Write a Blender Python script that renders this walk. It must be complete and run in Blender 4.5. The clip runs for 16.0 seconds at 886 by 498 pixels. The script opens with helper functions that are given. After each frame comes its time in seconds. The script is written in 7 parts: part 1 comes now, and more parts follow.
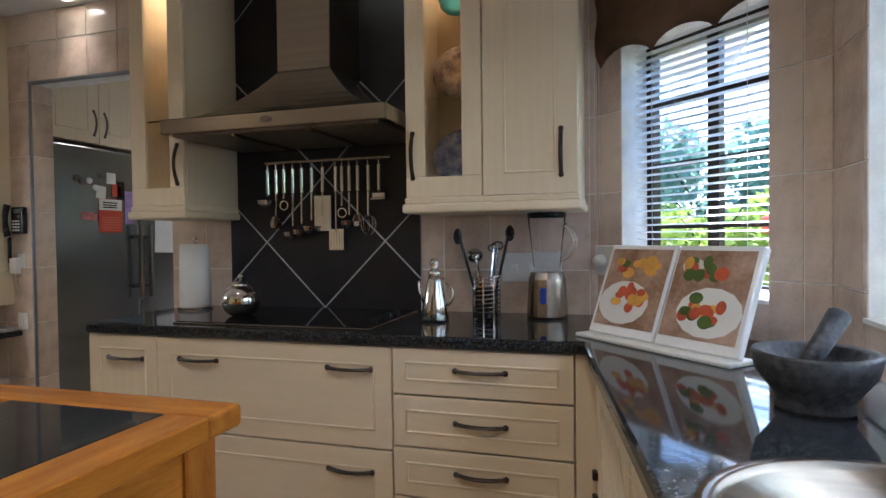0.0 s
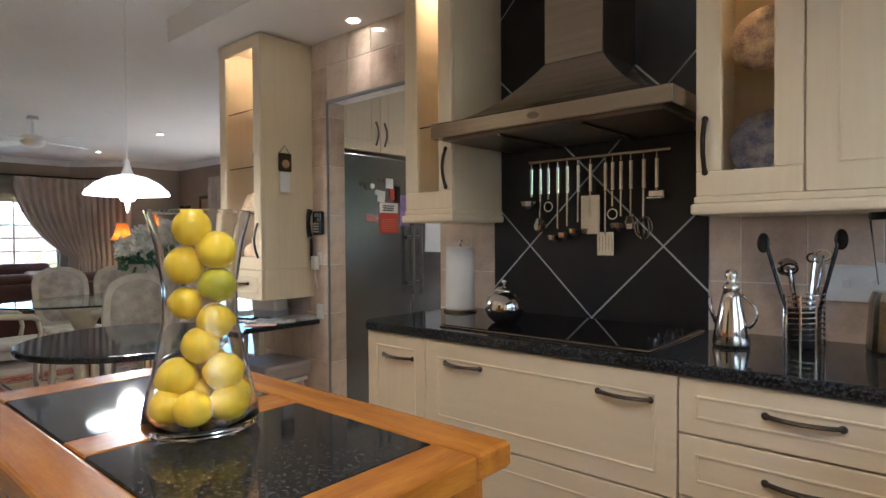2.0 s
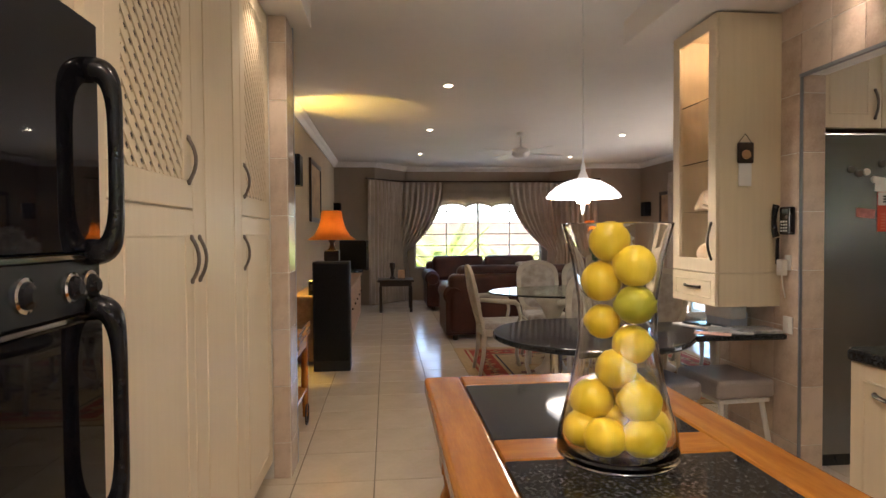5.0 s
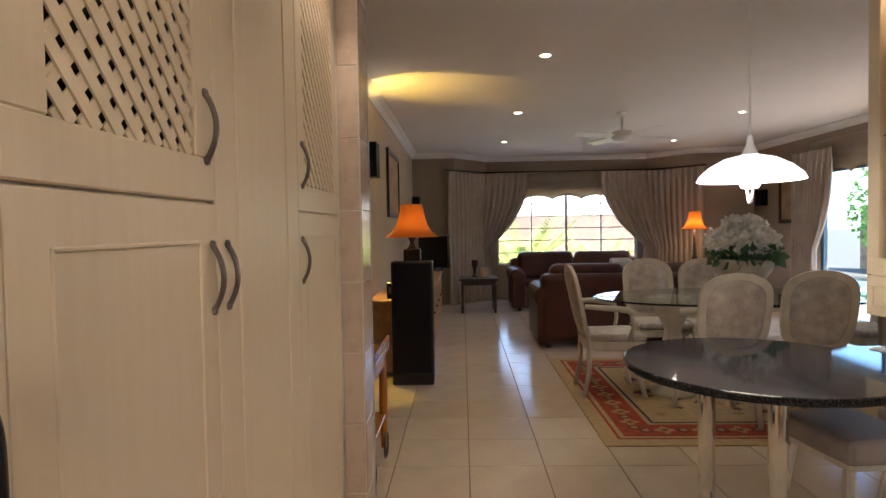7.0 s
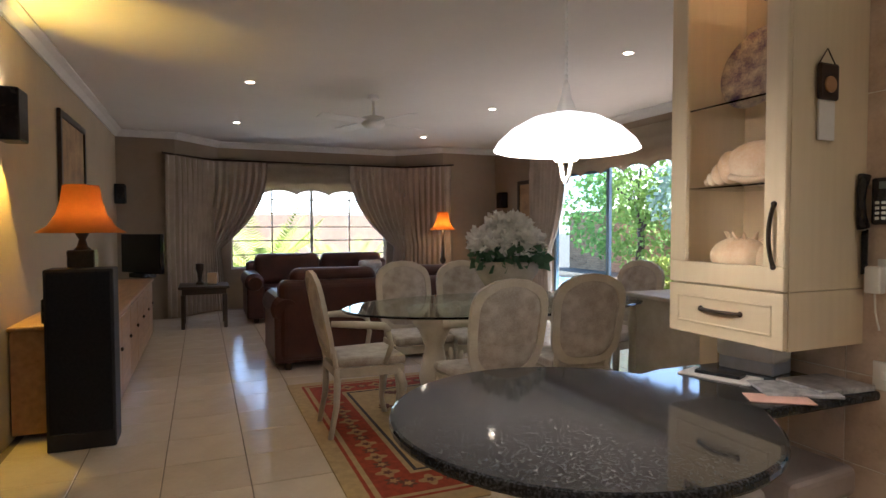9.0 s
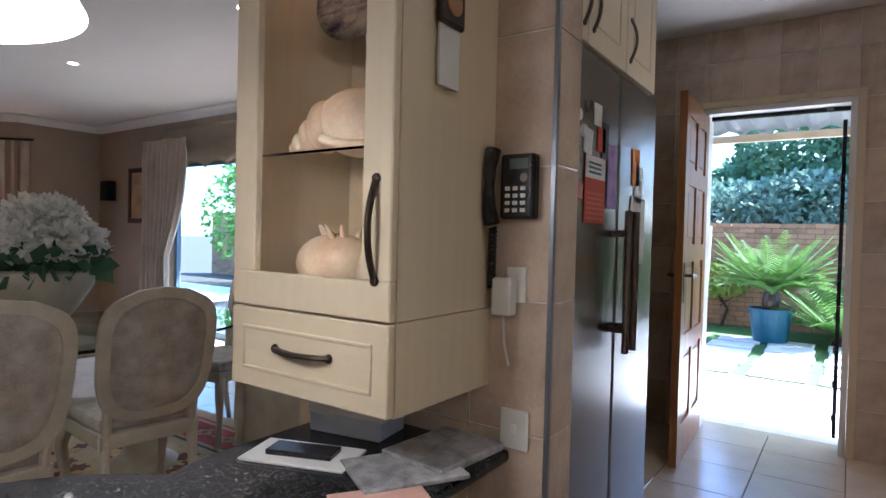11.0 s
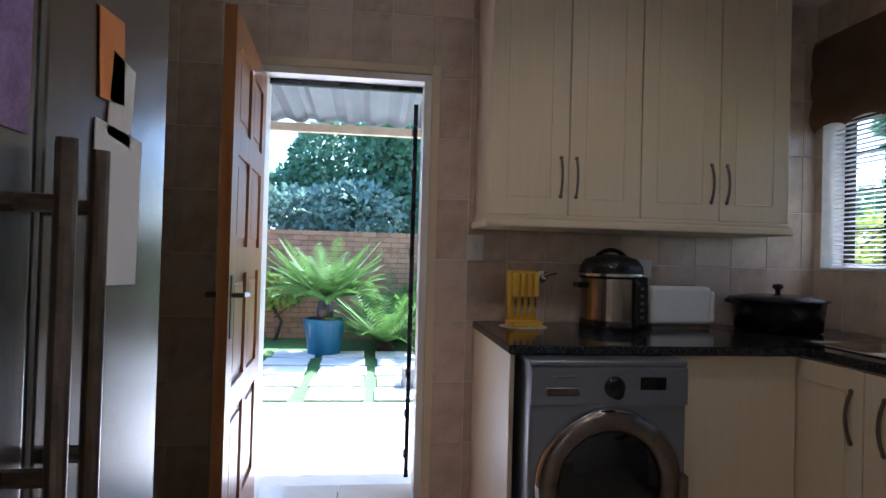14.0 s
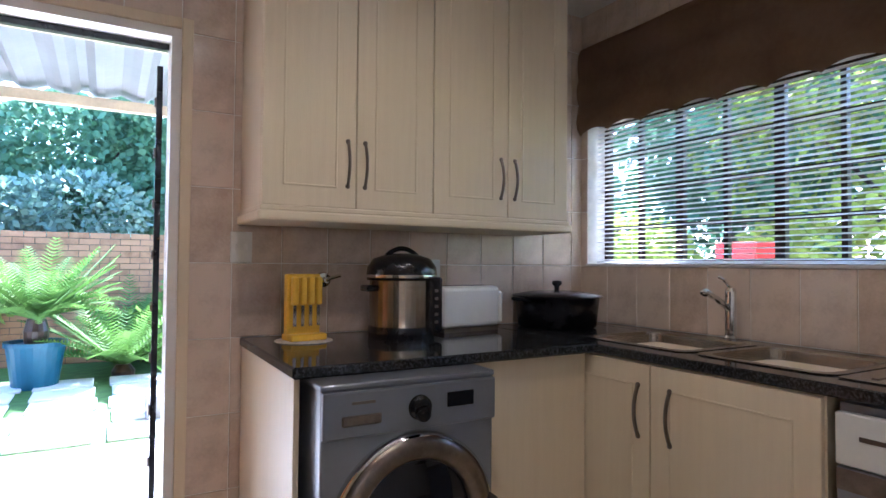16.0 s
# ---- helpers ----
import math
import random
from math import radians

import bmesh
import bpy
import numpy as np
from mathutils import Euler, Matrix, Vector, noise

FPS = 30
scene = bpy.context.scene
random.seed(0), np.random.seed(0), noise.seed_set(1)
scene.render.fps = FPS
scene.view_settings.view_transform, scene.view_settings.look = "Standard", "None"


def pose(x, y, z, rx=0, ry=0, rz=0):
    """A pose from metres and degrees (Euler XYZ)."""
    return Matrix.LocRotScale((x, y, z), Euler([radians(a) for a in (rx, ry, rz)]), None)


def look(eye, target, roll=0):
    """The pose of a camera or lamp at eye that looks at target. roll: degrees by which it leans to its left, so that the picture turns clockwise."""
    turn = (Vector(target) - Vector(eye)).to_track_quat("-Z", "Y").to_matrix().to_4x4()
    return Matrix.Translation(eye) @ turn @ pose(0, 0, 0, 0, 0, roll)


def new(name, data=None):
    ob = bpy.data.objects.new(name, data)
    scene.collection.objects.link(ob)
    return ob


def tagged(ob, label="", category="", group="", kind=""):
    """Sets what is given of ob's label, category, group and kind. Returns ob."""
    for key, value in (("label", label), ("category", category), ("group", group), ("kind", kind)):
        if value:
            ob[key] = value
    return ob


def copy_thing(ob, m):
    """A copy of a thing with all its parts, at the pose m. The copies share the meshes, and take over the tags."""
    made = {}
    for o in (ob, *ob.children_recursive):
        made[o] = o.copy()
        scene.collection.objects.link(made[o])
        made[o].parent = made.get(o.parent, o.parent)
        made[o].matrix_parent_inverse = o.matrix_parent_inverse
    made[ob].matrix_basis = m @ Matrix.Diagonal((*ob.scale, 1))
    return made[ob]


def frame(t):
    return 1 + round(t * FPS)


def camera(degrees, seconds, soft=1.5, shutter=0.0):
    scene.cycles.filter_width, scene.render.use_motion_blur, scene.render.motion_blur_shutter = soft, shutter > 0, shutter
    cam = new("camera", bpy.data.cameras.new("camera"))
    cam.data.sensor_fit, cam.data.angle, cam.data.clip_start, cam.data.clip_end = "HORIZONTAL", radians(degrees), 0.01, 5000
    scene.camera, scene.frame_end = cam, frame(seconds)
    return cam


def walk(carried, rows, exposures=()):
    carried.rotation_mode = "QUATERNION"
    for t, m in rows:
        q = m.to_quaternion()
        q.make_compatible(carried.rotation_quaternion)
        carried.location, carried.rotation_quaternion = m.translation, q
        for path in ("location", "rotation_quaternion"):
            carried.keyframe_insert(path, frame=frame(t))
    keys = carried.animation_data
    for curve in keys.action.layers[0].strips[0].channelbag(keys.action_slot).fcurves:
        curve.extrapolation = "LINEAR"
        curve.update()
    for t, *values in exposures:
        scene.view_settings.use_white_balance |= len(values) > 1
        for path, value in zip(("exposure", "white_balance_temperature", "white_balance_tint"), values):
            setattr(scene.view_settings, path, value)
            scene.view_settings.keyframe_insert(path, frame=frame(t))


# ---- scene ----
cam = camera(74.3, 16.0)
PATH = [
    (0, (1.11, -2.38, 1.228), (0.533, -0.465, 1.187), -0.7),
    (0.5, (1.082, -2.364, 1.225), (0.33, -0.511, 1.185), -0.6),
    (1, (1.045, -2.321, 1.217), (0.125, -0.545, 1.185), -0.2),
    (1.5, (1.009, -2.279, 1.223), (-0.104, -0.618, 1.197), -0.1),
    (2, (0.963, -2.219, 1.254), (-0.355, -0.716, 1.213), -0.4),
    (2.5, (0.9, -2.137, 1.266), (-0.6, -0.816, 1.224), -0.3),
    (3, (0.877, -2.081, 1.271), (-0.807, -1.003, 1.228), -0.2),
    (3.5, (0.875, -2.045, 1.275), (-0.948, -1.223, 1.231), -0.3),
    (4, (0.878, -2.042, 1.282), (-1.034, -1.455, 1.235), -0.5),
    (4.5, (0.877, -2.057, 1.278), (-1.086, -1.676, 1.238), -0.5),
    (5, (0.876, -2.096, 1.288), (-1.114, -1.904, 1.237), -0.4),
    (5.2, (0.858, -2.112, 1.290), (-1.136, -1.995, 1.240), -0.4),
    (7.3, (-0.042, -2.188, 1.308), (-2.04, -2.256, 1.239), -1.0),
    (7.5, (-0.198, -2.174, 1.294), (-2.197, -2.198, 1.222), -0.8),
    (8, (-0.475, -2.146, 1.299), (-2.467, -1.983, 1.228), -0.6),
    (8.2, (-0.548, -2.14, 1.287), (-2.528, -1.87, 1.218), -0.5),
    (8.5, (-0.651, -2.089, 1.291), (-2.598, -1.637, 1.215), -0.3),
    (9, (-0.841, -1.968, 1.265), (-2.689, -1.206, 1.193), -0.1),
    (9.5, (-0.989, -1.834, 1.245), (-2.714, -0.825, 1.176), 0.1),
    (10, (-1.144, -1.638, 1.243), (-2.699, -0.381, 1.181), 0.5),
    (12.3, (-1.529, -0.588, 1.214), (-2.107, 1.327, 1.190), 1.7),
    (12.5, (-1.542, -0.500, 1.212), (-2.038, 1.437, 1.192), 1.6),
    (13, (-1.567, -0.253, 1.195), (-1.871, 1.724, 1.204), 1.7),
    (13.5, (-1.595, -0.06, 1.194), (-1.647, 1.939, 1.216), 1.7),
    (14, (-1.63, 0.071, 1.202), (-1.389, 2.056, 1.23), 1.6),
    (14.5, (-1.634, 0.183, 1.195), (-1.156, 2.125, 1.228), 1.1),
    (15, (-1.6, 0.32, 1.198), (-0.96, 2.214, 1.25), 0.9),
    (15.5, (-1.579, 0.397, 1.197), (-0.802, 2.239, 1.255), 0.7),
    (16, (-1.594, 0.471, 1.193), (-0.599, 2.206, 1.245), 0.5),
]
walk(cam, [(t, look(eye, target, roll)) for t, eye, target, roll in PATH], [(0, 2.78, 4850, 11), (1, 2.95, 4850, 11), (2, 3.12, 5000, 11), (3.5, 3.12, 5700, 16), (5, 3.0, 5850, 18), (7.5, 2.7, 5850, 20), (9, 2.65, 5700, 18), (10, 2.6, 5100, 15), (12.5, 2.6, 4900, 17), (14, 2.37, 4950, 17), (15, 2.73, 5050, 18), (16, 3.37, 4950, 18)])

# ---- world and sun ----
world = bpy.data.worlds.new("world")
scene.world = world
world.use_nodes = True
sky = world.node_tree.nodes.new("ShaderNodeTexSky")
sky.sky_type = "NISHITA"
sky.sun_disc = False
sky.sun_elevation, sky.sun_rotation = radians(53), radians(39)
world.node_tree.nodes["Background"].inputs["Strength"].default_value = 0.15
world.node_tree.links.new(sky.outputs["Color"], world.node_tree.nodes["Background"].inputs["Color"])


LAMP_LEVEL = 0.62


def lamp(name, kind, m, power, colour=(1, 1, 1), size=0.1, size_y=0.0, cone=0.0, blend=0.5):
    data = bpy.data.lights.new(name, kind)
    data.energy, data.color = power if kind == "SUN" else power * LAMP_LEVEL, colour
    if kind == "AREA":
        data.size = size
        if size_y:
            data.shape, data.size_y = "RECTANGLE", size_y
        else:
            data.shape = "DISK"
    elif kind == "SUN":
        data.angle = radians(0.6)
    else:
        data.shadow_soft_size = size
    if kind == "SPOT":
        data.spot_size, data.spot_blend = radians(cone), blend
    ob = new(name, data)
    ob.matrix_world = m
    return ob


lamp("sun", "SUN", look((4, 5, 8.5), (0, 0, 0)), 5.0, (1.0, 0.95, 0.86))
WARM = (1.0, 0.80, 0.56)
# ---- materials ----
MATS = {}


def mat(name, base, rough=0.5, metal=0.0, vary=0.12, scale=6.0, bump=0.0, bump_scale=60.0, stretch=(1, 1, 1), second=None, random_amount=0.0, emit=0.0, trans=0.0, ior=1.45, coat=0.0, sheen=0.0, island=False):
    """A surface with two scales of colour variation, fine relief and a little change from piece to piece."""
    if name in MATS:
        return MATS[name]
    m = bpy.data.materials.new(name)
    m.use_nodes = True
    nodes, links = m.node_tree.nodes, m.node_tree.links
    bsdf = nodes["Principled BSDF"]
    bsdf.inputs["Roughness"].default_value = rough
    bsdf.inputs["Metallic"].default_value = metal
    bsdf.inputs["IOR"].default_value = ior
    bsdf.inputs["Transmission Weight"].default_value = trans
    bsdf.inputs["Coat Weight"].default_value = coat
    bsdf.inputs["Sheen Weight"].default_value = sheen
    coord = nodes.new("ShaderNodeTexCoord")
    mapping = nodes.new("ShaderNodeMapping")
    mapping.inputs["Scale"].default_value = stretch
    links.new(coord.outputs["Object"], mapping.inputs["Vector"])
    big = nodes.new("ShaderNodeTexNoise")
    big.inputs["Scale"].default_value = scale
    big.inputs["Detail"].default_value = 5
    links.new(mapping.outputs["Vector"], big.inputs["Vector"])
    fine = nodes.new("ShaderNodeTexNoise")
    fine.inputs["Scale"].default_value = scale * 9
    fine.inputs["Detail"].default_value = 3
    links.new(mapping.outputs["Vector"], fine.inputs["Vector"])
    both = nodes.new("ShaderNodeMath")
    both.operation = "MULTIPLY_ADD"
    both.inputs[1].default_value = 0.35
    links.new(fine.outputs["Fac"], both.inputs[0])
    links.new(big.outputs["Fac"], both.inputs[2])
    value = both.outputs[0]
    if random_amount:
        info = nodes.new("ShaderNodeNewGeometry" if island else "ShaderNodeObjectInfo")
        push = nodes.new("ShaderNodeMath")
        push.operation = "MULTIPLY_ADD"
        push.inputs[1].default_value = random_amount
        links.new(info.outputs["Random Per Island" if island else "Random"], push.inputs[0])
        links.new(value, push.inputs[2])
        value = push.outputs[0]
    ramp = nodes.new("ShaderNodeValToRGB")
    dark = second if second else tuple(c * (1 - vary) for c in base)
    light = base if second else tuple(min(1, c * (1 + vary)) for c in base)
    ramp.color_ramp.elements[0].position, ramp.color_ramp.elements[0].color = 0.45, (*dark, 1)
    ramp.color_ramp.elements[1].position, ramp.color_ramp.elements[1].color = 0.9 + random_amount * 0.6, (*light, 1)
    links.new(value, ramp.inputs["Fac"])
    links.new(ramp.outputs["Color"], bsdf.inputs["Base Color"])
    if bump:
        grain = nodes.new("ShaderNodeTexNoise")
        grain.inputs["Scale"].default_value = bump_scale
        grain.inputs["Detail"].default_value = 4
        links.new(mapping.outputs["Vector"], grain.inputs["Vector"])
        relief = nodes.new("ShaderNodeBump")
        relief.inputs["Strength"].default_value = bump
        relief.inputs["Distance"].default_value = 0.004
        links.new(grain.outputs["Fac"], relief.inputs["Height"])
        links.new(relief.outputs["Normal"], bsdf.inputs["Normal"])
    if emit:
        links.new(ramp.outputs["Color"], bsdf.inputs["Emission Color"])
        bsdf.inputs["Emission Strength"].default_value = emit
    MATS[name] = m
    return m


def see_through(m, share, tone=None):
    """Let some light pass diffusely through a thin sheet."""
    nodes, links = m.node_tree.nodes, m.node_tree.links
    glow = nodes.new("ShaderNodeBsdfTranslucent")
    ramp = [n for n in nodes if n.type == "VALTORGB"][0]
    if tone:
        glow.inputs["Color"].default_value = (*tone, 1)
    else:
        links.new(ramp.outputs["Color"], glow.inputs["Color"])
    mix = nodes.new("ShaderNodeMixShader")
    mix.inputs["Fac"].default_value = share
    links.new(nodes["Principled BSDF"].outputs["BSDF"], mix.inputs[1])
    links.new(glow.outputs["BSDF"], mix.inputs[2])
    links.new(mix.outputs["Shader"], nodes["Material Output"].inputs["Surface"])
    return m


def granite():
    m = mat("granite", (0.095, 0.10, 0.107), 0.06, 0, second=(0.010, 0.011, 0.013), scale=150, bump=0.0)
    nodes, links = m.node_tree.nodes, m.node_tree.links
    ramp = [n for n in nodes if n.type == "VALTORGB"][0]
    ramp.color_ramp.elements[0].position, ramp.color_ramp.elements[1].position = 0.62, 1.0
    nodes["Principled BSDF"].inputs["Specular IOR Level"].default_value = 0.36
    return m


plaster = mat("plaster", (0.50, 0.40, 0.27), 0.8, 0, 0.06, 1.5, 0.12, 140)
taupe = mat("taupe_plaster", (0.33, 0.26, 0.19), 0.8, 0, 0.08, 1.5, 0.12, 140)
ceiling_paint = mat("ceiling_paint", (0.78, 0.75, 0.70), 0.85, 0, 0.03, 1.2, 0.05, 160)
grout = mat("grout", (0.80, 0.77, 0.71), 0.9, 0, 0.1, 20, 0.2, 200)
wall_tile = mat("wall_tile", (0.70, 0.57, 0.46), 0.13, 0, second=(0.47, 0.35, 0.265), scale=11, bump=0.05, bump_scale=30, random_amount=0.35)
floor_tile = mat("floor_tile", (0.72, 0.62, 0.47), 0.16, 0, second=(0.60, 0.50, 0.36), scale=4, bump=0.04, bump_scale=25, random_amount=0.25)
floor_grout = mat("floor_grout", (0.20, 0.16, 0.12), 0.9, 0, 0.2, 20, 0.2, 200)
black_tile = mat("black_tile", (0.016, 0.016, 0.02), 0.32, 0, second=(0.008, 0.008, 0.011), scale=9, bump=0.06, bump_scale=40, random_amount=0.3)
pale_grout = mat("pale_grout", (0.56, 0.55, 0.54), 0.9, 0, 0.1, 20)
cream = mat("cream_wood", (0.76, 0.645, 0.46), 0.40, 0, second=(0.72, 0.605, 0.425), scale=5, bump=0.10, bump_scale=30, stretch=(9, 9, 0.5))
cream_h = mat("cream_wood_flat", (0.76, 0.645, 0.46), 0.40, 0, second=(0.72, 0.605, 0.425), scale=5, bump=0.10, bump_scale=30, stretch=(0.5, 9, 9))
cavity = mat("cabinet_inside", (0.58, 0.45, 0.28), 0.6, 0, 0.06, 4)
bronze = mat("dark_bronze", (0.055, 0.04, 0.03), 0.35, 0.7, 0.2, 30)
pewter = mat("pewter", (0.20, 0.165, 0.14), 0.3, 0.9, 0.2, 30)
steel = mat("brushed_steel", (0.35, 0.30, 0.24), 0.25, 1.0, 0.10, 3, 0.05, 8, stretch=(0.4, 20, 20))
fridge_steel = mat("fridge_steel", (0.27, 0.27, 0.26), 0.25, 0.9, 0.06, 2, 0.04, 10, stretch=(20, 20, 0.4))
chrome = mat("chrome", (0.75, 0.74, 0.72), 0.08, 1.0, 0.04, 10)
black_plastic = mat("black_plastic", (0.012, 0.012, 0.014), 0.25, 0, 0.2, 20)
black_glass = mat("black_glass", (0.006, 0.006, 0.008), 0.03, 0, 0.1, 10)
white_plastic = mat("white_plastic", (0.75, 0.74, 0.70), 0.35, 0, 0.04, 10)
white_paint = mat("white_paint", (0.80, 0.78, 0.74), 0.4, 0, 0.04, 8)
silver_plastic = mat("silver_plastic", (0.25, 0.265, 0.30), 0.3, 0.55, 0.05, 8)
pine = mat("orange_pine", (0.58, 0.225, 0.018), 0.27, 0, second=(0.34, 0.11, 0.007), scale=3.2, bump=0.06, bump_scale=18, stretch=(1.2, 9, 9), coat=0.15)
pine_y = mat("orange_pine_across", (0.58, 0.225, 0.018), 0.27, 0, second=(0.34, 0.11, 0.007), scale=3.2, bump=0.06, bump_scale=18, stretch=(9, 1.2, 9), coat=0.15)
pine_z = mat("orange_pine_upright", (0.58, 0.215, 0.02), 0.25, 0, second=(0.34, 0.105, 0.008), scale=3.2, bump=0.06, bump_scale=18, stretch=(9, 9, 1.2), coat=0.3)
oak = mat("oak", (0.52, 0.30, 0.14), 0.35, 0, second=(0.36, 0.19, 0.08), scale=3, bump=0.08, bump_scale=20, stretch=(1, 8, 8))
# Also colours the sheets that stand for shade behind the lattice doors.
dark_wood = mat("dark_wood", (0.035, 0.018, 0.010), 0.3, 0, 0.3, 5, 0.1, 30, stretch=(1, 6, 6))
door_wood = mat("door_wood", (0.42, 0.19, 0.06), 0.3, 0, second=(0.26, 0.10, 0.03), scale=4, bump=0.1, bump_scale=25, stretch=(8, 8, 0.6))
glass = mat("clear_glass", (1, 1, 1), 0.0, 0, 0.0, 1, trans=1.0, ior=1.45)
thin_glass = mat("pane_glass", (1, 1, 1), 0.0, 0, 0.0, 1, trans=1.0, ior=1.02)
leather = mat("brown_leather", (0.085, 0.026, 0.016), 0.38, 0, second=(0.045, 0.014, 0.009), scale=5, bump=0.25, bump_scale=90)
fabric = mat("brocade", (0.58, 0.54, 0.48), 0.85, 0, second=(0.34, 0.28, 0.23), scale=14, bump=0.2, bump_scale=160, sheen=0.3)
chair_paint = mat("antique_cream_paint", (0.64, 0.59, 0.49), 0.5, 0, second=(0.50, 0.44, 0.34), scale=9, bump=0.1, bump_scale=60)
curtain_cloth = mat("curtain_cloth", (0.46, 0.38, 0.30), 0.8, 0, 0.15, 4, 0.15, 200, sheen=0.4)
valance_cloth = mat("valance_cloth", (0.30, 0.19, 0.12), 0.85, 0, second=(0.21, 0.125, 0.075), scale=4, bump=0.2, bump_scale=180)
sheer_blue = mat("pale_blind_cloth", (0.55, 0.46, 0.34), 0.8, 0, 0.08, 4)
slat_mat = see_through(mat("blind_slat", (0.90, 0.90, 0.89), 0.35, 0, 0.03, 5), 0.88)
stone_black = mat("black_stone", (0.09, 0.092, 0.10), 0.45, 0, second=(0.016, 0.017, 0.020), scale=70, bump=0.35, bump_scale=70)
lemon_skin = mat("lemon_skin", (0.88, 0.66, 0.03), 0.34, 0, second=(0.76, 0.52, 0.015), scale=7, bump=0.25, bump_scale=120, random_amount=0.3)
seat_vinyl = mat("stool_cushion", (0.40, 0.35, 0.33), 0.55, 0, 0.08, 6, 0.15, 120)
paper = mat("white_paper", (0.80, 0.79, 0.78), 0.8, 0, 0.03, 10, 0.1, 60)
brick_mat = mat("garden_brick", (0.40, 0.22, 0.115), 0.9, 0, second=(0.20, 0.10, 0.05), scale=8, bump=0.4, bump_scale=60, random_amount=0.5, island=True)
mortar_mat = mat("mortar", (0.15, 0.11, 0.075), 0.95, 0, 0.15, 12)
paving = mat("paving", (0.76, 0.73, 0.68), 0.85, 0, 0.10, 3, 0.3, 60)
soil = mat("soil", (0.10, 0.07, 0.045), 0.95, 0, 0.3, 6, 0.5, 40)
grass_mat = mat("grass_green", (0.07, 0.14, 0.03), 0.8, 0, 0.3, 12, 0.5, 80)


def leaf(name, base):
    return see_through(mat(name, base, 0.75, 0, 0.35, 3, random_amount=0.5, island=True), 0.3)


leaf_dark, leaf_mid, leaf_yellow, leaf_blue = leaf("dark_leaf", (0.09, 0.18, 0.10)), leaf("mid_leaf", (0.14, 0.23, 0.05)), leaf("yellow_leaf", (0.26, 0.32, 0.06)), leaf("blue_leaf", (0.16, 0.24, 0.18))
red_paint = mat("red_card", (0.55, 0.07, 0.03), 0.5, 0, 0.08, 10)
lamp_glow = mat("downlight_glow", (1.0, 0.86, 0.6), 0.5, 0, 0.0, 1, emit=6)
amber = see_through(mat("amber_shade", (0.30, 0.075, 0.010), 0.6, 0, 0.35, 6), 0.55, (0.62, 0.22, 0.02))
pendant_glass = mat("white_lamp_glass", (1.0, 0.95, 0.85), 0.2, 0, 0.02, 3, emit=0.42)
terracotta = mat("blue_pot_glaze", (0.012, 0.09, 0.15), 0.4, 0, 0.15, 5)
petal = mat("white_petal", (0.88, 0.87, 0.82), 0.7, 0, 0.1, 20)
shell = mat("sea_shell", (0.80, 0.68, 0.50), 0.35, 0, second=(0.66, 0.44, 0.26), scale=12, bump=0.3, bump_scale=40)
china_blue = mat("blue_china", (0.62, 0.62, 0.66), 0.15, 0, second=(0.03, 0.05, 0.20), scale=22)
china_rust = mat("rust_china", (0.72, 0.60, 0.40), 0.15, 0, second=(0.10, 0.06, 0.14), scale=20)
zinc = mat("zinc_roofing", (0.20, 0.21, 0.22), 0.5, 0.4, 0.1, 3)


# ---- building helpers ----
def thing(name, at=(0, 0, 0), rz=0.0, label="", category="", group="", kind=""):
    ob = new(name)
    ob.empty_display_size = 0.05
    ob.matrix_world = pose(*at, 0, 0, rz)
    return tagged(ob, label, category, group, kind)


def top_of(ob):
    while ob.parent:
        ob = ob.parent
    return ob


def part(name, bm, material, parent=None, label="", placed=False, smooth=False, tags=None):
    """Links bm as one mesh. placed: bm is in the world's metres, else in the parent's own."""
    if placed and parent:
        bm.transform(top_of(parent).matrix_basis.inverted())
    me = bpy.data.meshes.new(name)
    bmesh.ops.recalc_face_normals(bm, faces=bm.faces)
    bm.to_mesh(me)
    bm.free()
    if smooth:
        for p in me.polygons:
            p.use_smooth = True
    me.materials.append(material)
    ob = new(name, me)
    if parent:
        ob.parent = parent
    if label:
        tagged(ob, label)
    if tags:
        tagged(ob, *tags)
    return ob


def box(bm, x0, x1, y0, y1, z0, z1, bevel=0.0, segments=1):
    v = bmesh.ops.create_cube(bm, size=1, matrix=Matrix.Translation(((x0 + x1) / 2, (y0 + y1) / 2, (z0 + z1) / 2)) @ Matrix.Diagonal((abs(x1 - x0), abs(y1 - y0), abs(z1 - z0), 1)))["verts"]
    if bevel:
        bmesh.ops.bevel(bm, geom=list({e for q in v for e in q.link_edges}), offset=bevel, segments=segments, affect="EDGES", profile=0.5)
    return bm


def B(*a, **k):
    return box(bmesh.new(), *a, **k)


def lathe(bm, profile, at=(0, 0, 0), steps=32, closed=True, m=None):
    """Turns a list of (radius, height) round the upright axis."""
    rings = []
    for r, z in profile:
        rings.append([bm.verts.new((at[0] + r * math.cos(2 * math.pi * i / steps), at[1] + r * math.sin(2 * math.pi * i / steps), at[2] + z)) for i in range(steps)])
    for a, b in zip(rings, rings[1:]):
        for i in range(steps):
            j = (i + 1) % steps
            bm.faces.new((a[i], a[j], b[j], b[i]))
    if closed:
        if profile[0][0] > 1e-5:
            bm.faces.new(rings[0][::-1])
        if profile[-1][0] > 1e-5:
            bm.faces.new(rings[-1])
    if m is not None:
        bmesh.ops.transform(bm, matrix=m, verts=[v for ring in rings for v in ring])
    return bm


def L(profile, at=(0, 0, 0), steps=32, closed=True, m=None):
    return lathe(bmesh.new(), profile, at, steps, closed, m)


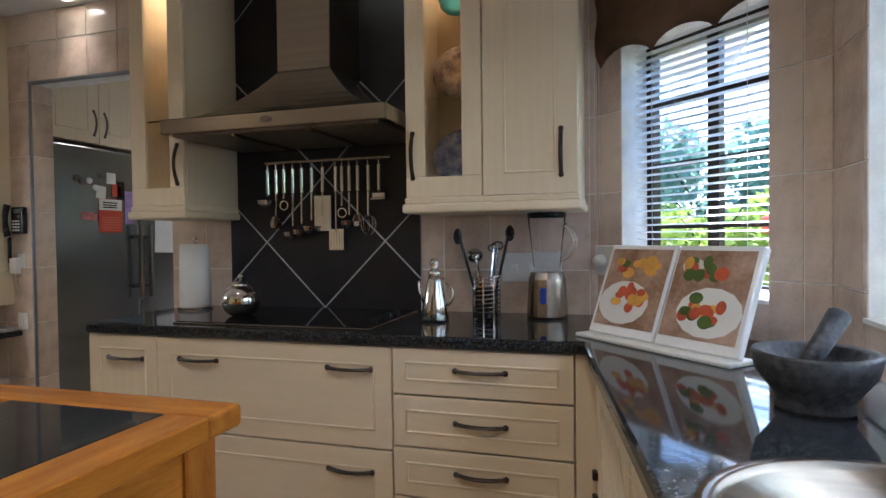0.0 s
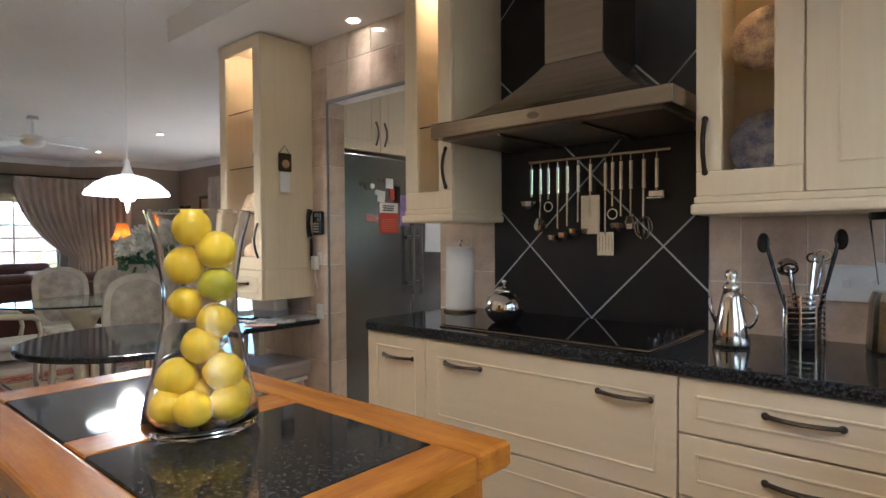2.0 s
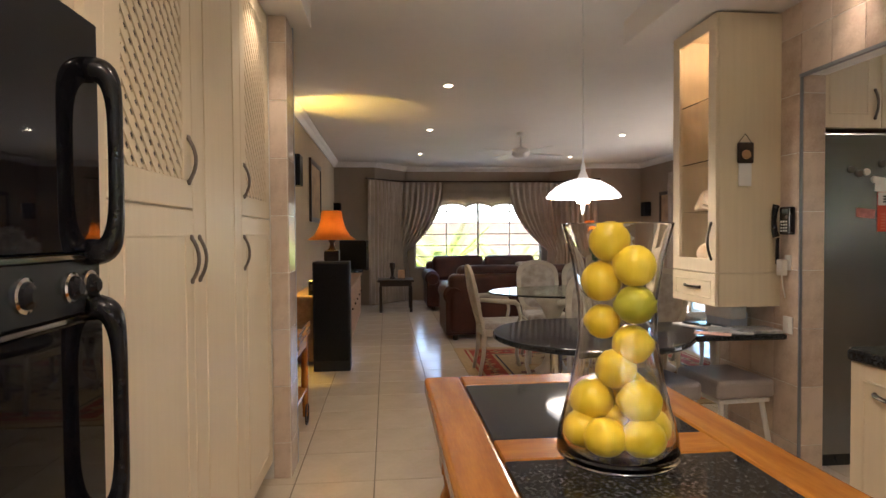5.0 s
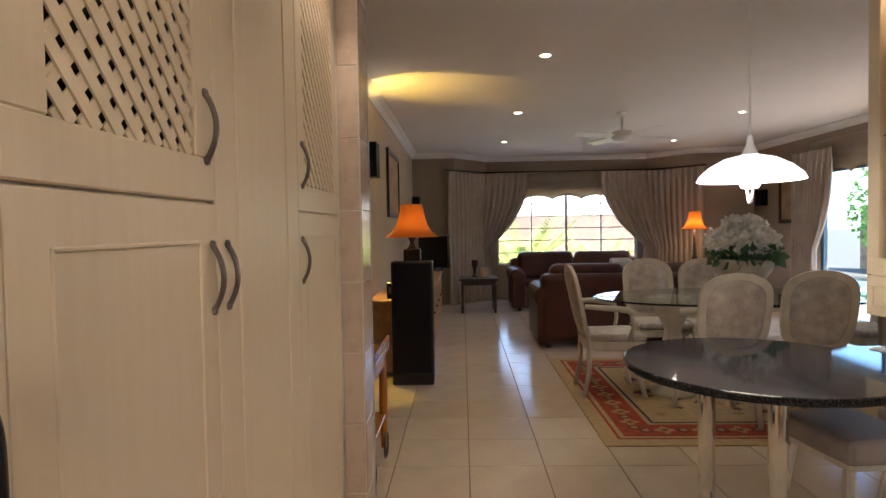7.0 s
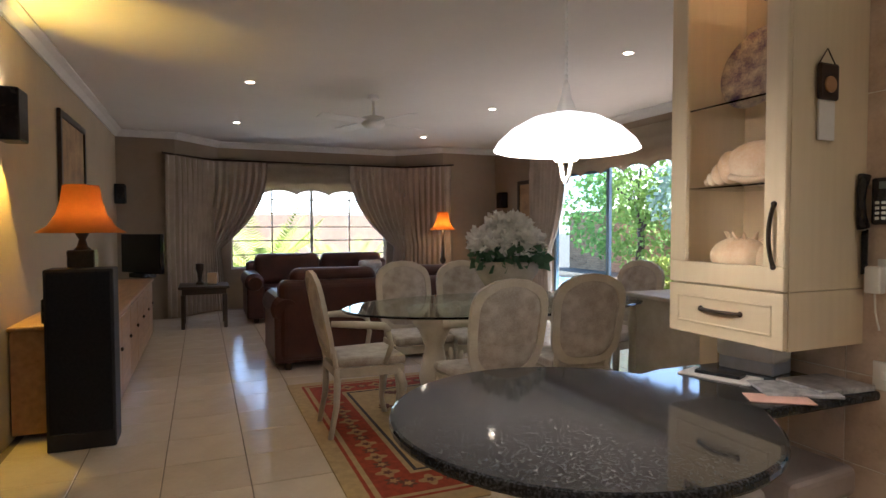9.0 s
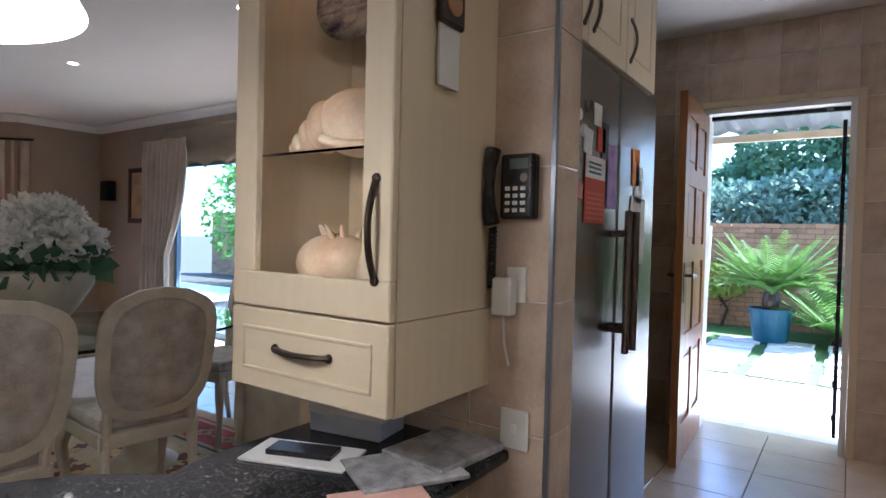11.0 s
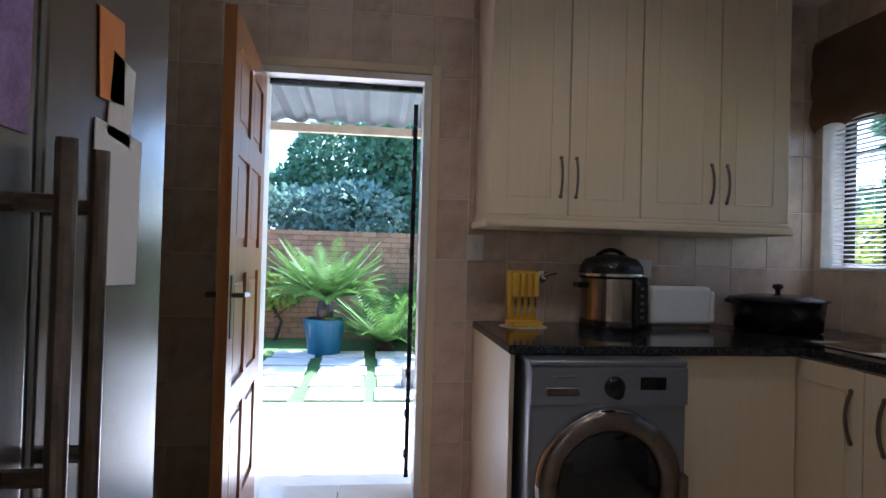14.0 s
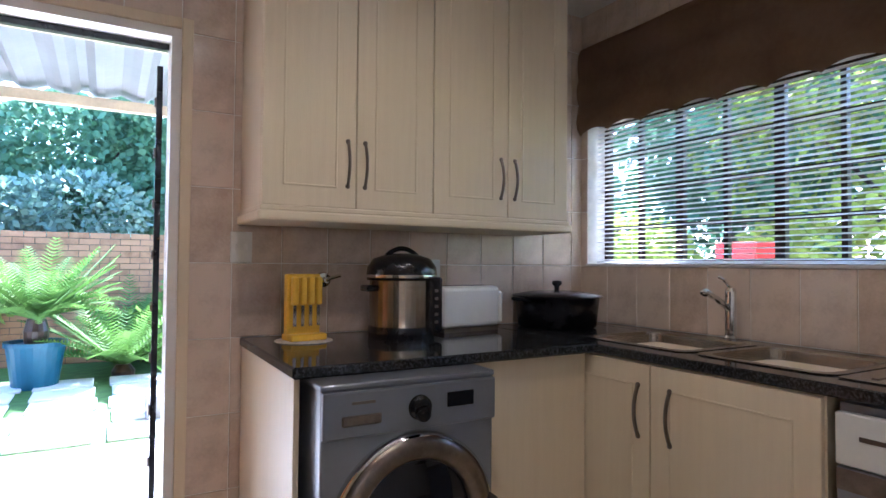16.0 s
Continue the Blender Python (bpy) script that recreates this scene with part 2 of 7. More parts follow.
def tube(bm, points, radius, sides=8, flat=1.0, radii=None):
    """A bar along points, closed at both ends."""
    pts = [Vector(p) for p in points]
    rings, side = [], None
    for i, p in enumerate(pts):
        way = (pts[min(i + 1, len(pts) - 1)] - pts[max(i - 1, 0)]).normalized()
        ref = side if side is not None else (Vector((0, 0, 1)) if abs(way.z) < 0.9 else Vector((1, 0, 0)))
        a = (ref - way * ref.dot(way)).normalized()
        b = way.cross(a)
        side = a
        r = radii[i] if radii else radius
        rings.append([bm.verts.new(p + a * r * math.cos(2 * math.pi * k / sides) + b * r * flat * math.sin(2 * math.pi * k / sides)) for k in range(sides)])
    for a, b in zip(rings, rings[1:]):
        for k in range(sides):
            j = (k + 1) % sides
            bm.faces.new((a[k], a[j], b[j], b[k]))
    bm.faces.new(rings[0][::-1])
    bm.faces.new(rings[-1])
    return bm


def U(points, radius, sides=8, flat=1.0, radii=None):
    return tube(bmesh.new(), points, radius, sides, flat, radii)


def prism(bm, outline, z0, z1, bevel=0.0):
    """An upright slab over an outline of (x, y)."""
    low = [bm.verts.new((x, y, z0)) for x, y in outline]
    high = [bm.verts.new((x, y, z1)) for x, y in outline]
    n = len(outline)
    faces = [bm.faces.new(low[::-1]), bm.faces.new(high)]
    for i in range(n):
        faces.append(bm.faces.new((low[i], low[(i + 1) % n], high[(i + 1) % n], high[i])))
    if bevel:
        bmesh.ops.recalc_face_normals(bm, faces=faces)
        edges = {e for f in faces[:2] for e in f.edges}
        bmesh.ops.bevel(bm, geom=list(edges), offset=bevel, segments=2, affect="EDGES", profile=0.5)
    return bm


def P(outline, z0, z1, bevel=0.0):
    return prism(bmesh.new(), outline, z0, z1, bevel)


def ball(bm, at, r, sx=1.0, sy=1.0, sz=1.0, u=16, v=10):
    bmesh.ops.create_uvsphere(bm, u_segments=u, v_segments=v, radius=r, matrix=Matrix.Translation(at) @ Matrix.Diagonal((sx, sy, sz, 1)))
    return bm


def arc(a, b, bulge, n=9):
    """Points from a to b bowed by the vector bulge."""
    a, b, w = Vector(a), Vector(b), Vector(bulge)
    return [a.lerp(b, i / n) + w * (1 - (2 * i / n - 1) ** 2) for i in range(n + 1)]


# ---- the large structure ----
CEIL = 2.60


def structure(name, bm, material, label, category):
    return part(name, bm, material, tags=(label, category, "", "structure"))


floor_slab = structure("floor", B(-11.2, 2.0, -5.2, 3.1, -0.12, -0.006), floor_grout, "grout bed under large cream floor tiles", "floor")
structure("ceiling", B(-11.2, 2.0, -5.2, 3.1, CEIL, CEIL + 0.12), ceiling_paint, "smooth off-white painted ceiling", "ceiling")


# Unseen eave, added to keep sun off the terrace and sliding door.
structure("roof_eave", B(-11.2, -3.4, 3.1, 4.0, CEIL, CEIL + 0.12), ceiling_paint, "unseen eave added to keep sun off the sliding door", "roof")


def wall(name, pieces, material, label):
    bm = bmesh.new()
    for p in pieces:
        box(bm, *p)
    return structure(name, bm, material, label, "wall")


# hob wall with the scullery opening
OPEN0, OPEN1, OPEN_H = -1.91, -1.0, 2.08
wall_hob = wall("wall_hob", [(-2.62, OPEN0, 0, 0.13, 0, CEIL), (OPEN0, OPEN1, 0, 0.13, OPEN_H, CEIL), (OPEN1, 1.03, 0, 0.13, 0, CEIL)], grout, "kitchen wall tiled in glossy beige with an open doorway")
# corner wall at 45 degrees with a window, then the sink wall
S2 = math.sqrt(0.5)


def diagonal(u, w, z):
    """u along the corner wall from the hob wall, w outwards."""
    return (1.03 + u * S2 + w * S2, -u * S2 + w * S2, z)


def slab_between(bm, u0, u1, w0, w1, z0, z1, frame_of):
    v = [bm.verts.new(frame_of(u, w, z)) for z in (z0, z1) for u, w in ((u0, w0), (u1, w0), (u1, w1), (u0, w1))]
    for f in ((3, 2, 1, 0), (4, 5, 6, 7), (0, 1, 5, 4), (1, 2, 6, 5), (2, 3, 7, 6), (3, 0, 4, 7)):
        bm.faces.new([v[i] for i in f])
    return bm


DW0, DW1, SILL, HEAD = 0.13, 0.70, 1.03, 1.94
DLEN = 0.62 / S2
bm = bmesh.new()
for u0, u1, z0, z1 in ((0, DW0, 0, CEIL), (DW1, DLEN, 0, CEIL), (DW0, DW1, 0, SILL), (DW0, DW1, HEAD, CEIL)):
    slab_between(bm, u0, u1, 0, 0.20, z0, z1, diagonal)
wall_corner = structure("wall_corner", bm, grout, "tiled angled corner wall with a small window", "wall")
W2A, W2B = -0.84, -2.05
wall_sink = wall("wall_sink", [(1.65, 1.85, W2A, -0.62, 0, CEIL), (1.65, 1.85, W2B, W2A, 0, SILL), (1.65, 1.85, W2B, W2A, HEAD, CEIL), (1.65, 1.85, -3.4, W2B, 0, CEIL)], grout, "tiled kitchen wall with a window over the sink")
wall("wall_pantry", [(-2.75, 1.85, -3.45, -3.32, 0, CEIL)], plaster, "plain plastered wall behind the tall cupboards")
pilaster = wall("pilaster", [(-2.47, -2.26, -3.32, -2.61, 0, CEIL)], grout, "narrow tiled end of the cupboard wall")
structure("pilaster_edge_trim", B(-2.492, -2.468, -2.632, -2.605, 0, CEIL), silver_plastic, "pale edge trim on the tiled pilaster", "trim")
# passage and living room
wall("wall_passage_end", [(-4.9, -2.74, -5.2, -5.05, 0, CEIL)], plaster, "plain cream wall at the passage end")
wall("wall_passage_side", [(-2.76, -2.745, -5.05, -3.32, 0, CEIL)], plaster, "plain cream passage wall")
wall("wall_south", [(-9.95, -4.66, -3.2, -3.03, 0, CEIL), (-4.9, -4.66, -5.05, -3.2, 0, CEIL)], plaster, "cream plastered living room wall lit by a sconce")
BAY = [(-9.85, -3.03), (-9.85, -2.30), (-10.55, -1.72), (-10.55, 1.15), (-9.85, 1.75), (-9.85, 2.72)]


def run_wall(bm, a, b, z0, z1, thick, u0=0.0, u1=1.0):
    a, b = Vector(a), Vector(b)
    way = (b - a).normalized()
    out = Vector((-way.y, way.x))
    p, q = a.lerp(b, u0), a.lerp(b, u1)
    prism(bm, [tuple(p), tuple(q), tuple(q + out * thick), tuple(p + out * thick)], z0, z1)


BW_A, BW_B, BW_Z0, BW_Z1 = -1.55, 0.98, 0.62, 1.95
bm = bmesh.new()
for a, b in ((0, 1), (1, 2), (3, 4), (4, 5)):
    run_wall(bm, BAY[b], BAY[a], 0, CEIL, -0.16)
box(bm, -10.71, -10.55, BAY[2][1], BW_A, 0, CEIL)
box(bm, -10.71, -10.55, BW_B, BAY[3][1], 0, CEIL)
box(bm, -10.71, -10.55, BW_A, BW_B, 0, BW_Z0)
box(bm, -10.71, -10.55, BW_A, BW_B, BW_Z1, CEIL)
wall_bay = structure("wall_bay", bm, taupe, "taupe bay wall round the living room window", "wall")
SD0, SD1, SD_H = -8.15, -4.4, 2.05
wall("wall_north", [(-9.85, SD0, 2.72, 2.9, 0, CEIL), (SD0, SD1, 2.72, 2.9, SD_H, CEIL), (SD1, -2.85, 2.72, 2.9, 0, CEIL)], taupe, "taupe wall with a wide sliding patio door")
# scullery
BD0, BD1, BD_H = -2.19, -1.36, 2.10
SY, SX = 2.94, 0.72
wall_back = wall("wall_back", [(-2.85, BD0, SY, 3.1, 0, CEIL), (BD0, BD1, SY, 3.1, BD_H, CEIL), (BD1, SX + 0.2, SY, 3.1, 0, CEIL)], grout, "tiled scullery wall with the open back door")
SW0, SW1, SW_Z0, SW_Z1 = 1.15, 2.89, 1.20, 2.0
wall_scullery = wall("wall_scullery", [(SX, SX + 0.2, 0.13, SW0, 0, CEIL), (SX, SX + 0.2, SW0, SW1, 0, SW_Z0), (SX, SX + 0.2, SW0, SW1, SW_Z1, CEIL), (SX, SX + 0.2, SW1, SY, 0, CEIL)], grout, "tiled scullery wall with a wide window over the sink")
wall("wall_scullery_west", [(-2.85, -2.75, 0.13, SY, 0, CEIL)], plaster, "plain wall behind the fridge")
# dropped ceilings over the cupboards
structure("bulkhead_hob", P([(-2.66, 0.0), (-2.66, -0.62), (1.02, -0.62), (1.03, 0.0)], 2.45, CEIL - 0.002), ceiling_paint, "cream dropped ceiling over the wall cupboards", "ceiling")
structure("bulkhead_pantry", B(-2.44, 1.65, -3.32, -2.50, 2.43, CEIL - 0.002), ceiling_paint, "cream dropped ceiling over the tall cupboards", "ceiling")


def cornice(name, points, size=0.09):
    bm = bmesh.new()
    for a, b in zip(points, points[1:]):
        a, b = Vector(a), Vector(b)
        way = (b - a).normalized()
        out = Vector((-way.y, way.x))
        prof = [(0, 0), (size, 0), (size, -0.015), (size * 0.55, -size * 0.45), (0.018, -size * 0.9), (0.018, -size), (0, -size)]
        ends = [[bm.verts.new((p.x + out.x * o, p.y + out.y * o, CEIL - 0.003 + z)) for o, z in prof] for p in (a - way * 0.03, b + way * 0.03)]
        n = len(prof)
        for i in range(n):
            bm.faces.new((ends[0][i], ends[0][(i + 1) % n], ends[1][(i + 1) % n], ends[1][i]))
    return structure(name, bm, white_paint, "white moulded plaster cornice", "trim")


cornice("cornice_living", [(-2.85, 2.72), BAY[5], BAY[4], BAY[3], BAY[2], BAY[1], BAY[0], (-4.66, -3.03), (-4.66, -5.05)])

# white edge trims of the tiled openings
structure("opening_trim", box(B(OPEN0 - 0.004, OPEN0 + 0.006, -0.007, 0.006, 0, OPEN_H - 0.0125), OPEN0 - 0.004, OPEN1, -0.010, 0.010, OPEN_H - 0.012, OPEN_H + 0.004), silver_plastic, "pale metal edge trim round the tiled doorway", "trim")


# ---- kitchen furniture ----
def panel_door(w, h, frame=0.075, t=0.02, bead=True):
    """A framed door, front towards -y, lower left corner at the origin."""
    bm = bmesh.new()
    box(bm, 0.0015, w - 0.0015, -t, 0, 0.0015, h - 0.0015, 0.003, 2)
    if w > 2.4 * frame and h > 2.4 * frame:
        d = 0.0035
        for x0, x1, z0, z1 in ((frame, w - frame, frame, frame + 0.008), (frame, w - frame, h - frame - 0.008, h - frame), (frame, frame + 0.008, frame, h - frame), (w - frame - 0.008, w - frame, frame, h - frame)):
            box(bm, x0, x1, -t - d, -t + 0.002, z0, z1, 0.002)
    return bm


def glazed_frame(w, h, frame=0.075, t=0.02):
    bm = bmesh.new()
    for x0, x1, z0, z1 in ((0, w, 0, frame), (0, w, h - frame, h), (0, frame, frame, h - frame), (w - frame, w, frame, h - frame)):
        box(bm, x0 + 0.001, x1 - 0.001, -t, 0, z0, z1, 0.003)
    return bm


def bow_handle(length, upright, material_flat=0.5, rise=0.022, r=0.0058):
    a, b = ((0, 0, -length / 2), (0, 0, length / 2)) if upright else ((-length / 2, 0, 0), (length / 2, 0, 0))
    bm = U(arc(a, b, (0, -rise, 0), 10), r, 8, 1.6 if not upright else 1.3)
    for p in (a, b):
        ball(bm, p, r * 1.7, 1, 0.8, 1, 8, 6)
    return bm


def fit_door(owner, x, z, w, h, handle=None, upright=False, length=0.16, y=0.0, glazed=False, metal=None, name="door", frame=0.075, wood=None):
    """A door or drawer front at the unit's front; handle gives its centre (x, z) on the front."""
    d = part(name, glazed_frame(w, h, frame) if glazed else panel_door(w, h, frame), wood or cream, owner)
    d.location = (x, y, z)
    if glazed:
        g = part("pane", B(frame - 0.01, w - frame + 0.01, -0.012, -0.008, frame - 0.01, h - frame + 0.01), thin_glass, d, "clear cupboard glass")
        g.visible_shadow = False
    if handle:
        k = part("handle", bow_handle(length, upright), metal or bronze, d, "dark bowed metal handle")
        k.location = (handle[0] - x, -0.022, handle[1] - z)
    return d


def carcass(w, d, h, t=0.018, open_front=False):
    bm = bmesh.new()
    if not open_front:
        return box(bm, 0, w, 0.001, d, 0, h, 0.002)
    box(bm, 0, t, 0.001, d, 0, h)
    box(bm, w - t, w, 0.001, d, 0, h)
    box(bm, t, w - t, 0.001, d, 0, t)
    box(bm, t, w - t, 0.001, d, h - t, h)
    box(bm, t, w - t, d - 0.008, d, t, h - t)
    return bm


# base units under the hob counter
FY = -0.595
u = thing("base_cabinet", (-0.860, FY, 0.10), 0, "narrow cream base cabinet beside the doorway", "cabinet", "kitchen base units")
part("body", carcass(0.322, 0.59, 0.776), cream, u)
fit_door(u, 0.0, 0.0, 0.322, 0.774, (0.178, 0.686), frame=0.05)
u = thing("drawer_unit", (-0.537, FY, 0.10), 0, "wide cream drawer unit under the hob", "cabinet", "kitchen base units")
part("body", carcass(0.935, 0.59, 0.776), cream, u)
dr = fit_door(u, 0.0, 0.432, 0.935, 0.342, name="drawer", frame=0.06, wood=cream_h)
for hx in (0.182, 0.783):
    k = part("handle", bow_handle(0.16, False), bronze, dr, "dark bowed metal handle")
    k.location = (hx, -0.022, 0.262)
fit_door(u, 0.0, 0.0, 0.935, 0.429, (0.783, 0.353), name="drawer", frame=0.06, wood=cream_h)
u = thing("drawer_unit", (0.400, FY, 0.10), 0, "cream three-drawer unit under black granite", "cabinet", "kitchen base units")
part("body", carcass(0.58, 0.59, 0.776), cream, u)
for z0, h, hz in ((0.621, 0.153, 0.706), (0.451, 0.167, 0.538), (0.289, 0.159, 0.377), (0.0, 0.286, 0.20)):
    fit_door(u, 0.0, z0, 0.58, h, (0.293, hz), name="drawer", frame=0.045, wood=cream_h)
part("corner_filler", B(0.583, 0.650, -0.012, 0.02, 0.0, 0.774), cream, u)
part("plinth", B(-0.85, 0.98, -0.54, -0.52, 0, 0.10), dark_wood, tags=("dark recessed kitchen plinth", "plinth", "", "structure"))

COUNTER = [(-0.885, -0.003), (-0.885, -0.60), (-0.855, -0.63), (1.005, -0.63), (1.153, -1.647), (1.30, -2.6), (1.647, -2.6), (1.647, -0.625), (1.028, -0.003)]
CT = 0.914
structure_top = thing("worktop", (0, -0.3, 0.876), 0, "polished black granite kitchen worktop", "worktop")
part("slab", P(COUNTER, 0.876, CT, 0.010), granite(), structure_top, placed=True)
# base of the sink run, with a lattice door
u = thing("sink_cabinet", (1.05, -0.66, 0.10), -82, "cream base cabinet with a lattice door under the sink", "cabinet", "kitchen base units")
part("body", B(0, 1.9, 0.012, 0.30, 0, 0.774), cream, u)
part("filler", B(-0.05, 0.0, 0.0, 0.02, 0, 0.774), cream, u)
for z in (0.29, 0.36, 0.43):
    part("square_knob", B(-0.034, -0.008, -0.016, -0.0005, z - 0.013, z + 0.013, 0.003), bronze, u, "small square dark knob")


def lattice(owner, x, z, w, h, y, step=0.055, width=0.014):
    """Crossed diagonal strips clipped to a rectangle."""
    for layer, sign in ((0, 1), (1, -1)):
        k = -h
        while k < w:
            ts = []
            for s, e in (((k, 0), (k + h, h)),):
                x0, x1 = max(0, s[0]), min(w, e[0])
                if x1 - x0 > 0.02:
                    ts = [(x0, x0 - k), (x1, x1 - k)]
            if ts:
                (xa, za), (xb, zb) = ts
                if sign < 0:
                    xa, xb = w - xa, w - xb
                mid, dx, dz = ((xa + xb) / 2, (za + zb) / 2), xb - xa, zb - za
                bm = B(-math.hypot(dx, dz) / 2, math.hypot(dx, dz) / 2, -0.002, 0.002, -width / 2, width / 2)
                s = part("slat", bm, cream_h, owner)
                s.matrix_basis = pose(x + mid[0], y - 0.0042 * layer, z + mid[1], 0, -math.degrees(math.atan2(dz, dx)), 0)
            k += step


for x0 in (0.06, 0.62, 1.18):
    d = fit_door(u, x0, 0.0, 0.54, 0.755, glazed=True, y=0.012)
    for c in list(d.children):
        bpy.data.objects.remove(c)
    # Dark sheet in place of the shaded inside of the cupboard.
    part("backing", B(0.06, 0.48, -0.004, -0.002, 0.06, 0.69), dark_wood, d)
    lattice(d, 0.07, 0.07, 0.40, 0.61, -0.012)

# wall cupboards
def wall_unit(at, w, d, h, label, doors, open_w=None):
    u = thing("wall_cabinet", at, 0, label, "cabinet", "kitchen wall cupboards")
    for x in (0, w - 0.018):
        part("side_panel", B(x, x + 0.018, 0, d, 0, h), cream, u)
    for z in (0, h - 0.018):
        part("end_panel", B(0.0185, w - 0.0185, 0, d, z, z + 0.018), cream, u)
    part("back_panel", B(0.0185, w - 0.0185, d - 0.008, d, 0.0185, h - 0.0185), cream, u)
    part("cornice_strip", box(B(-0.012, w + 0.012, -0.035, d - 0.002, -0.055, -0.022, 0.008, 2), -0.004, w + 0.004, -0.024, d - 0.002, -0.022, 0.0, 0.004), cream_h, u, "moulded cream light rail")
    return u


CH = 2.448
u = wall_unit((0.364, -0.345, 1.371), 0.618, 0.34, CH - 1.371, "cream wall cupboard with one glazed door showing plates", [])
part("divider", B(0.282, 0.30, 0.0, 0.33, 0.019, 1.05), cream, u)
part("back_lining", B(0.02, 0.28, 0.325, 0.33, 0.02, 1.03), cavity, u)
for z in (0.36, 0.70):
    part("shelf", B(0.019, 0.28, 0.02, 0.32, z, z + 0.006), thin_glass, u, "glass shelf")
fit_door(u, 0.0, 0.0, 0.286, CH - 1.371, (0.028, 0.152), True, 0.16, glazed=True, metal=bronze)
fit_door(u, 0.288, 0.0, 0.329, CH - 1.371, (0.560, 0.142), True, 0.155)
u = wall_unit((-0.884, -0.345, 1.373), 0.272, 0.34, CH - 1.373, "narrow glazed cream wall cupboard lit from inside", [])
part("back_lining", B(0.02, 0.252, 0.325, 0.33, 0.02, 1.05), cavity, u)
for z in (0.36, 0.72):
    part("shelf", B(0.019, 0.253, 0.02, 0.32, z, z + 0.006), thin_glass, u, "glass shelf")
fit_door(u, 0.0, 0.0, 0.272, CH - 1.373, (0.24, 0.17), True, 0.16, glazed=True)
# tall hanging cupboard by the bar
u = wall_unit((-2.52, -0.348, 1.07), 0.462, 0.345, 2.44 - 1.07, "tall glazed cream cupboard with shells and plates", [])
bpy.data.objects.remove([c for c in u.children if c.name.startswith("cornice_strip")][0])
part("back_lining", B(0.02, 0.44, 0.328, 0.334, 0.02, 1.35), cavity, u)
for z in (0.33, 0.61, 0.95):
    part("shelf", B(0.019, 0.443, 0.02, 0.32, z, z + 0.006), thin_glass, u, "glass shelf")
fit_door(u, 0.0, 0.0, 0.462, 1.37, (0.425, 0.17), True, 0.19, glazed=True)
part("drawer_box", B(0, 0.462, 0.001, 0.345, -0.18, -0.002), cream, u)
fit_door(u, 0.0, -0.18, 0.462, 0.177, (0.231, -0.085), name="drawer", frame=0.04, wood=cream_h)

# hood
u = thing("cooker_hood", (-0.11, -0.26, 1.62), 0, "brushed steel chimney cooker hood", "hood")
HX0, HX1 = -0.598, 0.347
bm = B(HX0, HX1, -0.51, -0.003, 1.640, 1.696, 0.003)
part("lip", bm, steel, u, placed=True)
bm = bmesh.new()
c = -0.094
rings = []
for k in range(9):
    s = k / 8
    e = s ** 0.62
    hw = (HX1 - HX0) / 2 * (1 - e) + 0.118 * e
    yf = -0.51 * (1 - e) - 0.29 * e
    z = 1.696 + 0.205 * s ** 1.25
    xa = HX0 * (1 - e) + (c - 0.118) * e
    xb = HX1 * (1 - e) + (c + 0.118) * e
    rings.append([bm.verts.new(p) for p in ((xa, -0.003, z), (xa, yf, z), (xb, yf, z), (xb, -0.003, z))])
for a, b in zip(rings, rings[1:]):
    for i in range(3):
        bm.faces.new((a[i], a[i + 1], b[i + 1], b[i]))
part("canopy", bm, steel, u, placed=True)
part("chimney", B(c - 0.118, c + 0.118, -0.29, -0.003, 1.901, 2.449, 0.003), steel, u, placed=True)
part("filter", B(HX0 + 0.04, HX1 - 0.04, -0.48, -0.04, 1.630, 1.642), pewter, u, "grey mesh grease filter", placed=True)
for x in (HX0 + 0.31, HX1 - 0.31):
    part("filter_bar", B(x - 0.006, x + 0.006, -0.48, -0.04, 1.622, 1.632), steel, u, placed=True)
part("maker_badge", L([(0.022, 0), (0.022, 0.003)], steps=20, m=pose(c - 0.03, -0.511, 1.668, 90) @ Matrix.Diagonal((1, 0.5, 1, 1))), pewter, u, "small oval badge", placed=True)

# hob
u = thing("hob", (-0.1, -0.3, CT), 0, "black ceramic hob with a steel edge", "hob")
part("frame", B(-0.51, 0.30, -0.565, -0.06, CT + 0.0005, CT + 0.006, 0.002), steel, u, placed=True)
part("glass", B(-0.50, 0.29, -0.555, -0.07, CT + 0.006, CT + 0.009), black_glass, u, placed=True)
for y in (-0.18, -0.26, -0.34, -0.42):
    part("control_knob", L([(0.017, 0.0), (0.016, 0.014), (0.0, 0.015)], (0.255, y, CT + 0.009), 16), black_plastic, u, "small black control knob", placed=True)

# island
IX0, IX1, IY0, IY1, IZ = -0.662, 0.403, -2.0, -1.405, 0.91
u = thing("kitchen_island", (-0.13, -1.70, 0), 0, "orange pine island with black granite insets", "island")
fw = 0.096
part("front_rail", B(IX0, IX1, IY0, IY0 + fw, IZ - 0.045, IZ, 0.010, 3), pine, u, placed=True)
part("back_rail", B(IX0, IX1, IY1 - fw, IY1, IZ - 0.045, IZ, 0.010, 3), pine, u, placed=True)
for x0, x1 in ((IX0, IX0 + 0.093), (IX1 - fw, IX1), (-0.178, -0.078)):
    part("cross_rail", B(x0 + 0.001, x1 - 0.001, IY0 + fw, IY1 - fw, IZ - 0.045, IZ - 0.001, 0.003), pine_y, u, placed=True)
for x0, x1 in ((IX0 + 0.094, -0.179), (-0.077, IX1 - fw - 0.001)):
    part("granite_inset", B(x0, x1, IY0 + fw + 0.001, IY1 - fw - 0.001, IZ - 0.03, IZ - 0.002, 0.002), granite(), u, "polished black granite inset", placed=True)
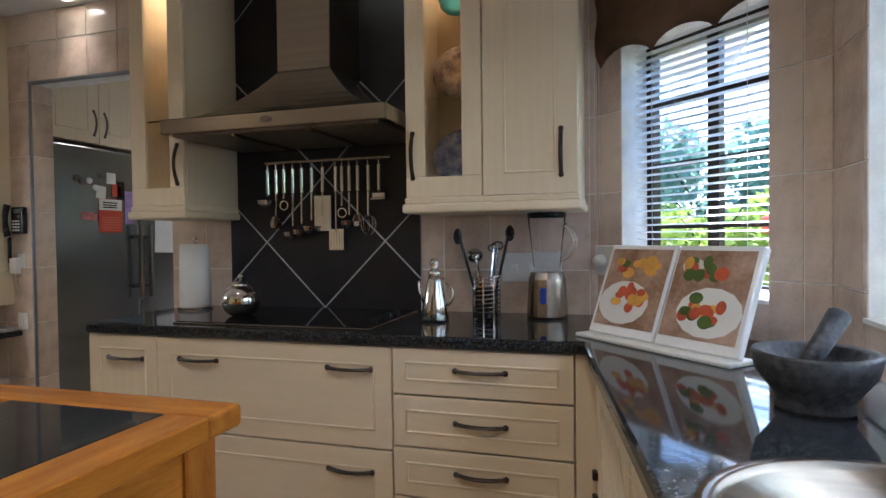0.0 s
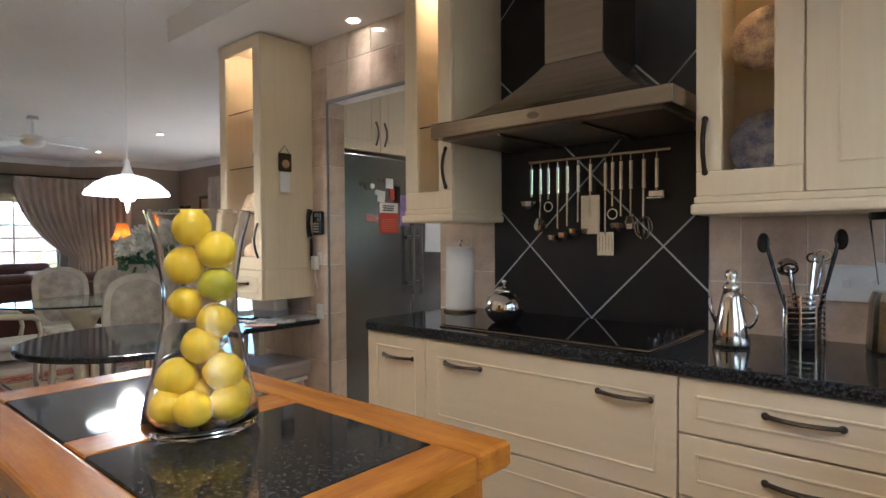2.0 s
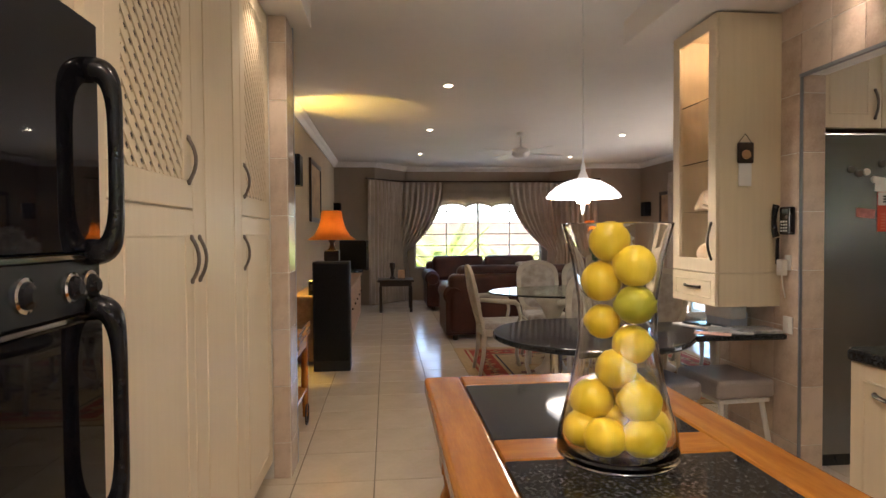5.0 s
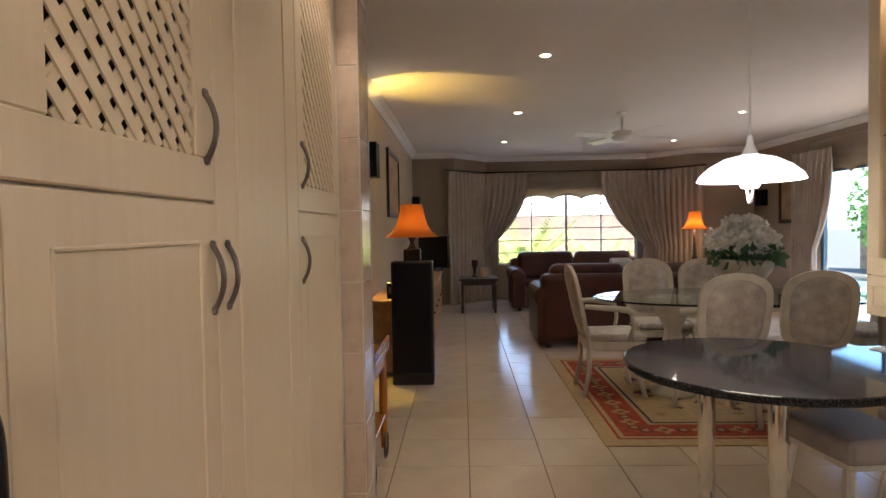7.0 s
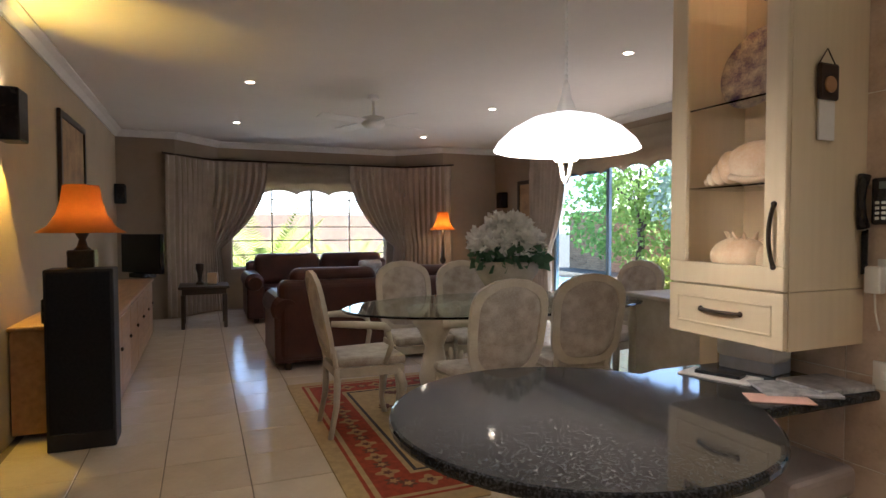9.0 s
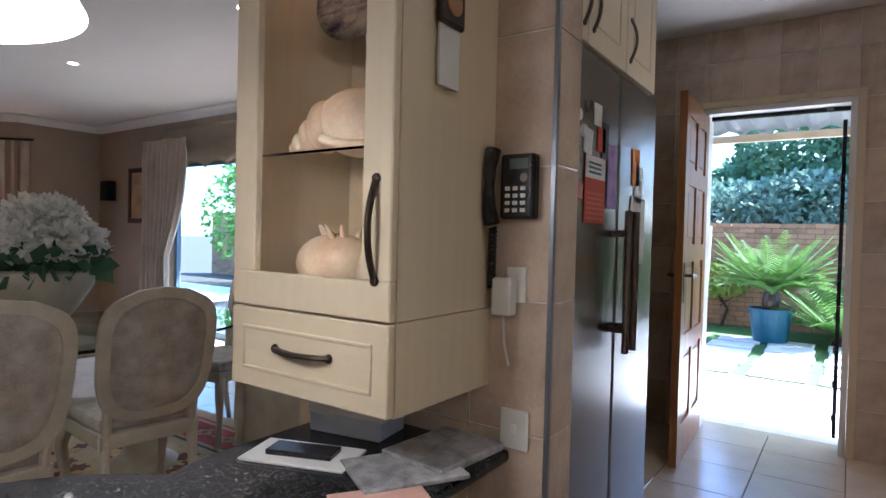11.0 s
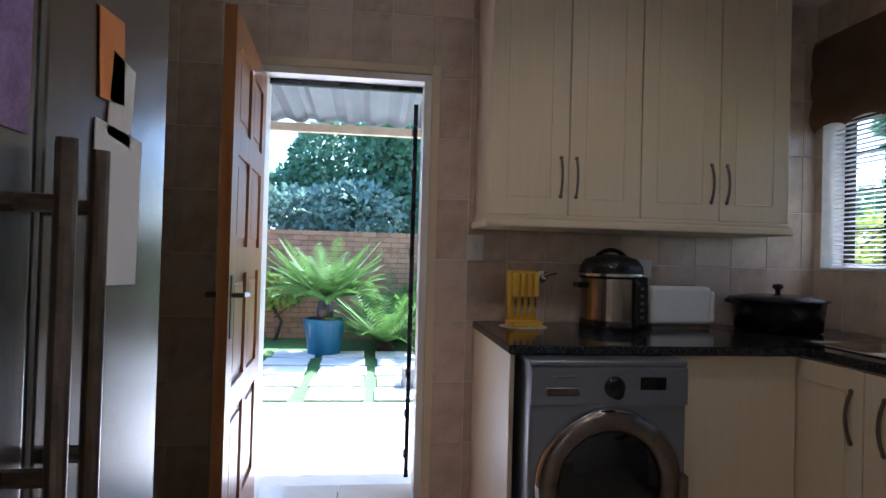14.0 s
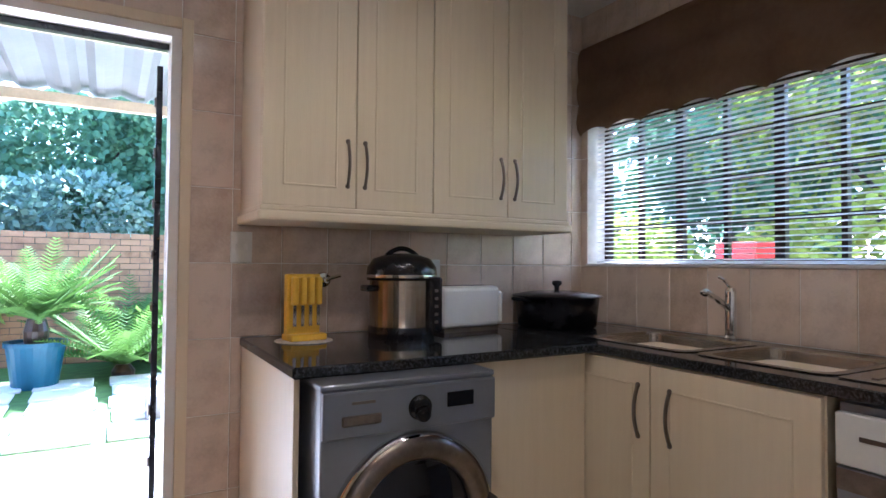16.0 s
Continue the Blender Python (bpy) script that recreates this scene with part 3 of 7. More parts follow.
for y0, y1 in ((IY0 + 0.045, IY0 + 0.07), (IY1 - 0.07, IY1 - 0.045)):
    part("apron", B(IX0 + 0.08, IX1 - 0.08, y0, y1, IZ - 0.20, IZ - 0.046), pine, u, placed=True)
for x0, x1 in ((IX0 + 0.045, IX0 + 0.07), (IX1 - 0.07, IX1 - 0.045)):
    bm = B(x0, x1, IY0 + 0.08, IY1 - 0.08, IZ - 0.20, IZ - 0.046)
    part("end_apron", bm, pine_y, u, placed=True)
for x in (IX0 + 0.075, IX1 - 0.075):
    for y in (IY0 + 0.075, IY1 - 0.075):
        bm = B(x - 0.04, x + 0.04, y - 0.04, y + 0.04, IZ - 0.22, IZ - 0.046, 0.004)
        lathe(bm, [(0.02, 0.0), (0.028, 0.02), (0.03, 0.10), (0.036, 0.3), (0.042, 0.5), (0.036, 0.58), (0.042, 0.62), (0.03, 0.65), (0.036, IZ - 0.22)], (x, y, 0), 20)
        part("leg", bm, pine_z, u, placed=True)
part("lower_shelf", B(IX0 + 0.06, IX1 - 0.06, IY0 + 0.06, IY1 - 0.06, 0.20, 0.225, 0.004), pine, u, placed=True)
part("cupboard_body", B(IX0 + 0.09, IX1 - 0.12, IY0 + 0.09, IY1 - 0.09, 0.226, IZ - 0.21), pine_z, u, placed=True)

# tall units opposite: fronts look towards +y
PY = -2.70


def tall(at_x, w, label):
    u = thing("tall_cabinet", (at_x, PY - 0.02, 0.10), 180, label, "cabinet", "tall pantry cupboards")
    part("body", carcass(w, 0.55, 2.325), cream, u)
    part("plinth", B(0, w, 0.05, 0.07, -0.10, 0.0), dark_wood, u)
    return u


def lattice_door(u, w, hx):
    d = fit_door(u, 0, 1.272, w, 1.05, (hx, 1.42), True, 0.135, glazed=True, metal=pewter, frame=0.085)
    bpy.data.objects.remove([c for c in d.children if c.name.startswith("pane")][0])
    # The cupboard's inner shade is put in as a dark sheet.
    part("backing", B(0.08, w - 0.08, -0.004, -0.002, 0.08, 0.97), dark_wood, d, "dark sheet standing for the shade behind the lattice")
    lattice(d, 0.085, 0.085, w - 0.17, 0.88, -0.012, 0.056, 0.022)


u = tall(-0.46, 0.57, "tall cream pantry cupboard with a lattice door")
lattice_door(u, 0.57, 0.53)
fit_door(u, 0, 0, 0.57, 1.268, (0.545, 1.115), True, 0.135, metal=pewter)
u = tall(-1.03, 0.62, "tall cream pantry cupboard with one plain door")
fit_door(u, 0, 0, 0.62, 2.322, (0.05, 1.115), True, 0.135, metal=pewter, frame=0.12)
u = tall(-1.65, 0.59, "tall cream pantry cupboard with a lattice door")
lattice_door(u, 0.59, 0.045)
fit_door(u, 0, 0, 0.59, 1.268, (0.03, 1.115), True, 0.135, metal=pewter)
u = tall(0.32, 0.78, "cream oven housing cupboard")
fit_door(u, 0, 1.80, 0.78, 0.52)
fit_door(u, 0, 0, 0.78, 0.26)
part("side_strip", B(0.70, 0.78, -0.02, 0.0, 0.262, 1.798, 0.002), cream, u)
part("side_strip", B(0.0, 0.08, -0.02, 0.0, 0.262, 1.798, 0.002), cream, u)
ov = thing("double_oven", (-0.03, PY, 0.372), 180, "black glass double oven with big loop handles", "oven")
part("upper_door", B(-0.31, 0.355, -0.022, 0.015, 0.885, 1.345, 0.004), black_glass, ov)
part("lower_door", B(-0.31, 0.355, -0.022, 0.015, 0.0, 0.755, 0.004), black_glass, ov)
part("control_panel", B(-0.31, 0.355, -0.018, 0.015, 0.768, 0.872, 0.003), black_plastic, ov)
for z in (0.758, 0.874):
    part("steel_strip", B(-0.31, 0.355, -0.026, 0.015, z, z + 0.008), chrome, ov)
for x in (0.31, 0.245, 0.10):
    part("knob", L([(0.024, 0), (0.022, 0.012), (0.012, 0.02)], steps=20, m=pose(x, -0.018, 0.82, 90)), black_plastic, ov, "round control knob with a chrome ring")
    part("knob_ring", L([(0.030, 0), (0.030, 0.004), (0.025, 0.006)], steps=24, m=pose(x, -0.018, 0.82, 90)), chrome, ov)
for z0, z1 in ((0.885, 1.245), (0.36, 0.775)):
    pts, radii = [], []
    for k in range(25):
        a = math.pi * k / 24
        end = abs(math.cos(a)) ** 0.45 * (1 if a < math.pi / 2 else -1)
        pts.append((0.318, -0.018 - 0.052 * math.sin(a) ** 0.55, (z0 + z1) / 2 - end * (z1 - z0) / 2))
        radii.append(0.014 + 0.012 * abs(math.cos(a)) ** 2)
    part("handle", U(pts, 0.016, 12, 1.0, radii), black_plastic, ov, "thick rounded black loop handle", smooth=True)

# round granite bar
BAR_Z = 0.75
outline = [(-2.0, -0.003), (-2.0, -0.50)]
outline += [(-2.21 + 0.525 * math.cos(a), -1.0 + 0.525 * math.sin(a)) for a in np.linspace(math.radians(56), math.radians(-240), 44)]
outline += [(-2.50, -0.44), (-2.50, -0.003)]
u = thing("breakfast_bar", (-2.21, -0.9, 0), 0, "round-ended black granite breakfast bar on chrome posts", "counter")
part("slab", P(outline, BAR_Z - 0.032, BAR_Z, 0.010), granite(), u, placed=True)
for x, y in ((-2.40, -1.13), (-2.10, -0.98)):
    part("post", L([(0.06, 0), (0.055, 0.008), (0.036, 0.012), (0.036, BAR_Z - 0.05), (0.06, BAR_Z - 0.045), (0.06, BAR_Z - 0.033)], (x, y, 0), 24), chrome, u, "chrome post", placed=True, smooth=False)

# fridge: front looks towards +x
FX = -2.06
u = thing("fridge_freezer", (-2.41, 0.78, 0), 90, "brushed steel side-by-side fridge covered in notes", "fridge")
part("body", B(-2.74, FX - 0.055, 0.205, 1.345, 0.05, 1.80, 0.006), black_plastic, u, placed=True)
part("freezer_door", B(FX - 0.05, FX, 0.205, 0.877, 0.07, 1.82, 0.012, 3), fridge_steel, u, placed=True)
part("fridge_door", B(FX - 0.05, FX, 0.885, 1.345, 0.07, 1.82, 0.012, 3), fridge_steel, u, placed=True)
for y in (0.838, 0.925):
    bm = U([(FX + 0.055, y, 0.84), (FX + 0.055, y, 1.335)], 0.013, 12)
    for z in (0.92, 1.255):
        tube(bm, [(FX - 0.002, y, z), (FX + 0.055, y, z)], 0.012, 10)
    part("handle", bm, pewter, u, "long steel bar handle", placed=True)
part("kick_plate", B(-2.6, FX - 0.03, 0.22, 1.33, 0.0, 0.06), black_plastic, u, placed=True)
u = thing("overhead_cabinet", (FX - 0.03, 0.205, 1.845), 90, "cream cupboard over the fridge", "cabinet", "scullery wall cupboards")
part("body", B(0, 1.14, 0.0, 0.6, 0, 0.75), cream, u)
for i in range(3):
    fit_door(u, i * 0.38, 0, 0.378, 0.748, ((0.34, 0.42, 0.80)[i], 0.13), True, 0.15, metal=pewter)

# scullery units
u = thing("wall_cabinet", (-1.13, 2.59, 1.40), 0, "long cream scullery wall cupboard with four doors", "cabinet", "scullery wall cupboards")
part("body", carcass(1.416, 0.345, 1.19), cream, u)
part("cornice_strip", box(B(-0.015, 1.43, -0.04, 0.34, -0.055, -0.02, 0.008, 2), -0.006, 1.42, -0.03, 0.34, -0.02, 0.0, 0.004), cream_h, u, "moulded cream light rail")
for x, w, hx in ((0.0, 0.354, 0.32), (0.356, 0.334, 0.39), (0.692, 0.376, 1.03), (1.07, 0.345, 1.105)):
    fit_door(u, x, 0.0, w, 1.185, (hx, 0.17), True, 0.17, metal=pewter)
SC = 0.89
u = thing("worktop", (0, 2.5, SC - 0.035), 0, "polished black granite scullery worktop", "worktop")
SINKS = ((0.17, 0.60, 1.84, 2.34), (0.17, 0.60, 1.36, 1.78))
bm = bmesh.new()
box(bm, -1.125, 0.05, 2.15, SY - 0.003, SC - 0.035, SC, 0.006)
box(bm, 0.0505, 0.17, 0.20, SY - 0.003, SC - 0.035, SC, 0.004)
box(bm, 0.60, SX - 0.003, 0.20, SY - 0.003, SC - 0.035, SC, 0.004)
box(bm, 0.1705, 0.5995, 2.34, SY - 0.003, SC - 0.035, SC, 0.004)
box(bm, 0.1705, 0.5995, 1.78, 1.84, SC - 0.035, SC, 0.002)
box(bm, 0.1705, 0.5995, 0.20, 1.36, SC - 0.035, SC, 0.002)
part("slab", bm, granite(), u, placed=True)
u = thing("double_sink", (0.4, 1.85, SC - 0.18), 0, "stainless steel double sink set into black granite", "sink")
for x0, x1, y0, y1 in SINKS:
    bm = bmesh.new()
    rings = []
    for inset, z in ((-0.018, 0.004), (0.012, 0.004), (0.016, -0.004), (0.03, -0.14), (0.07, -0.16)):
        n = 8
        ring = []
        for cx, cy, a0 in ((x1 - inset - 0.06, y1 - inset - 0.06, 0), (x0 + inset + 0.06, y1 - inset - 0.06, 90), (x0 + inset + 0.06, y0 + inset + 0.06, 180), (x1 - inset - 0.06, y0 + inset + 0.06, 270)):
            for i in range(n):
                a = math.radians(a0 + 90 * i / (n - 1))
                ring.append(bm.verts.new((cx + 0.06 * math.cos(a), cy + 0.06 * math.sin(a), SC + z)))
        rings.append(ring)
    for a, b in zip(rings, rings[1:]):
        for i in range(len(a)):
            j = (i + 1) % len(a)
            bm.faces.new((a[i], a[j], b[j], b[i]))
    bm.faces.new(rings[-1])
    part("bowl", bm, steel, u, placed=True)
bm = B(0.15, 0.62, 0.55, 1.33, SC + 0.001, SC + 0.005, 0.002)
for i in range(14):
    box(bm, 0.19, 0.58, 0.60 + i * 0.05, 0.615 + i * 0.05, SC + 0.005, SC + 0.008)
part("drainer", bm, steel, u, "ribbed steel drainer", placed=True)
u = thing("base_cabinet", (-1.105, 2.165, 0.0), 0, "cream scullery end panel and side cupboard", "cabinet", "scullery base units")
part("end_panel", B(-1.118, -1.10, 2.165, 2.93, 0, SC - 0.036, 0.002), cream, u, placed=True)
part("side_front", B(-0.47, 0.048, 2.20, 2.22, 0.02, SC - 0.036, 0.002), cream, u, placed=True)
u = thing("base_cabinet", (0.075, 2.20, 0.10), -90, "cream scullery cupboard under the sink", "cabinet", "scullery base units")
part("body", B(-0.10, 0.88, 0.001, 0.5, 0, SC - 0.14), cream, u)
fit_door(u, -0.095, 0, 0.405, SC - 0.142, (0.26, 0.58), True, 0.18, metal=pewter)
fit_door(u, 0.312, 0, 0.565, SC - 0.142, (0.395, 0.58), True, 0.18, metal=pewter)
u = thing("dishwasher", (0.07, 1.295, 0.02), -90, "silver dishwasher under the scullery worktop", "dishwasher")
part("body", B(0, 0.6, 0.02, 0.55, 0, 0.82), silver_plastic, u)
part("door", B(0.002, 0.598, -0.005, 0.02, 0.05, 0.66, 0.004), silver_plastic, u)
part("control_panel", B(0.002, 0.598, -0.012, 0.02, 0.665, 0.80, 0.004), white_plastic, u)
part("handle_recess", B(0.002, 0.598, -0.006, 0.02, 0.60, 0.655), pewter, u)
part("name_bar", B(0.06, 0.15, -0.0135, -0.010, 0.735, 0.747), pewter, u)


# ---- kitchen things ----
def utensil(kind, x, top, length):
    """One hanging tool, hook up, against the black splashback."""
    bm = bmesh.new()
    box(bm, -0.008, 0.008, -0.006, 0.004, -0.13, -0.012, 0.004)
    tube(bm, [(0, 0, -0.012), (0, 0, 0.01), (0, 0.008, 0.018)], 0.003, 6)
    tube(bm, [(0, 0, -0.13), (0, -0.002, -length + 0.07)], 0.005, 8)
    z = -length + 0.04
    if kind == "ladle":
        lathe(bm, [(0.012, -0.028), (0.03, -0.016), (0.036, 0.004), (0.033, 0.004), (0.026, -0.012), (0.0, -0.022)], (0, -0.02, z), 16, False)
    elif kind == "spatula":
        box(bm, -0.036, 0.036, -0.003, 0.0, z - 0.05, z + 0.045, 0.002)
        for i in range(-2, 3):
            box(bm, i * 0.013 - 0.002, i * 0.013 + 0.002, -0.005, -0.003, z - 0.03, z + 0.03)
    elif kind == "grater":
        box(bm, -0.042, 0.042, -0.004, 0.0, -length, -0.14, 0.002)
        for i in range(12):
            box(bm, -0.036, 0.036, -0.008, -0.004, -length + 0.01 + i * (length - 0.165) / 12, -length + 0.014 + i * (length - 0.165) / 12)
    elif kind == "whisk":
        for k in range(5):
            a = math.pi * k / 5
            pts = [(0.034 * math.sin(s) * math.cos(a), 0.034 * math.sin(s) * math.sin(a), z + 0.04 - 0.045 * (1 - math.cos(s))) for s in np.linspace(0, 2 * math.pi, 13)]
            tube(bm, pts, 0.0016, 5)
    elif kind == "ring":
        pts = [(0.02 * math.sin(s), 0, z + 0.02 * math.cos(s)) for s in np.linspace(0, 2 * math.pi, 15)]
        tube(bm, pts, 0.004, 6)
    elif kind == "press":
        box(bm, -0.03, 0.03, -0.01, 0.0, z + 0.0, z + 0.035, 0.004)
        box(bm, -0.03, 0.03, -0.03, -0.02, z + 0.0, z + 0.01, 0.003)
    else:
        lathe(bm, [(0.0, -0.03), (0.022, -0.02), (0.027, 0.0), (0.015, 0.03)], (0, -0.006, z), 14, False)
    o = part("utensil", bm, mat("utensil_steel", (0.62, 0.60, 0.57), 0.16, 1.0, 0.08, 12), None, smooth=False)
    o.location = (x, -0.042, top)
    return tagged(o, {"ladle": "steel ladle hanging from the rail", "spatula": "slotted steel spatula hanging from the rail", "grater": "flat steel grater hanging from the rail", "whisk": "wire whisk hanging from the rail", "ring": "ring-headed steel tool hanging from the rail", "press": "steel press hanging from the rail"}.get(kind, "steel serving spoon hanging from the rail"), "utensil", "hanging utensils")


rail = thing("utensil_rail", (-0.13, -0.02, 1.575), 0, "steel rail of kitchen tools on the black splashback", "rail")
part("bar", B(-0.441, 0.175, -0.052, -0.040, 1.566, 1.580, 0.003), steel, rail, placed=True)
for x in (-0.42, 0.155):
    part("bracket", B(x - 0.01, x + 0.01, -0.04, -0.006, 1.564, 1.582, 0.002), steel, rail, placed=True)
for kind, x, ln in (("ladle", -0.43, 0.20), ("spoon", -0.385, 0.30), ("ring", -0.345, 0.22), ("ladle", -0.30, 0.345), ("ladle", -0.255, 0.335), ("ladle", -0.205, 0.32), ("grater", -0.15, 0.30), ("spatula", -0.085, 0.375), ("ring", -0.055, 0.26), ("ladle", -0.02, 0.30), ("spoon", 0.02, 0.30), ("whisk", 0.07, 0.31), ("press", 0.12, 0.21)):
    utensil(kind, x, 1.560, ln)


def kettle():
    u = thing("kettle", (-0.345, -0.37, CT + 0.009), 0, "round polished steel kettle on the hob", "kettle")
    part("body", L([(0.03, 0), (0.045, 0.004), (0.064, 0.022), (0.074, 0.048), (0.075, 0.066), (0.068, 0.092), (0.052, 0.112), (0.036, 0.122)], steps=36), chrome, u, smooth=True)
    part("lid", L([(0.038, 0.121), (0.037, 0.126), (0.026, 0.136), (0.0, 0.141)], steps=28), chrome, u, smooth=True)
    part("lid_knob", L([(0.005, 0.140), (0.005, 0.146), (0.011, 0.151), (0.0125, 0.158), (0.008, 0.166), (0, 0.168)], steps=18), chrome, u, smooth=True)


kettle()
u = thing("paper_towel", (-0.735, -0.165, CT), 0, "white paper towel roll on a steel stand", "paper towel")
part("base", L([(0.075, 0), (0.075, 0.006), (0.07, 0.01)], steps=28), steel, u)
part("roll", L([(0.066, 0.012), (0.0675, 0.02), (0.066, 0.15), (0.063, 0.29), (0.056, 0.295), (0.02, 0.294)], steps=30), paper, u, smooth=True)
part("rod", L([(0.006, 0.01), (0.006, 0.31), (0.013, 0.315), (0.013, 0.325), (0.0, 0.33)], steps=12), chrome, u)
u = thing("coffee_pot", (0.45, -0.30, CT), 0, "conical polished steel coffee pot with a ball lid", "coffee pot")
part("body", L([(0.05, 0), (0.054, 0.01), (0.045, 0.07), (0.028, 0.15), (0.022, 0.175)], steps=26), chrome, u, smooth=True)
part("lid", L([(0.024, 0.176), (0.026, 0.18), (0.014, 0.195), (0.010, 0.20), (0.019, 0.215), (0.014, 0.232), (0.0, 0.237)], steps=20), chrome, u, smooth=True)
part("handle", U(arc((0.03, 0, 0.16), (0.048, 0, 0.06), (0.03, 0, 0), 8), 0.006, 8), chrome, u, smooth=True)
part("spout", U([(-0.04, 0, 0.06), (-0.06, 0, 0.11), (-0.062, 0, 0.15)], 0.007, 8), chrome, u, smooth=True)
u = thing("utensil_holder", (0.625, -0.205, CT), 0, "wire holder with kitchen tools", "utensil holder")
bm = bmesh.new()
for k in range(9):
    z = 0.01 + k * 0.016
    tube(bm, [(0.052 * math.cos(a), 0.052 * math.sin(a), z + 0.0018 * i) for i, a in enumerate(np.linspace(0, 2 * math.pi, 17))], 0.0025, 5)
for k in range(8):
    a = 2 * math.pi * k / 8
    tube(bm, [(0.052 * math.cos(a), 0.052 * math.sin(a), 0), (0.052 * math.cos(a), 0.052 * math.sin(a), 0.16)], 0.003, 5)
part("wire_cage", bm, chrome, u)
part("cup", L([(0.04, 0.003), (0.044, 0.01), (0.044, 0.12), (0.04, 0.12)], steps=20), black_plastic, u)
for k, (dx, dy, h, c) in enumerate(((-0.10, -0.02, 0.32, black_plastic), (-0.05, 0.03, 0.26, chrome), (0.02, 0.04, 0.27, chrome), (0.05, -0.02, 0.28, chrome), (0.085, 0.02, 0.33, black_plastic), (-0.03, -0.04, 0.24, chrome))):
    bm = U([(dx * 0.2, dy * 0.2, 0.02), (dx, dy, h)], 0.005, 8, radii=[0.005, 0.006])
    if k in (0, 4):
        ball(bm, (dx * 1.05, dy, h - 0.005), 0.013, 1.4, 0.7, 2.4, 10, 8)
    elif k == 1:
        ball(bm, (dx, dy, h - 0.02), 0.032, 1, 0.9, 0.9, 14, 10)
    else:
        tube(bm, [(dx + 0.02 * math.sin(s), dy, h + 0.014 * math.cos(s)) for s in np.linspace(0, 2 * math.pi, 13)], 0.004, 6)
    part("tool", bm, c, u)
u = thing("blender", (0.845, -0.125, CT), 0, "glass jug blender with a steel base", "blender")
part("base", L([(0.075, 0), (0.078, 0.01), (0.076, 0.05), (0.07, 0.15), (0.062, 0.175)], steps=26), steel, u)
part("button", B(-0.018, 0.006, -0.079, -0.070, 0.06, 0.12, 0.004), mat("blue_label", (0.03, 0.06, 0.30), 0.4), u, "blue control strip")
g = part("jug", L([(0.045, 0.176), (0.052, 0.19), (0.072, 0.38), (0.069, 0.38), (0.049, 0.195), (0.0, 0.19)], steps=26, closed=False), thin_glass, u, "clear ribbed glass jug", smooth=True)
g.visible_shadow = False
part("lid", L([(0.07, 0.381), (0.074, 0.385), (0.072, 0.405), (0.03, 0.41), (0.03, 0.425), (0, 0.426)], steps=24), black_plastic, u)
part("handle", U(arc((0.06, 0, 0.36), (0.055, 0, 0.22), (0.05, 0, 0), 8), 0.009, 8), glass, u)


def socket(at, rz, w, h, label, name="power_socket", toggles=2, plug=False):
    u = thing(name, at, rz, label, "socket" if name == "power_socket" else "switch")
    part("plate", B(-w / 2, w / 2, -0.009, -0.001, -h / 2, h / 2, 0.003, 2), white_plastic, u)
    for i in range(toggles):
        x = (i - (toggles - 1) / 2) * w / max(toggles, 1) * 0.8
        part("rocker", B(x - 0.008, x + 0.008, -0.013, -0.008, -0.012, 0.014, 0.002), white_paint, u)
    if plug:
        part("plug", L([(0.024, 0), (0.022, 0.02), (0.012, 0.035), (0.0, 0.036)], steps=18, m=pose(-0.015, -0.009, 0.0, 90)), white_plastic, u)
    return u


socket((0.77, -0.005, 1.10), 0, 0.24, 0.115, "wide white double wall socket behind the tools", toggles=3)
dx, dy, dz = diagonal(0.05, -0.005, 1.13)
socket((dx, dy, dz), -45, 0.105, 0.115, "white wall socket with a plug", toggles=1, plug=True)

# cookbook on its stand
u = thing("cookbook", (1.20, -0.675, CT), -46, "open cookbook with food photographs on a stand", "book")
tilt = pose(0, 0, 0, -22)
for x0, x1 in ((-0.26, -0.003), (0.003, 0.26)):
    bm = B(x0, x1, -0.012, 0.012, 0.012, 0.30, 0.004)
    bm.transform(tilt)
    part("page_block", bm, paper, u)
page_photo = mat("food_photo_dark", (0.52, 0.36, 0.26), 0.35, 0, second=(0.20, 0.10, 0.05), scale=9)
food_red, food_yellow, food_green, plate_white = mat("food_red", (0.50, 0.09, 0.03), 0.4, 0, 0.3, 14), mat("food_yellow", (0.68, 0.36, 0.05), 0.4, 0, 0.25, 12), mat("food_green", (0.08, 0.13, 0.02), 0.4, 0, 0.3, 14), mat("plate_white", (0.74, 0.72, 0.68), 0.3, 0, 0.05, 6)
random.seed(4)
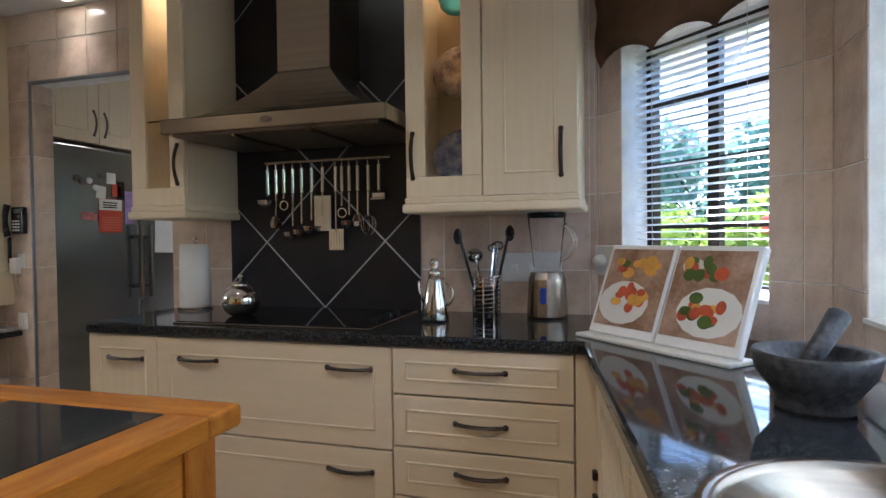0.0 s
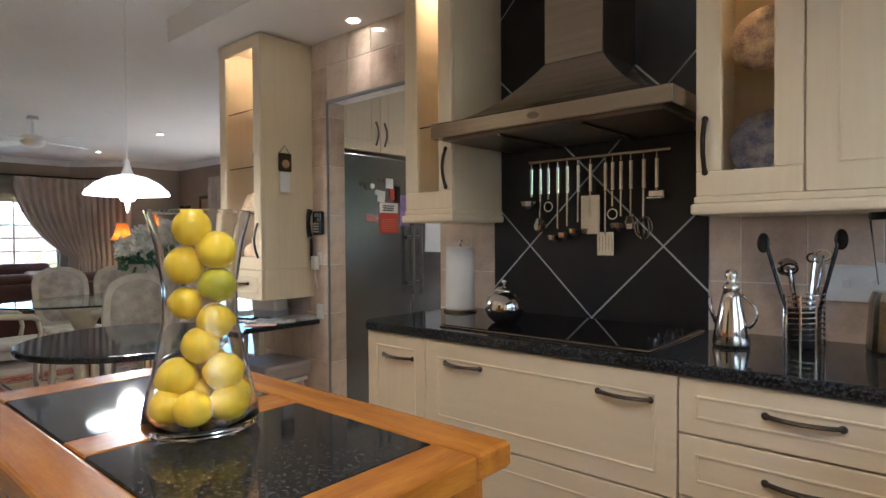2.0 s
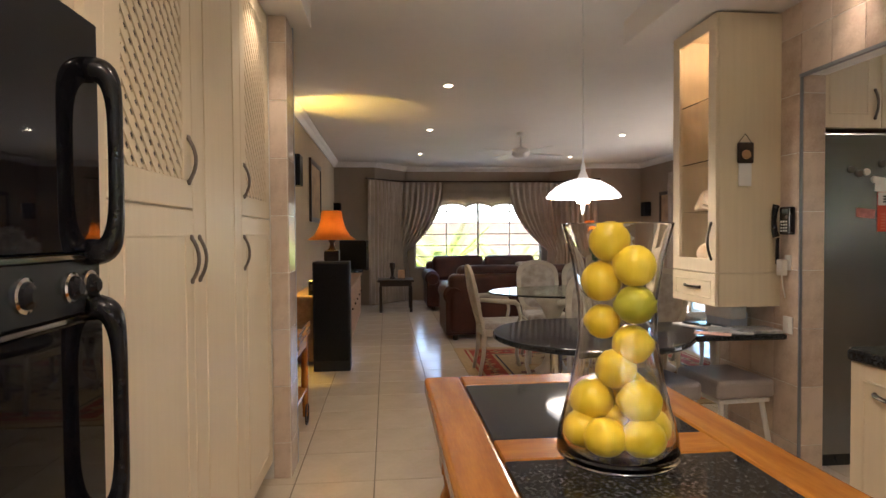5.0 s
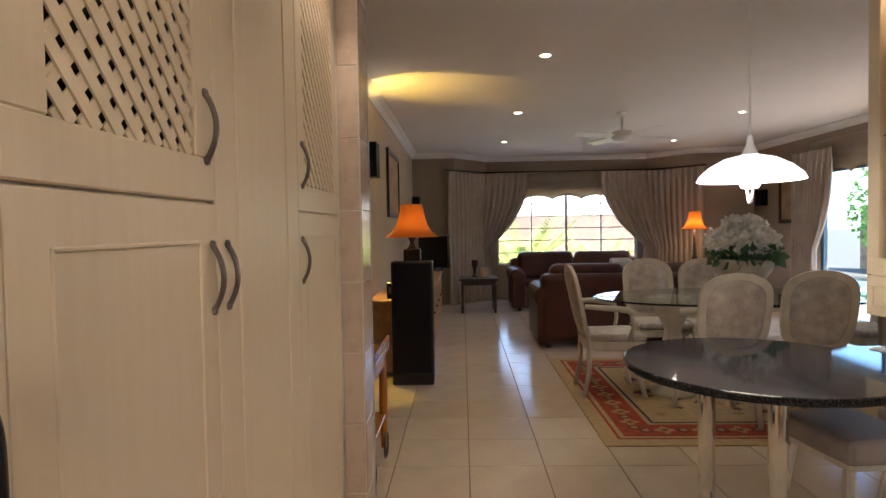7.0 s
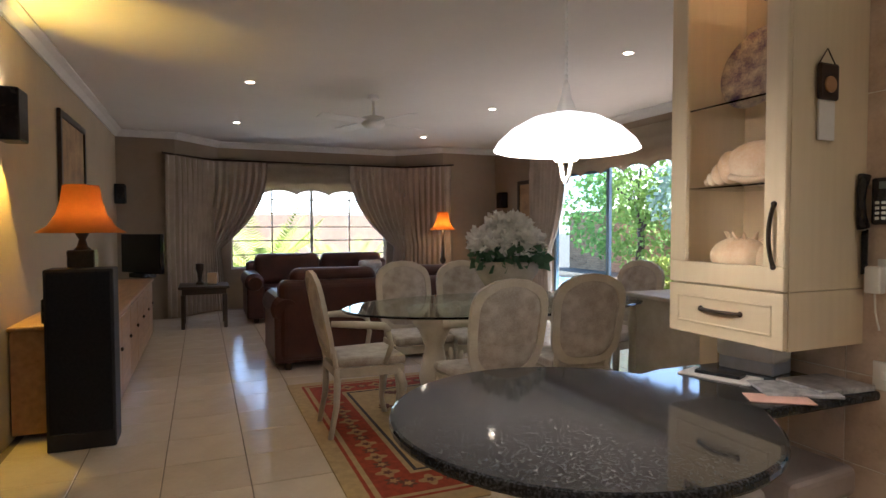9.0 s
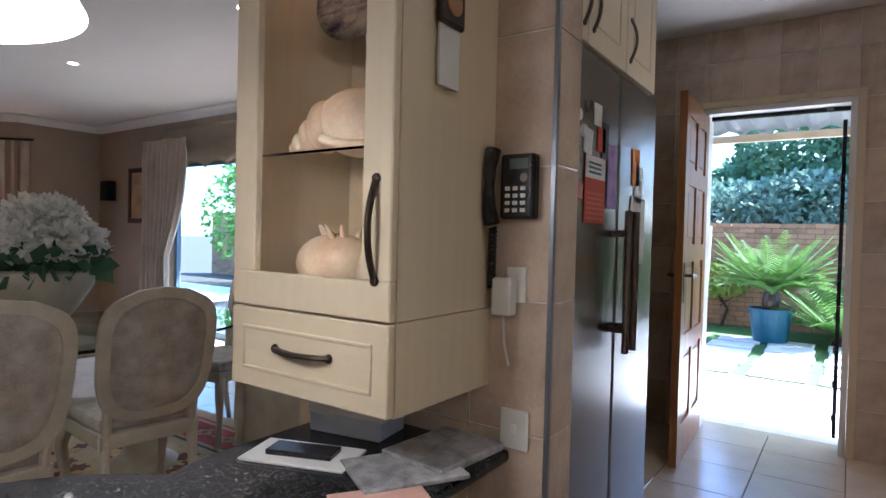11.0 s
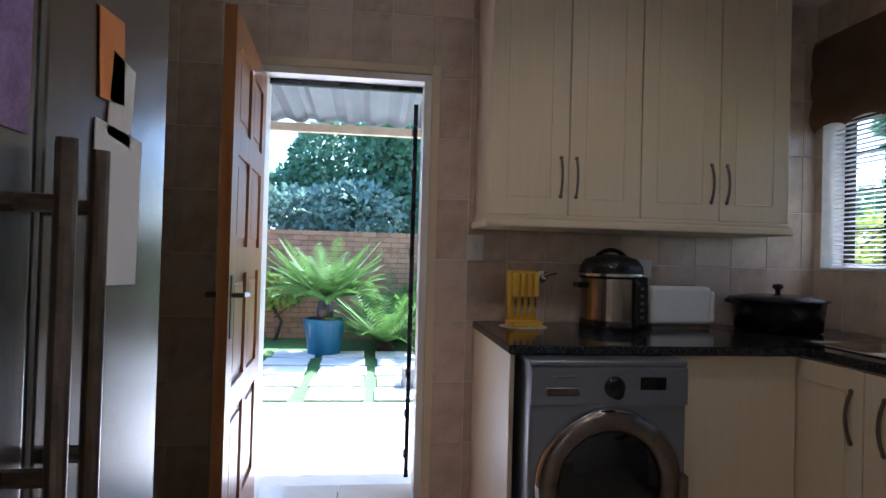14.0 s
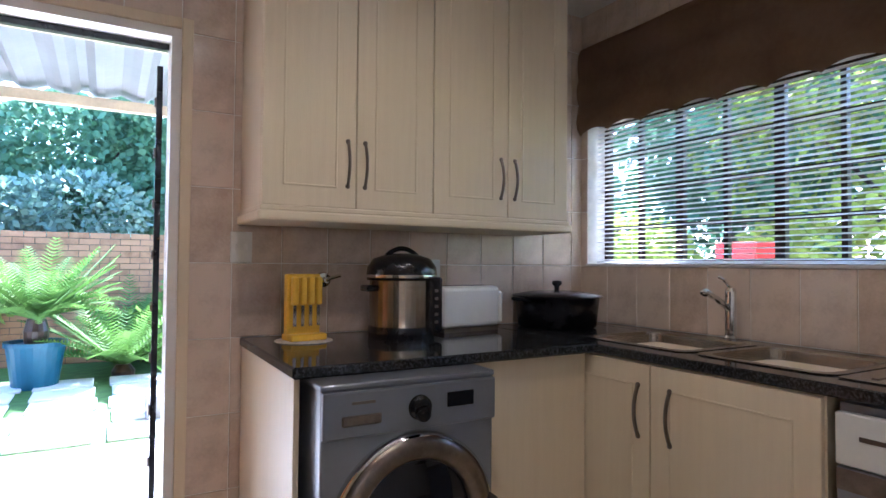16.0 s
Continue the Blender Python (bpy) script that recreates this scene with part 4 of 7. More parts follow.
for side, (x0, x1) in enumerate(((-0.245, -0.012), (0.012, 0.245))):
    bm = B(x0, x1, -0.0135, -0.0125, 0.04, 0.285)
    bm.transform(tilt)
    part("photo", bm, page_photo, u, "printed food photograph")
    cx = (x0 + x1) / 2
    spots = [(cx + (0.02 if side else -0.02), 0.115, 0.098, 0.068, plate_white)]
    if side:
        spots.append((cx - 0.06, 0.24, 0.035, 0.022, plate_white))
    for k in range(26):
        a, r = random.random() * 6.28, random.random() ** 0.5
        top = k > 14
        px = cx + (0.095 if top else 0.06) * r * math.cos(a)
        pz = (0.235 if top else 0.12) + (0.03 if top else 0.045) * r * math.sin(a)
        spots.append((px, pz, 0.014 + 0.01 * random.random(), 0.011 + 0.008 * random.random(), random.choice((food_red, food_yellow, food_yellow if top else food_red, food_green))))
    for k, (px, pz, rx, rz_, mm) in enumerate(spots):
        y = -0.0138 - 0.00006 * k
        bm = L([(1.0, -0.00005), (1.0, 0.00005)], steps=14, m=tilt @ pose(px, y, pz, 90) @ Matrix.Diagonal((rx, rz_, 1, 1)))
        part("printed_shape", bm, mm, u)
bm = B(-0.27, 0.27, -0.05, 0.05, 0.0, 0.012, 0.003)
part("stand_base", bm, white_plastic, u)
bm = B(-0.24, 0.24, 0.013, 0.018, 0.012, 0.26)
bm.transform(tilt)
part("stand_back", bm, white_plastic, u)

u = thing("mortar", (1.44, -1.205, CT), 0, "rough black stone mortar with its pestle", "mortar")
part("bowl", L([(0.060, 0), (0.064, 0.008), (0.060, 0.020), (0.068, 0.032), (0.094, 0.068), (0.102, 0.100), (0.099, 0.106), (0.080, 0.102), (0.068, 0.056), (0.0, 0.036)], steps=36), stone_black, u, smooth=True)
part("pestle", U([(-0.025, 0.0, 0.056), (0.016, 0.024, 0.112), (0.052, 0.044, 0.164), (0.056, 0.046, 0.17)], 0.02, 14, radii=[0.016, 0.018, 0.021, 0.013]), stone_black, u, "smooth black stone pestle", smooth=True)
u = thing("round_sink", (1.40, -1.69, CT), 0, "round stainless steel sink set into granite", "sink")
part("bowl", L([(0.215, 0.002), (0.21, 0.010), (0.195, 0.010), (0.188, 0.004), (0.175, -0.02), (0.15, -0.03), (0.0, -0.031)], steps=48), steel, u, smooth=True)
part("drain", L([(0.04, -0.0305), (0.04, -0.028), (0.03, -0.0285), (0.0, -0.029)], steps=24), chrome, u)

# vase of lemons
VX, VY = -0.07, -1.712
vase = thing("glass_vase", (VX, VY, 0.910), 0, "waisted clear glass vase standing on the island", "vase")
prof = [(0.0, 0.004), (0.105, 0.004), (0.112, 0.014), (0.108, 0.05), (0.088, 0.13), (0.071, 0.22), (0.071, 0.29), (0.083, 0.37), (0.0985, 0.430), (0.0997, 0.4342), (0.1, 0.435), (0.0975, 0.4355), (0.097, 0.435), (0.0965, 0.4342), (0.0953, 0.430), (0.079, 0.37), (0.067, 0.29), (0.067, 0.22), (0.084, 0.13), (0.104, 0.05), (0.106, 0.018), (0.0, 0.014)]
VS = 0.905
prof = [(r * VS, z * VS) for r, z in prof]
g = part("glass", L(prof, steps=44, closed=False), glass, vase, smooth=True)
g.visible_shadow = False


def fruit(x, y, z, r, tone, seed):
    rnd = random.Random(seed)
    bm = bmesh.new()
    ball(bm, (0, 0, 0), r, 1, 1, 1, 18, 12)
    for v in bm.verts:
        s = v.co.normalized()
        v.co += s * (0.014 * r * 2 * noise.noise(s * 2 + Vector((seed, 0, 0))))
        if s.z > 0.94:
            v.co.z += 0.10 * r
    o = part("lemon", bm, tone, None, smooth=True)
    o.matrix_world = pose(VX + x, VY + y, 0.910 + z, rnd.uniform(0, 360), rnd.uniform(0, 360), 0)
    return tagged(o, "bright yellow lemon piled in the glass vase", "lemon", "lemons in the vase")


green_lemon = mat("green_lemon_skin", (0.62, 0.55, 0.03), 0.42, 0, second=(0.38, 0.40, 0.02), scale=6, bump=0.25, bump_scale=120)
# (across, depth, height, radius) in the vase, across being the line from the oven side to the hob side
LEMONS = [(-0.014, 0.0, 0.402, 0.038), (0.034, -0.005, 0.358, 0.038), (-0.030, 0.0, 0.327, 0.038), (0.034, 0.0, 0.287, 0.036), (-0.030, 0.005, 0.251, 0.033), (0.028, 0.0, 0.214, 0.036), (0.002, -0.012, 0.168, 0.037),
          (-0.040, -0.02, 0.108, 0.039), (0.048, -0.02, 0.116, 0.038), (0.004, 0.045, 0.118, 0.038), (-0.052, -0.036, 0.052, 0.037), (0.0, -0.062, 0.052, 0.037), (0.058, -0.03, 0.054, 0.038), (0.052, 0.045, 0.052, 0.036), (-0.02, 0.066, 0.052, 0.036), (-0.07, 0.03, 0.052, 0.034), (0.0, 0.0, 0.068, 0.032)]
LEMONS = [(0.664 * s_ - 0.748 * d_, 0.748 * s_ + 0.664 * d_, h_, r_) for s_, d_, h_, r_ in LEMONS]
for i, (x, y, z, r) in enumerate([tuple(q * VS for q in p) for p in LEMONS]):
    o = fruit(x, y, z, r, green_lemon if i in (3,) else lemon_skin, i)
    if i in (3,):
        tagged(o, "greenish yellow lemon piled in the glass vase")


# plates and shells behind glass
def plate(at, r, tone, tilt_deg, label):
    o = part("plate", L([(0.0, 0), (0.55, 0.0), (0.62, 0.02), (1.0, 0.09), (1.0, 0.11), (0.6, 0.045), (0.0, 0.03)], steps=36, closed=False, m=pose(0, 0, 0, 90 - tilt_deg) @ Matrix.Scale(r, 4)), tone, None, smooth=True)
    o.location = at
    return tagged(o, label, "plate", "display plates")


plate((0.505, -0.10, 1.545), 0.115, china_blue, 12, "blue and white patterned china plate behind glass")
plate((0.505, -0.10, 1.885), 0.112, china_rust, 12, "brown patterned china plate behind glass")
plate((0.505, -0.10, 2.185), 0.085, mat("teal_china", (0.06, 0.25, 0.28), 0.2, 0, 0.3, 15), 12, "teal china plate behind glass")
for z, r in ((1.50, 0.09), (1.85, 0.09), (2.22, 0.085)):
    plate((-0.73, -0.10, z), r, china_blue, 12, "blue patterned plate in the narrow cupboard")
o = plate((-2.35, -0.13, 1.830), 0.150, china_rust, 14, "oval rust and blue platter on a stand")
plate((-2.28, -0.10, 2.14), 0.10, china_rust, 14, "patterned plate on the top glass shelf")


def sea_shell(at, rz, size, spikes, label):
    bm = bmesh.new()
    ball(bm, (-0.12 * size, 0, 0.36 * size), 0.40 * size, 1.25, 0.9, 0.88, 24, 14)
    for x, r in ((0.30, 0.27), (0.47, 0.18), (0.60, 0.11), (0.68, 0.06)):
        ball(bm, (x * size, 0, (0.04 + r * 1.05) * size), r * size, 0.7, 1, 1, 18, 10)
    tube(bm, arc((-0.60 * size, 0.10 * size, 0.22 * size), (0.22 * size, 0.26 * size, 0.16 * size), (0, 0.10 * size, -0.10 * size), 10), 0.05 * size, 8)
    if spikes:
        for k in range(9):
            a = -1.2 + k * 0.3
            tube(bm, [(0.30 * size * math.sin(a), 0.12 * size * math.cos(k), 0.60 * size), (0.52 * size * math.sin(a), 0.25 * size * math.cos(k), 0.80 * size)], 0.05 * size, 6, radii=[0.07 * size, 0.012 * size])
    o = part("sea_shell", bm, shell, None, smooth=True)
    o.matrix_world = pose(*at, 0, 0, rz)
    return tagged(o, label, "shell", "shells in the cupboard")


sea_shell((-2.32, -0.20, 1.407), 200, 0.22, False, "large smooth peach sea shell on a glass shelf")
sea_shell((-2.33, -0.20, 1.09), 20, 0.20, True, "spiky pale sea shell in the cupboard")

# phone, adaptor and hanging ornament on the stub wall and cupboard side
u = thing("wall_phone", (-1.985, -0.005, 1.345), 0, "black corded wall telephone with white keys", "telephone")
u.scale = (0.70, 0.70, 0.76)
part("base", B(-0.055, 0.065, -0.045, 0.0, -0.095, 0.095, 0.010, 2), black_plastic, u)
part("handset", U([(-0.078, -0.05, 0.11), (-0.082, -0.062, 0.06), (-0.082, -0.066, 0.0), (-0.082, -0.062, -0.06), (-0.078, -0.05, -0.11)], 0.02, 10, radii=[0.026, 0.021, 0.017, 0.021, 0.026]), black_plastic, u, "black telephone handset", smooth=True)
part("screen", B(-0.02, 0.045, -0.047, -0.044, 0.05, 0.08), mat("lcd_grey", (0.10, 0.13, 0.12), 0.2), u, "grey display")
for r in range(4):
    for k in range(3):
        part("key", B(-0.035 + k * 0.027, -0.017 + k * 0.027, -0.049, -0.044, -0.075 + r * 0.021, -0.063 + r * 0.021, 0.002), white_plastic, u)
part("dial_pad", L([(0.014, 0), (0.012, 0.004)], steps=16, m=pose(0.03, -0.045, 0.025, 90)), pewter, u)
part("cord", U([(-0.08 + 0.010 * math.cos(k * 1.1), -0.038 + 0.010 * math.sin(k * 1.1), -0.12 - 0.0020 * k) for k in range(90)], 0.0058, 6), black_plastic, u, "coiled black cord", smooth=True)
u = thing("phone_adaptor", (-2.002, -0.004, 1.118), 0, "white plug-in adaptor hanging on a wall socket", "adaptor")
u.scale = (0.8, 0.8, 0.8)
part("plate", B(-0.015, 0.045, -0.010, 0.0, -0.04, 0.06, 0.003), white_plastic, u)
part("block", B(-0.04, 0.02, -0.05, -0.010, -0.075, 0.03, 0.005), white_plastic, u)
part("cable", U([(-0.01, -0.03, -0.075), (-0.012, -0.02, -0.15), (0.0, -0.012, -0.22)], 0.004, 6), white_plastic, u)
socket((-1.985, -0.005, 0.80), 0, 0.07, 0.09, "small white wall socket with a black plug", toggles=1)
u = thing("wall_ornament", (-2.054, -0.21, 1.62), 90, "carved wooden calendar hanging on the cupboard side", "ornament")
part("carving", B(-0.045, 0.045, -0.014, 0.0, 0.03, 0.14, 0.008, 2), dark_wood, u)
part("face", L([(0.025, 0), (0.025, 0.004)], steps=18, m=pose(0, -0.014, 0.075, 90)), oak, u)
part("paper_pad", B(-0.035, 0.035, -0.006, 0.0, -0.09, 0.03), paper, u, "cream paper calendar pad")
part("hook_wire", U([(-0.035, -0.004, 0.14), (0, -0.004, 0.185), (0.035, -0.004, 0.14)], 0.002, 5), dark_wood, u)

# papers on the bar
def slip(name, at, rz, w, d, h, material, label, category):
    o = part(name, B(-w / 2, w / 2, -d / 2, d / 2, 0, h, min(0.002, h * 0.3)), material, None)
    o.matrix_world = pose(*at, 0, 0, rz)
    return tagged(o, label, category)


slip("notebook", (-2.33, -0.32, BAR_Z), 20, 0.24, 0.13, 0.006, paper, "white note pad lying on the bar", "notebook")
slip("mobile_phone", (-2.33, -0.32, BAR_Z + 0.006), 22, 0.15, 0.06, 0.012, black_plastic, "black phone lying on a note pad", "phone")
slip("magazine", (-2.11, -0.25, BAR_Z), 60, 0.22, 0.17, 0.01, mat("magazine_print", (0.55, 0.55, 0.57), 0.4, 0, second=(0.18, 0.18, 0.20), scale=30), "glossy magazine lying on the bar", "magazine")
slip("magazine", (-2.10, -0.12, BAR_Z), 85, 0.22, 0.17, 0.018, mat("magazine_print", (0.5, 0.5, 0.5)), "stacked glossy papers lying on the bar", "magazine")
slip("leaflet", (-2.06, -0.38, BAR_Z), 55, 0.18, 0.09, 0.004, mat("pink_paper", (0.68, 0.42, 0.36), 0.7), "pale pink leaflet on the bar", "leaflet")
u = thing("basket_cloth", (-2.36, -0.12, BAR_Z), 10, "folded white cloth in a low box", "box")
part("box", B(-0.10, 0.10, -0.06, 0.06, 0, 0.08, 0.004), mat("pale_blue_cloth", (0.55, 0.60, 0.72), 0.8), u)
part("cloth", B(-0.11, 0.11, -0.068, 0.05, 0.04, 0.12, 0.02, 3), paper, u)

# stools
st = thing("bar_stool", (-2.23, -0.215, 0), 4, "low white stool with a grey cushion under the bar", "stool", "bar stools")
part("cushion", B(-0.20, 0.20, -0.17, 0.17, 0.40, 0.50, 0.025, 3), seat_vinyl, st, "grey padded cushion", smooth=False)
part("seat_frame", B(-0.18, 0.18, -0.15, 0.15, 0.375, 0.40, 0.004), white_paint, st)
for sx in (-1, 1):
    for sy in (-1, 1):
        part("leg", U([(sx * 0.15, sy * 0.12, 0.38), (sx * 0.20, sy * 0.16, 0.0)], 0.014, 8), white_paint, st)
copy_thing(st, pose(-2.21, -0.64, 0, 0, 0, 8))

# pendant over the bar
u = thing("pendant_lamp", (-2.22, -1.03, 1.46), 0, "lit white glass pendant lamp over the bar", "lamp")
part("shade", L([(0.200, 0.020), (0.188, 0.042), (0.15, 0.077), (0.095, 0.107), (0.035, 0.122), (0.032, 0.115), (0.093, 0.099), (0.146, 0.070), (0.183, 0.037), (0.195, 0.018)], steps=44, closed=False), pendant_glass, u, "glowing white glass shade", smooth=True)
part("gallery", L([(0.035, 0.118), (0.028, 0.13), (0.014, 0.165), (0.010, 0.20)], steps=20), white_paint, u)
bm = bmesh.new()
for k in range(60):
    ball(bm, (0, 0, 0.205 + k * 0.0155), 0.006, 1, 1, 1.5, 6, 5)
part("chain", bm, white_plastic, u, "white chain")
part("bulb", L([(0.03, -0.01), (0.045, 0.02), (0.03, 0.05), (0.015, 0.085), (0.0, 0.09)], steps=20), lamp_glow, u, "glowing bulb", smooth=True)
part("pull_ring", U(arc((-0.035, 0, 0.03), (0.035, 0, 0.03), (0, 0, -0.10), 14), 0.005, 8), white_paint, u, "white curved pull handle", smooth=True)
part("ceiling_rose", L([(0.012, CEIL - 1.46 - 0.06), (0.05, CEIL - 1.46 - 0.03), (0.055, CEIL - 1.461)], steps=20), white_paint, u)
lamp("pendant_bulb", "POINT", pose(-2.22, -1.03, 1.42), 2, (1.0, 0.86, 0.66), 0.06)


def downlight(x, y, z, power, cone=105, tone=WARM):
    u = thing("downlight", (x, y, z), 0, "small lit recessed ceiling spotlight", "light", "ceiling downlights")
    part("ring", L([(0.032, -0.001), (0.045, -0.006), (0.048, -0.001)], steps=24, closed=False), white_paint, u)
    part("bulb", L([(0.032, -0.003), (0.0, -0.004)], steps=20, closed=False), lamp_glow, u, "glowing bulb")
    if power:
        lamp("downlight_beam", "SPOT", look((x, y, z - 0.02), (x, y, 0)), power, tone, 0.03, cone=cone, blend=0.6)


for x, p in ((-4.3, 5), (-6.5, 3), (-8.7, 3)):
    downlight(x, -1.54, CEIL, p)
for x, p in ((-4.48, 3), (-6.75, 2.5), (-8.95, 3)):
    downlight(x, 1.07, CEIL, p)
downlight(-1.54, -0.10, 2.45, 1.3, 80)
downlight(0.10, -0.60 + 0.12, 2.45, 0)
COOL = (1.0, 0.79, 0.54)
downlight(-0.2, -1.7, CEIL, 6.5, 140, COOL)
downlight(0.9, -2.3, CEIL, 9, 150, COOL)
downlight(-1.15, 1.3, CEIL, 4.2, 150)
downlight(-0.45, 1.75, CEIL, 1.1, 150)
downlight(-1.9, -2.57, 2.43, 2.5, 110)
# small lamps in the display cupboards
for x, z in ((-0.73, 2.40), (0.505, 2.40), (-2.28, 2.39)):
    u = thing("cabinet_light", (x, -0.19, z), 0, "tiny halogen light in the top of a display cupboard", "light", "cupboard lights")
    part("ring", L([(0.02, 0.0), (0.028, -0.004), (0.03, 0.0)], steps=16, closed=False), chrome, u)
    lamp("cabinet_bulb", "POINT", pose(x, -0.19, z - 0.03), 0.36, (1.0, 0.68, 0.36), 0.02)


# ---- windows ----
def blind(frame_of, u0, u1, w, z0, z1, label, pitch=0.026, tilt=-10):
    """A venetian blind in an opening."""
    p = Vector(frame_of((u0 + u1) / 2, w, z0))
    a, b = Vector(frame_of(u0, w, z0)), Vector(frame_of(u1, w, z0))
    rz = math.degrees(math.atan2(b.y - a.y, b.x - a.x))
    n = (b - a).length - 0.02
    u = thing("venetian_blind", tuple(p), rz, label, "blind")
    me = None
    k = 0
    z = 0.02
    while z < z1 - z0 - 0.02:
        if me is None:
            s = part("slat", B(-n / 2, n / 2, -0.012, 0.012, -0.0006, 0.0006), slat_mat, u)
            me = s.data
        else:
            s = new("slat", me)
            s.parent = u
        s.matrix_basis = pose(0, 0, z, tilt, 0, 0)
        z += pitch
    part("bottom_rail", B(-n / 2, n / 2, -0.013, 0.013, 0.0, 0.014, 0.002), slat_mat, u)
    for x in (-n * 0.35, n * 0.35):
        part("ladder_cord", U([(x, -0.013, 0.01), (x, -0.013, z1 - z0 - 0.01)], 0.0012, 5), white_plastic, u)
    return u


def casement(frame_of, u0, u1, w, z0, z1, cols, rows, label, name, heavy=(), material=None):
    p = Vector(frame_of((u0 + u1) / 2, w, z0))
    a, b = Vector(frame_of(u0, w, z0)), Vector(frame_of(u1, w, z0))
    rz = math.degrees(math.atan2(b.y - a.y, b.x - a.x))
    n, h = (b - a).length, z1 - z0
    u = thing(name, tuple(p), rz, label, "window", "", "structure")
    mm = material or bronze
    bm = bmesh.new()
    for x0, x1, c0, c1 in ((-n / 2, n / 2, 0, 0.03), (-n / 2, n / 2, h - 0.03, h), (-n / 2, -n / 2 + 0.03, 0.03, h - 0.03), (n / 2 - 0.03, n / 2, 0.03, h - 0.03)):
        box(bm, x0, x1, -0.02, 0.02, c0, c1)
    part("window_frame", bm, mm, u)
    for i in range(1, cols):
        x = -n / 2 + n * i / cols
        t = 0.022 if i in heavy else 0.011
        part("mullion", B(x - t, x + t, -0.015, 0.015, 0.031, h - 0.031), mm, u)
    for i in range(1, rows):
        z = h * i / rows
        part("glazing_bar", B(-n / 2 + 0.031, n / 2 - 0.031, -0.012, 0.012, z - 0.009, z + 0.009), mm, u)
    g = part("pane", B(-n / 2 + 0.02, n / 2 - 0.02, -0.003, 0.003, 0.02, h - 0.02), thin_glass, u)
    g.visible_shadow = False
    return u


def sink_wall(uu, w, z):
    return (1.65 + w, -uu, z)


def scullery_wall(uu, w, z):
    return (SX + w, -uu, z)


casement(diagonal, DW0, DW1, 0.15, SILL, HEAD, 2, 4, "brown metal corner window with glazing bars", "window_1", (1,))
casement(sink_wall, -W2A, -W2B, 0.15, SILL, HEAD, 3, 4, "brown metal window over the kitchen sink", "window_2", (1, 2))
casement(scullery_wall, -SW1, -SW0, 0.15, SW_Z0, SW_Z1, 7, 4, "brown metal scullery window with glazing bars", "window_3", (2, 4, 6))
blind(diagonal, DW0 + 0.01, DW1 - 0.01, 0.06, SILL + 0.005, HEAD, "half-open white venetian blind in the corner window")
blind(sink_wall, -W2A + 0.01, -W2B - 0.01, 0.06, SILL + 0.005, HEAD, "half-open white venetian blind over the sink")
blind(scullery_wall, -SW1 + 0.01, -SW0 - 0.01, 0.06, SW_Z0 + 0.005, SW_Z1, "half-open white venetian blind in the scullery window", 0.024)
for fr, u0, u1, z in ((diagonal, DW0, DW1, SILL), (sink_wall, -W2A, -W2B, SILL), (scullery_wall, -SW1, -SW0, SW_Z0)):
    bm = bmesh.new()
    slab_between(bm, u0 - 0.0, u1 + 0.0, -0.012, 0.13, z - 0.008, z + 0.003, fr)
    structure("window_sill", bm, white_paint, "white painted window sill and edge trim", "sill")


def scalloped_valance(frame_of, u0, u1, z0, z1, waves, depth, label, cloth, folds=3, name="roman_blind"):
    """A gathered roman blind with a scalloped lower hem."""
    bm = bmesh.new()
    nu, nv = max(24, waves * 10), 14
    grid = []
    for j in range(nv + 1):
        s = j / nv
        row = []
        for i in range(nu + 1):
            t = i / nu
            hem = depth * abs(math.sin(math.pi * waves * t)) ** 0.7
            z = z1 + (z0 + hem * 1.0 - z1) * s
            bulge = 0.03 + 0.035 * abs(math.sin(math.pi * folds * s)) ** 0.6 * (0.4 + 0.6 * s) + 0.004 * math.sin(22 * t + 5 * s)
            row.append(bm.verts.new(frame_of(u0 + (u1 - u0) * t, -bulge, z)))
        grid.append(row)
    for a, b in zip(grid, grid[1:]):
        for i in range(nu):
            bm.faces.new((a[i], a[i + 1], b[i + 1], b[i]))
    bmesh.ops.solidify(bm, geom=bm.faces[:], thickness=0.004)
    o = part(name, bm, cloth, None, smooth=True)
    return tagged(o, label, "blind")


scalloped_valance(diagonal, 0.05, DW1 + 0.10, 1.86, 2.44, 3, 0.05, "brown fabric roman blind with a scalloped hem over the corner window", valance_cloth)
scalloped_valance(sink_wall, -W2A - 0.06, -W2B + 0.1, 1.86, 2.44, 5, 0.05, "brown fabric roman blind with a scalloped hem over the sink", valance_cloth)
scalloped_valance(scullery_wall, -SW1 - 0.03, -SW0 + 0.15, 1.915, 2.40, 9, 0.03, "brown fabric roman blind with a scalloped hem in the scullery", valance_cloth)
u = thing("blind_cord", diagonal(0.02, -0.02, 1.30), 0, "white beaded blind cord loop", "cord")
bm = bmesh.new()
for sx in (-0.012, 0.012):
    for k in range(75):
        ball(bm, (sx * S2, -sx * S2, k * 0.0095), 0.0026, 1, 1, 1.3, 5, 4)
part("beads", bm, white_plastic, u)


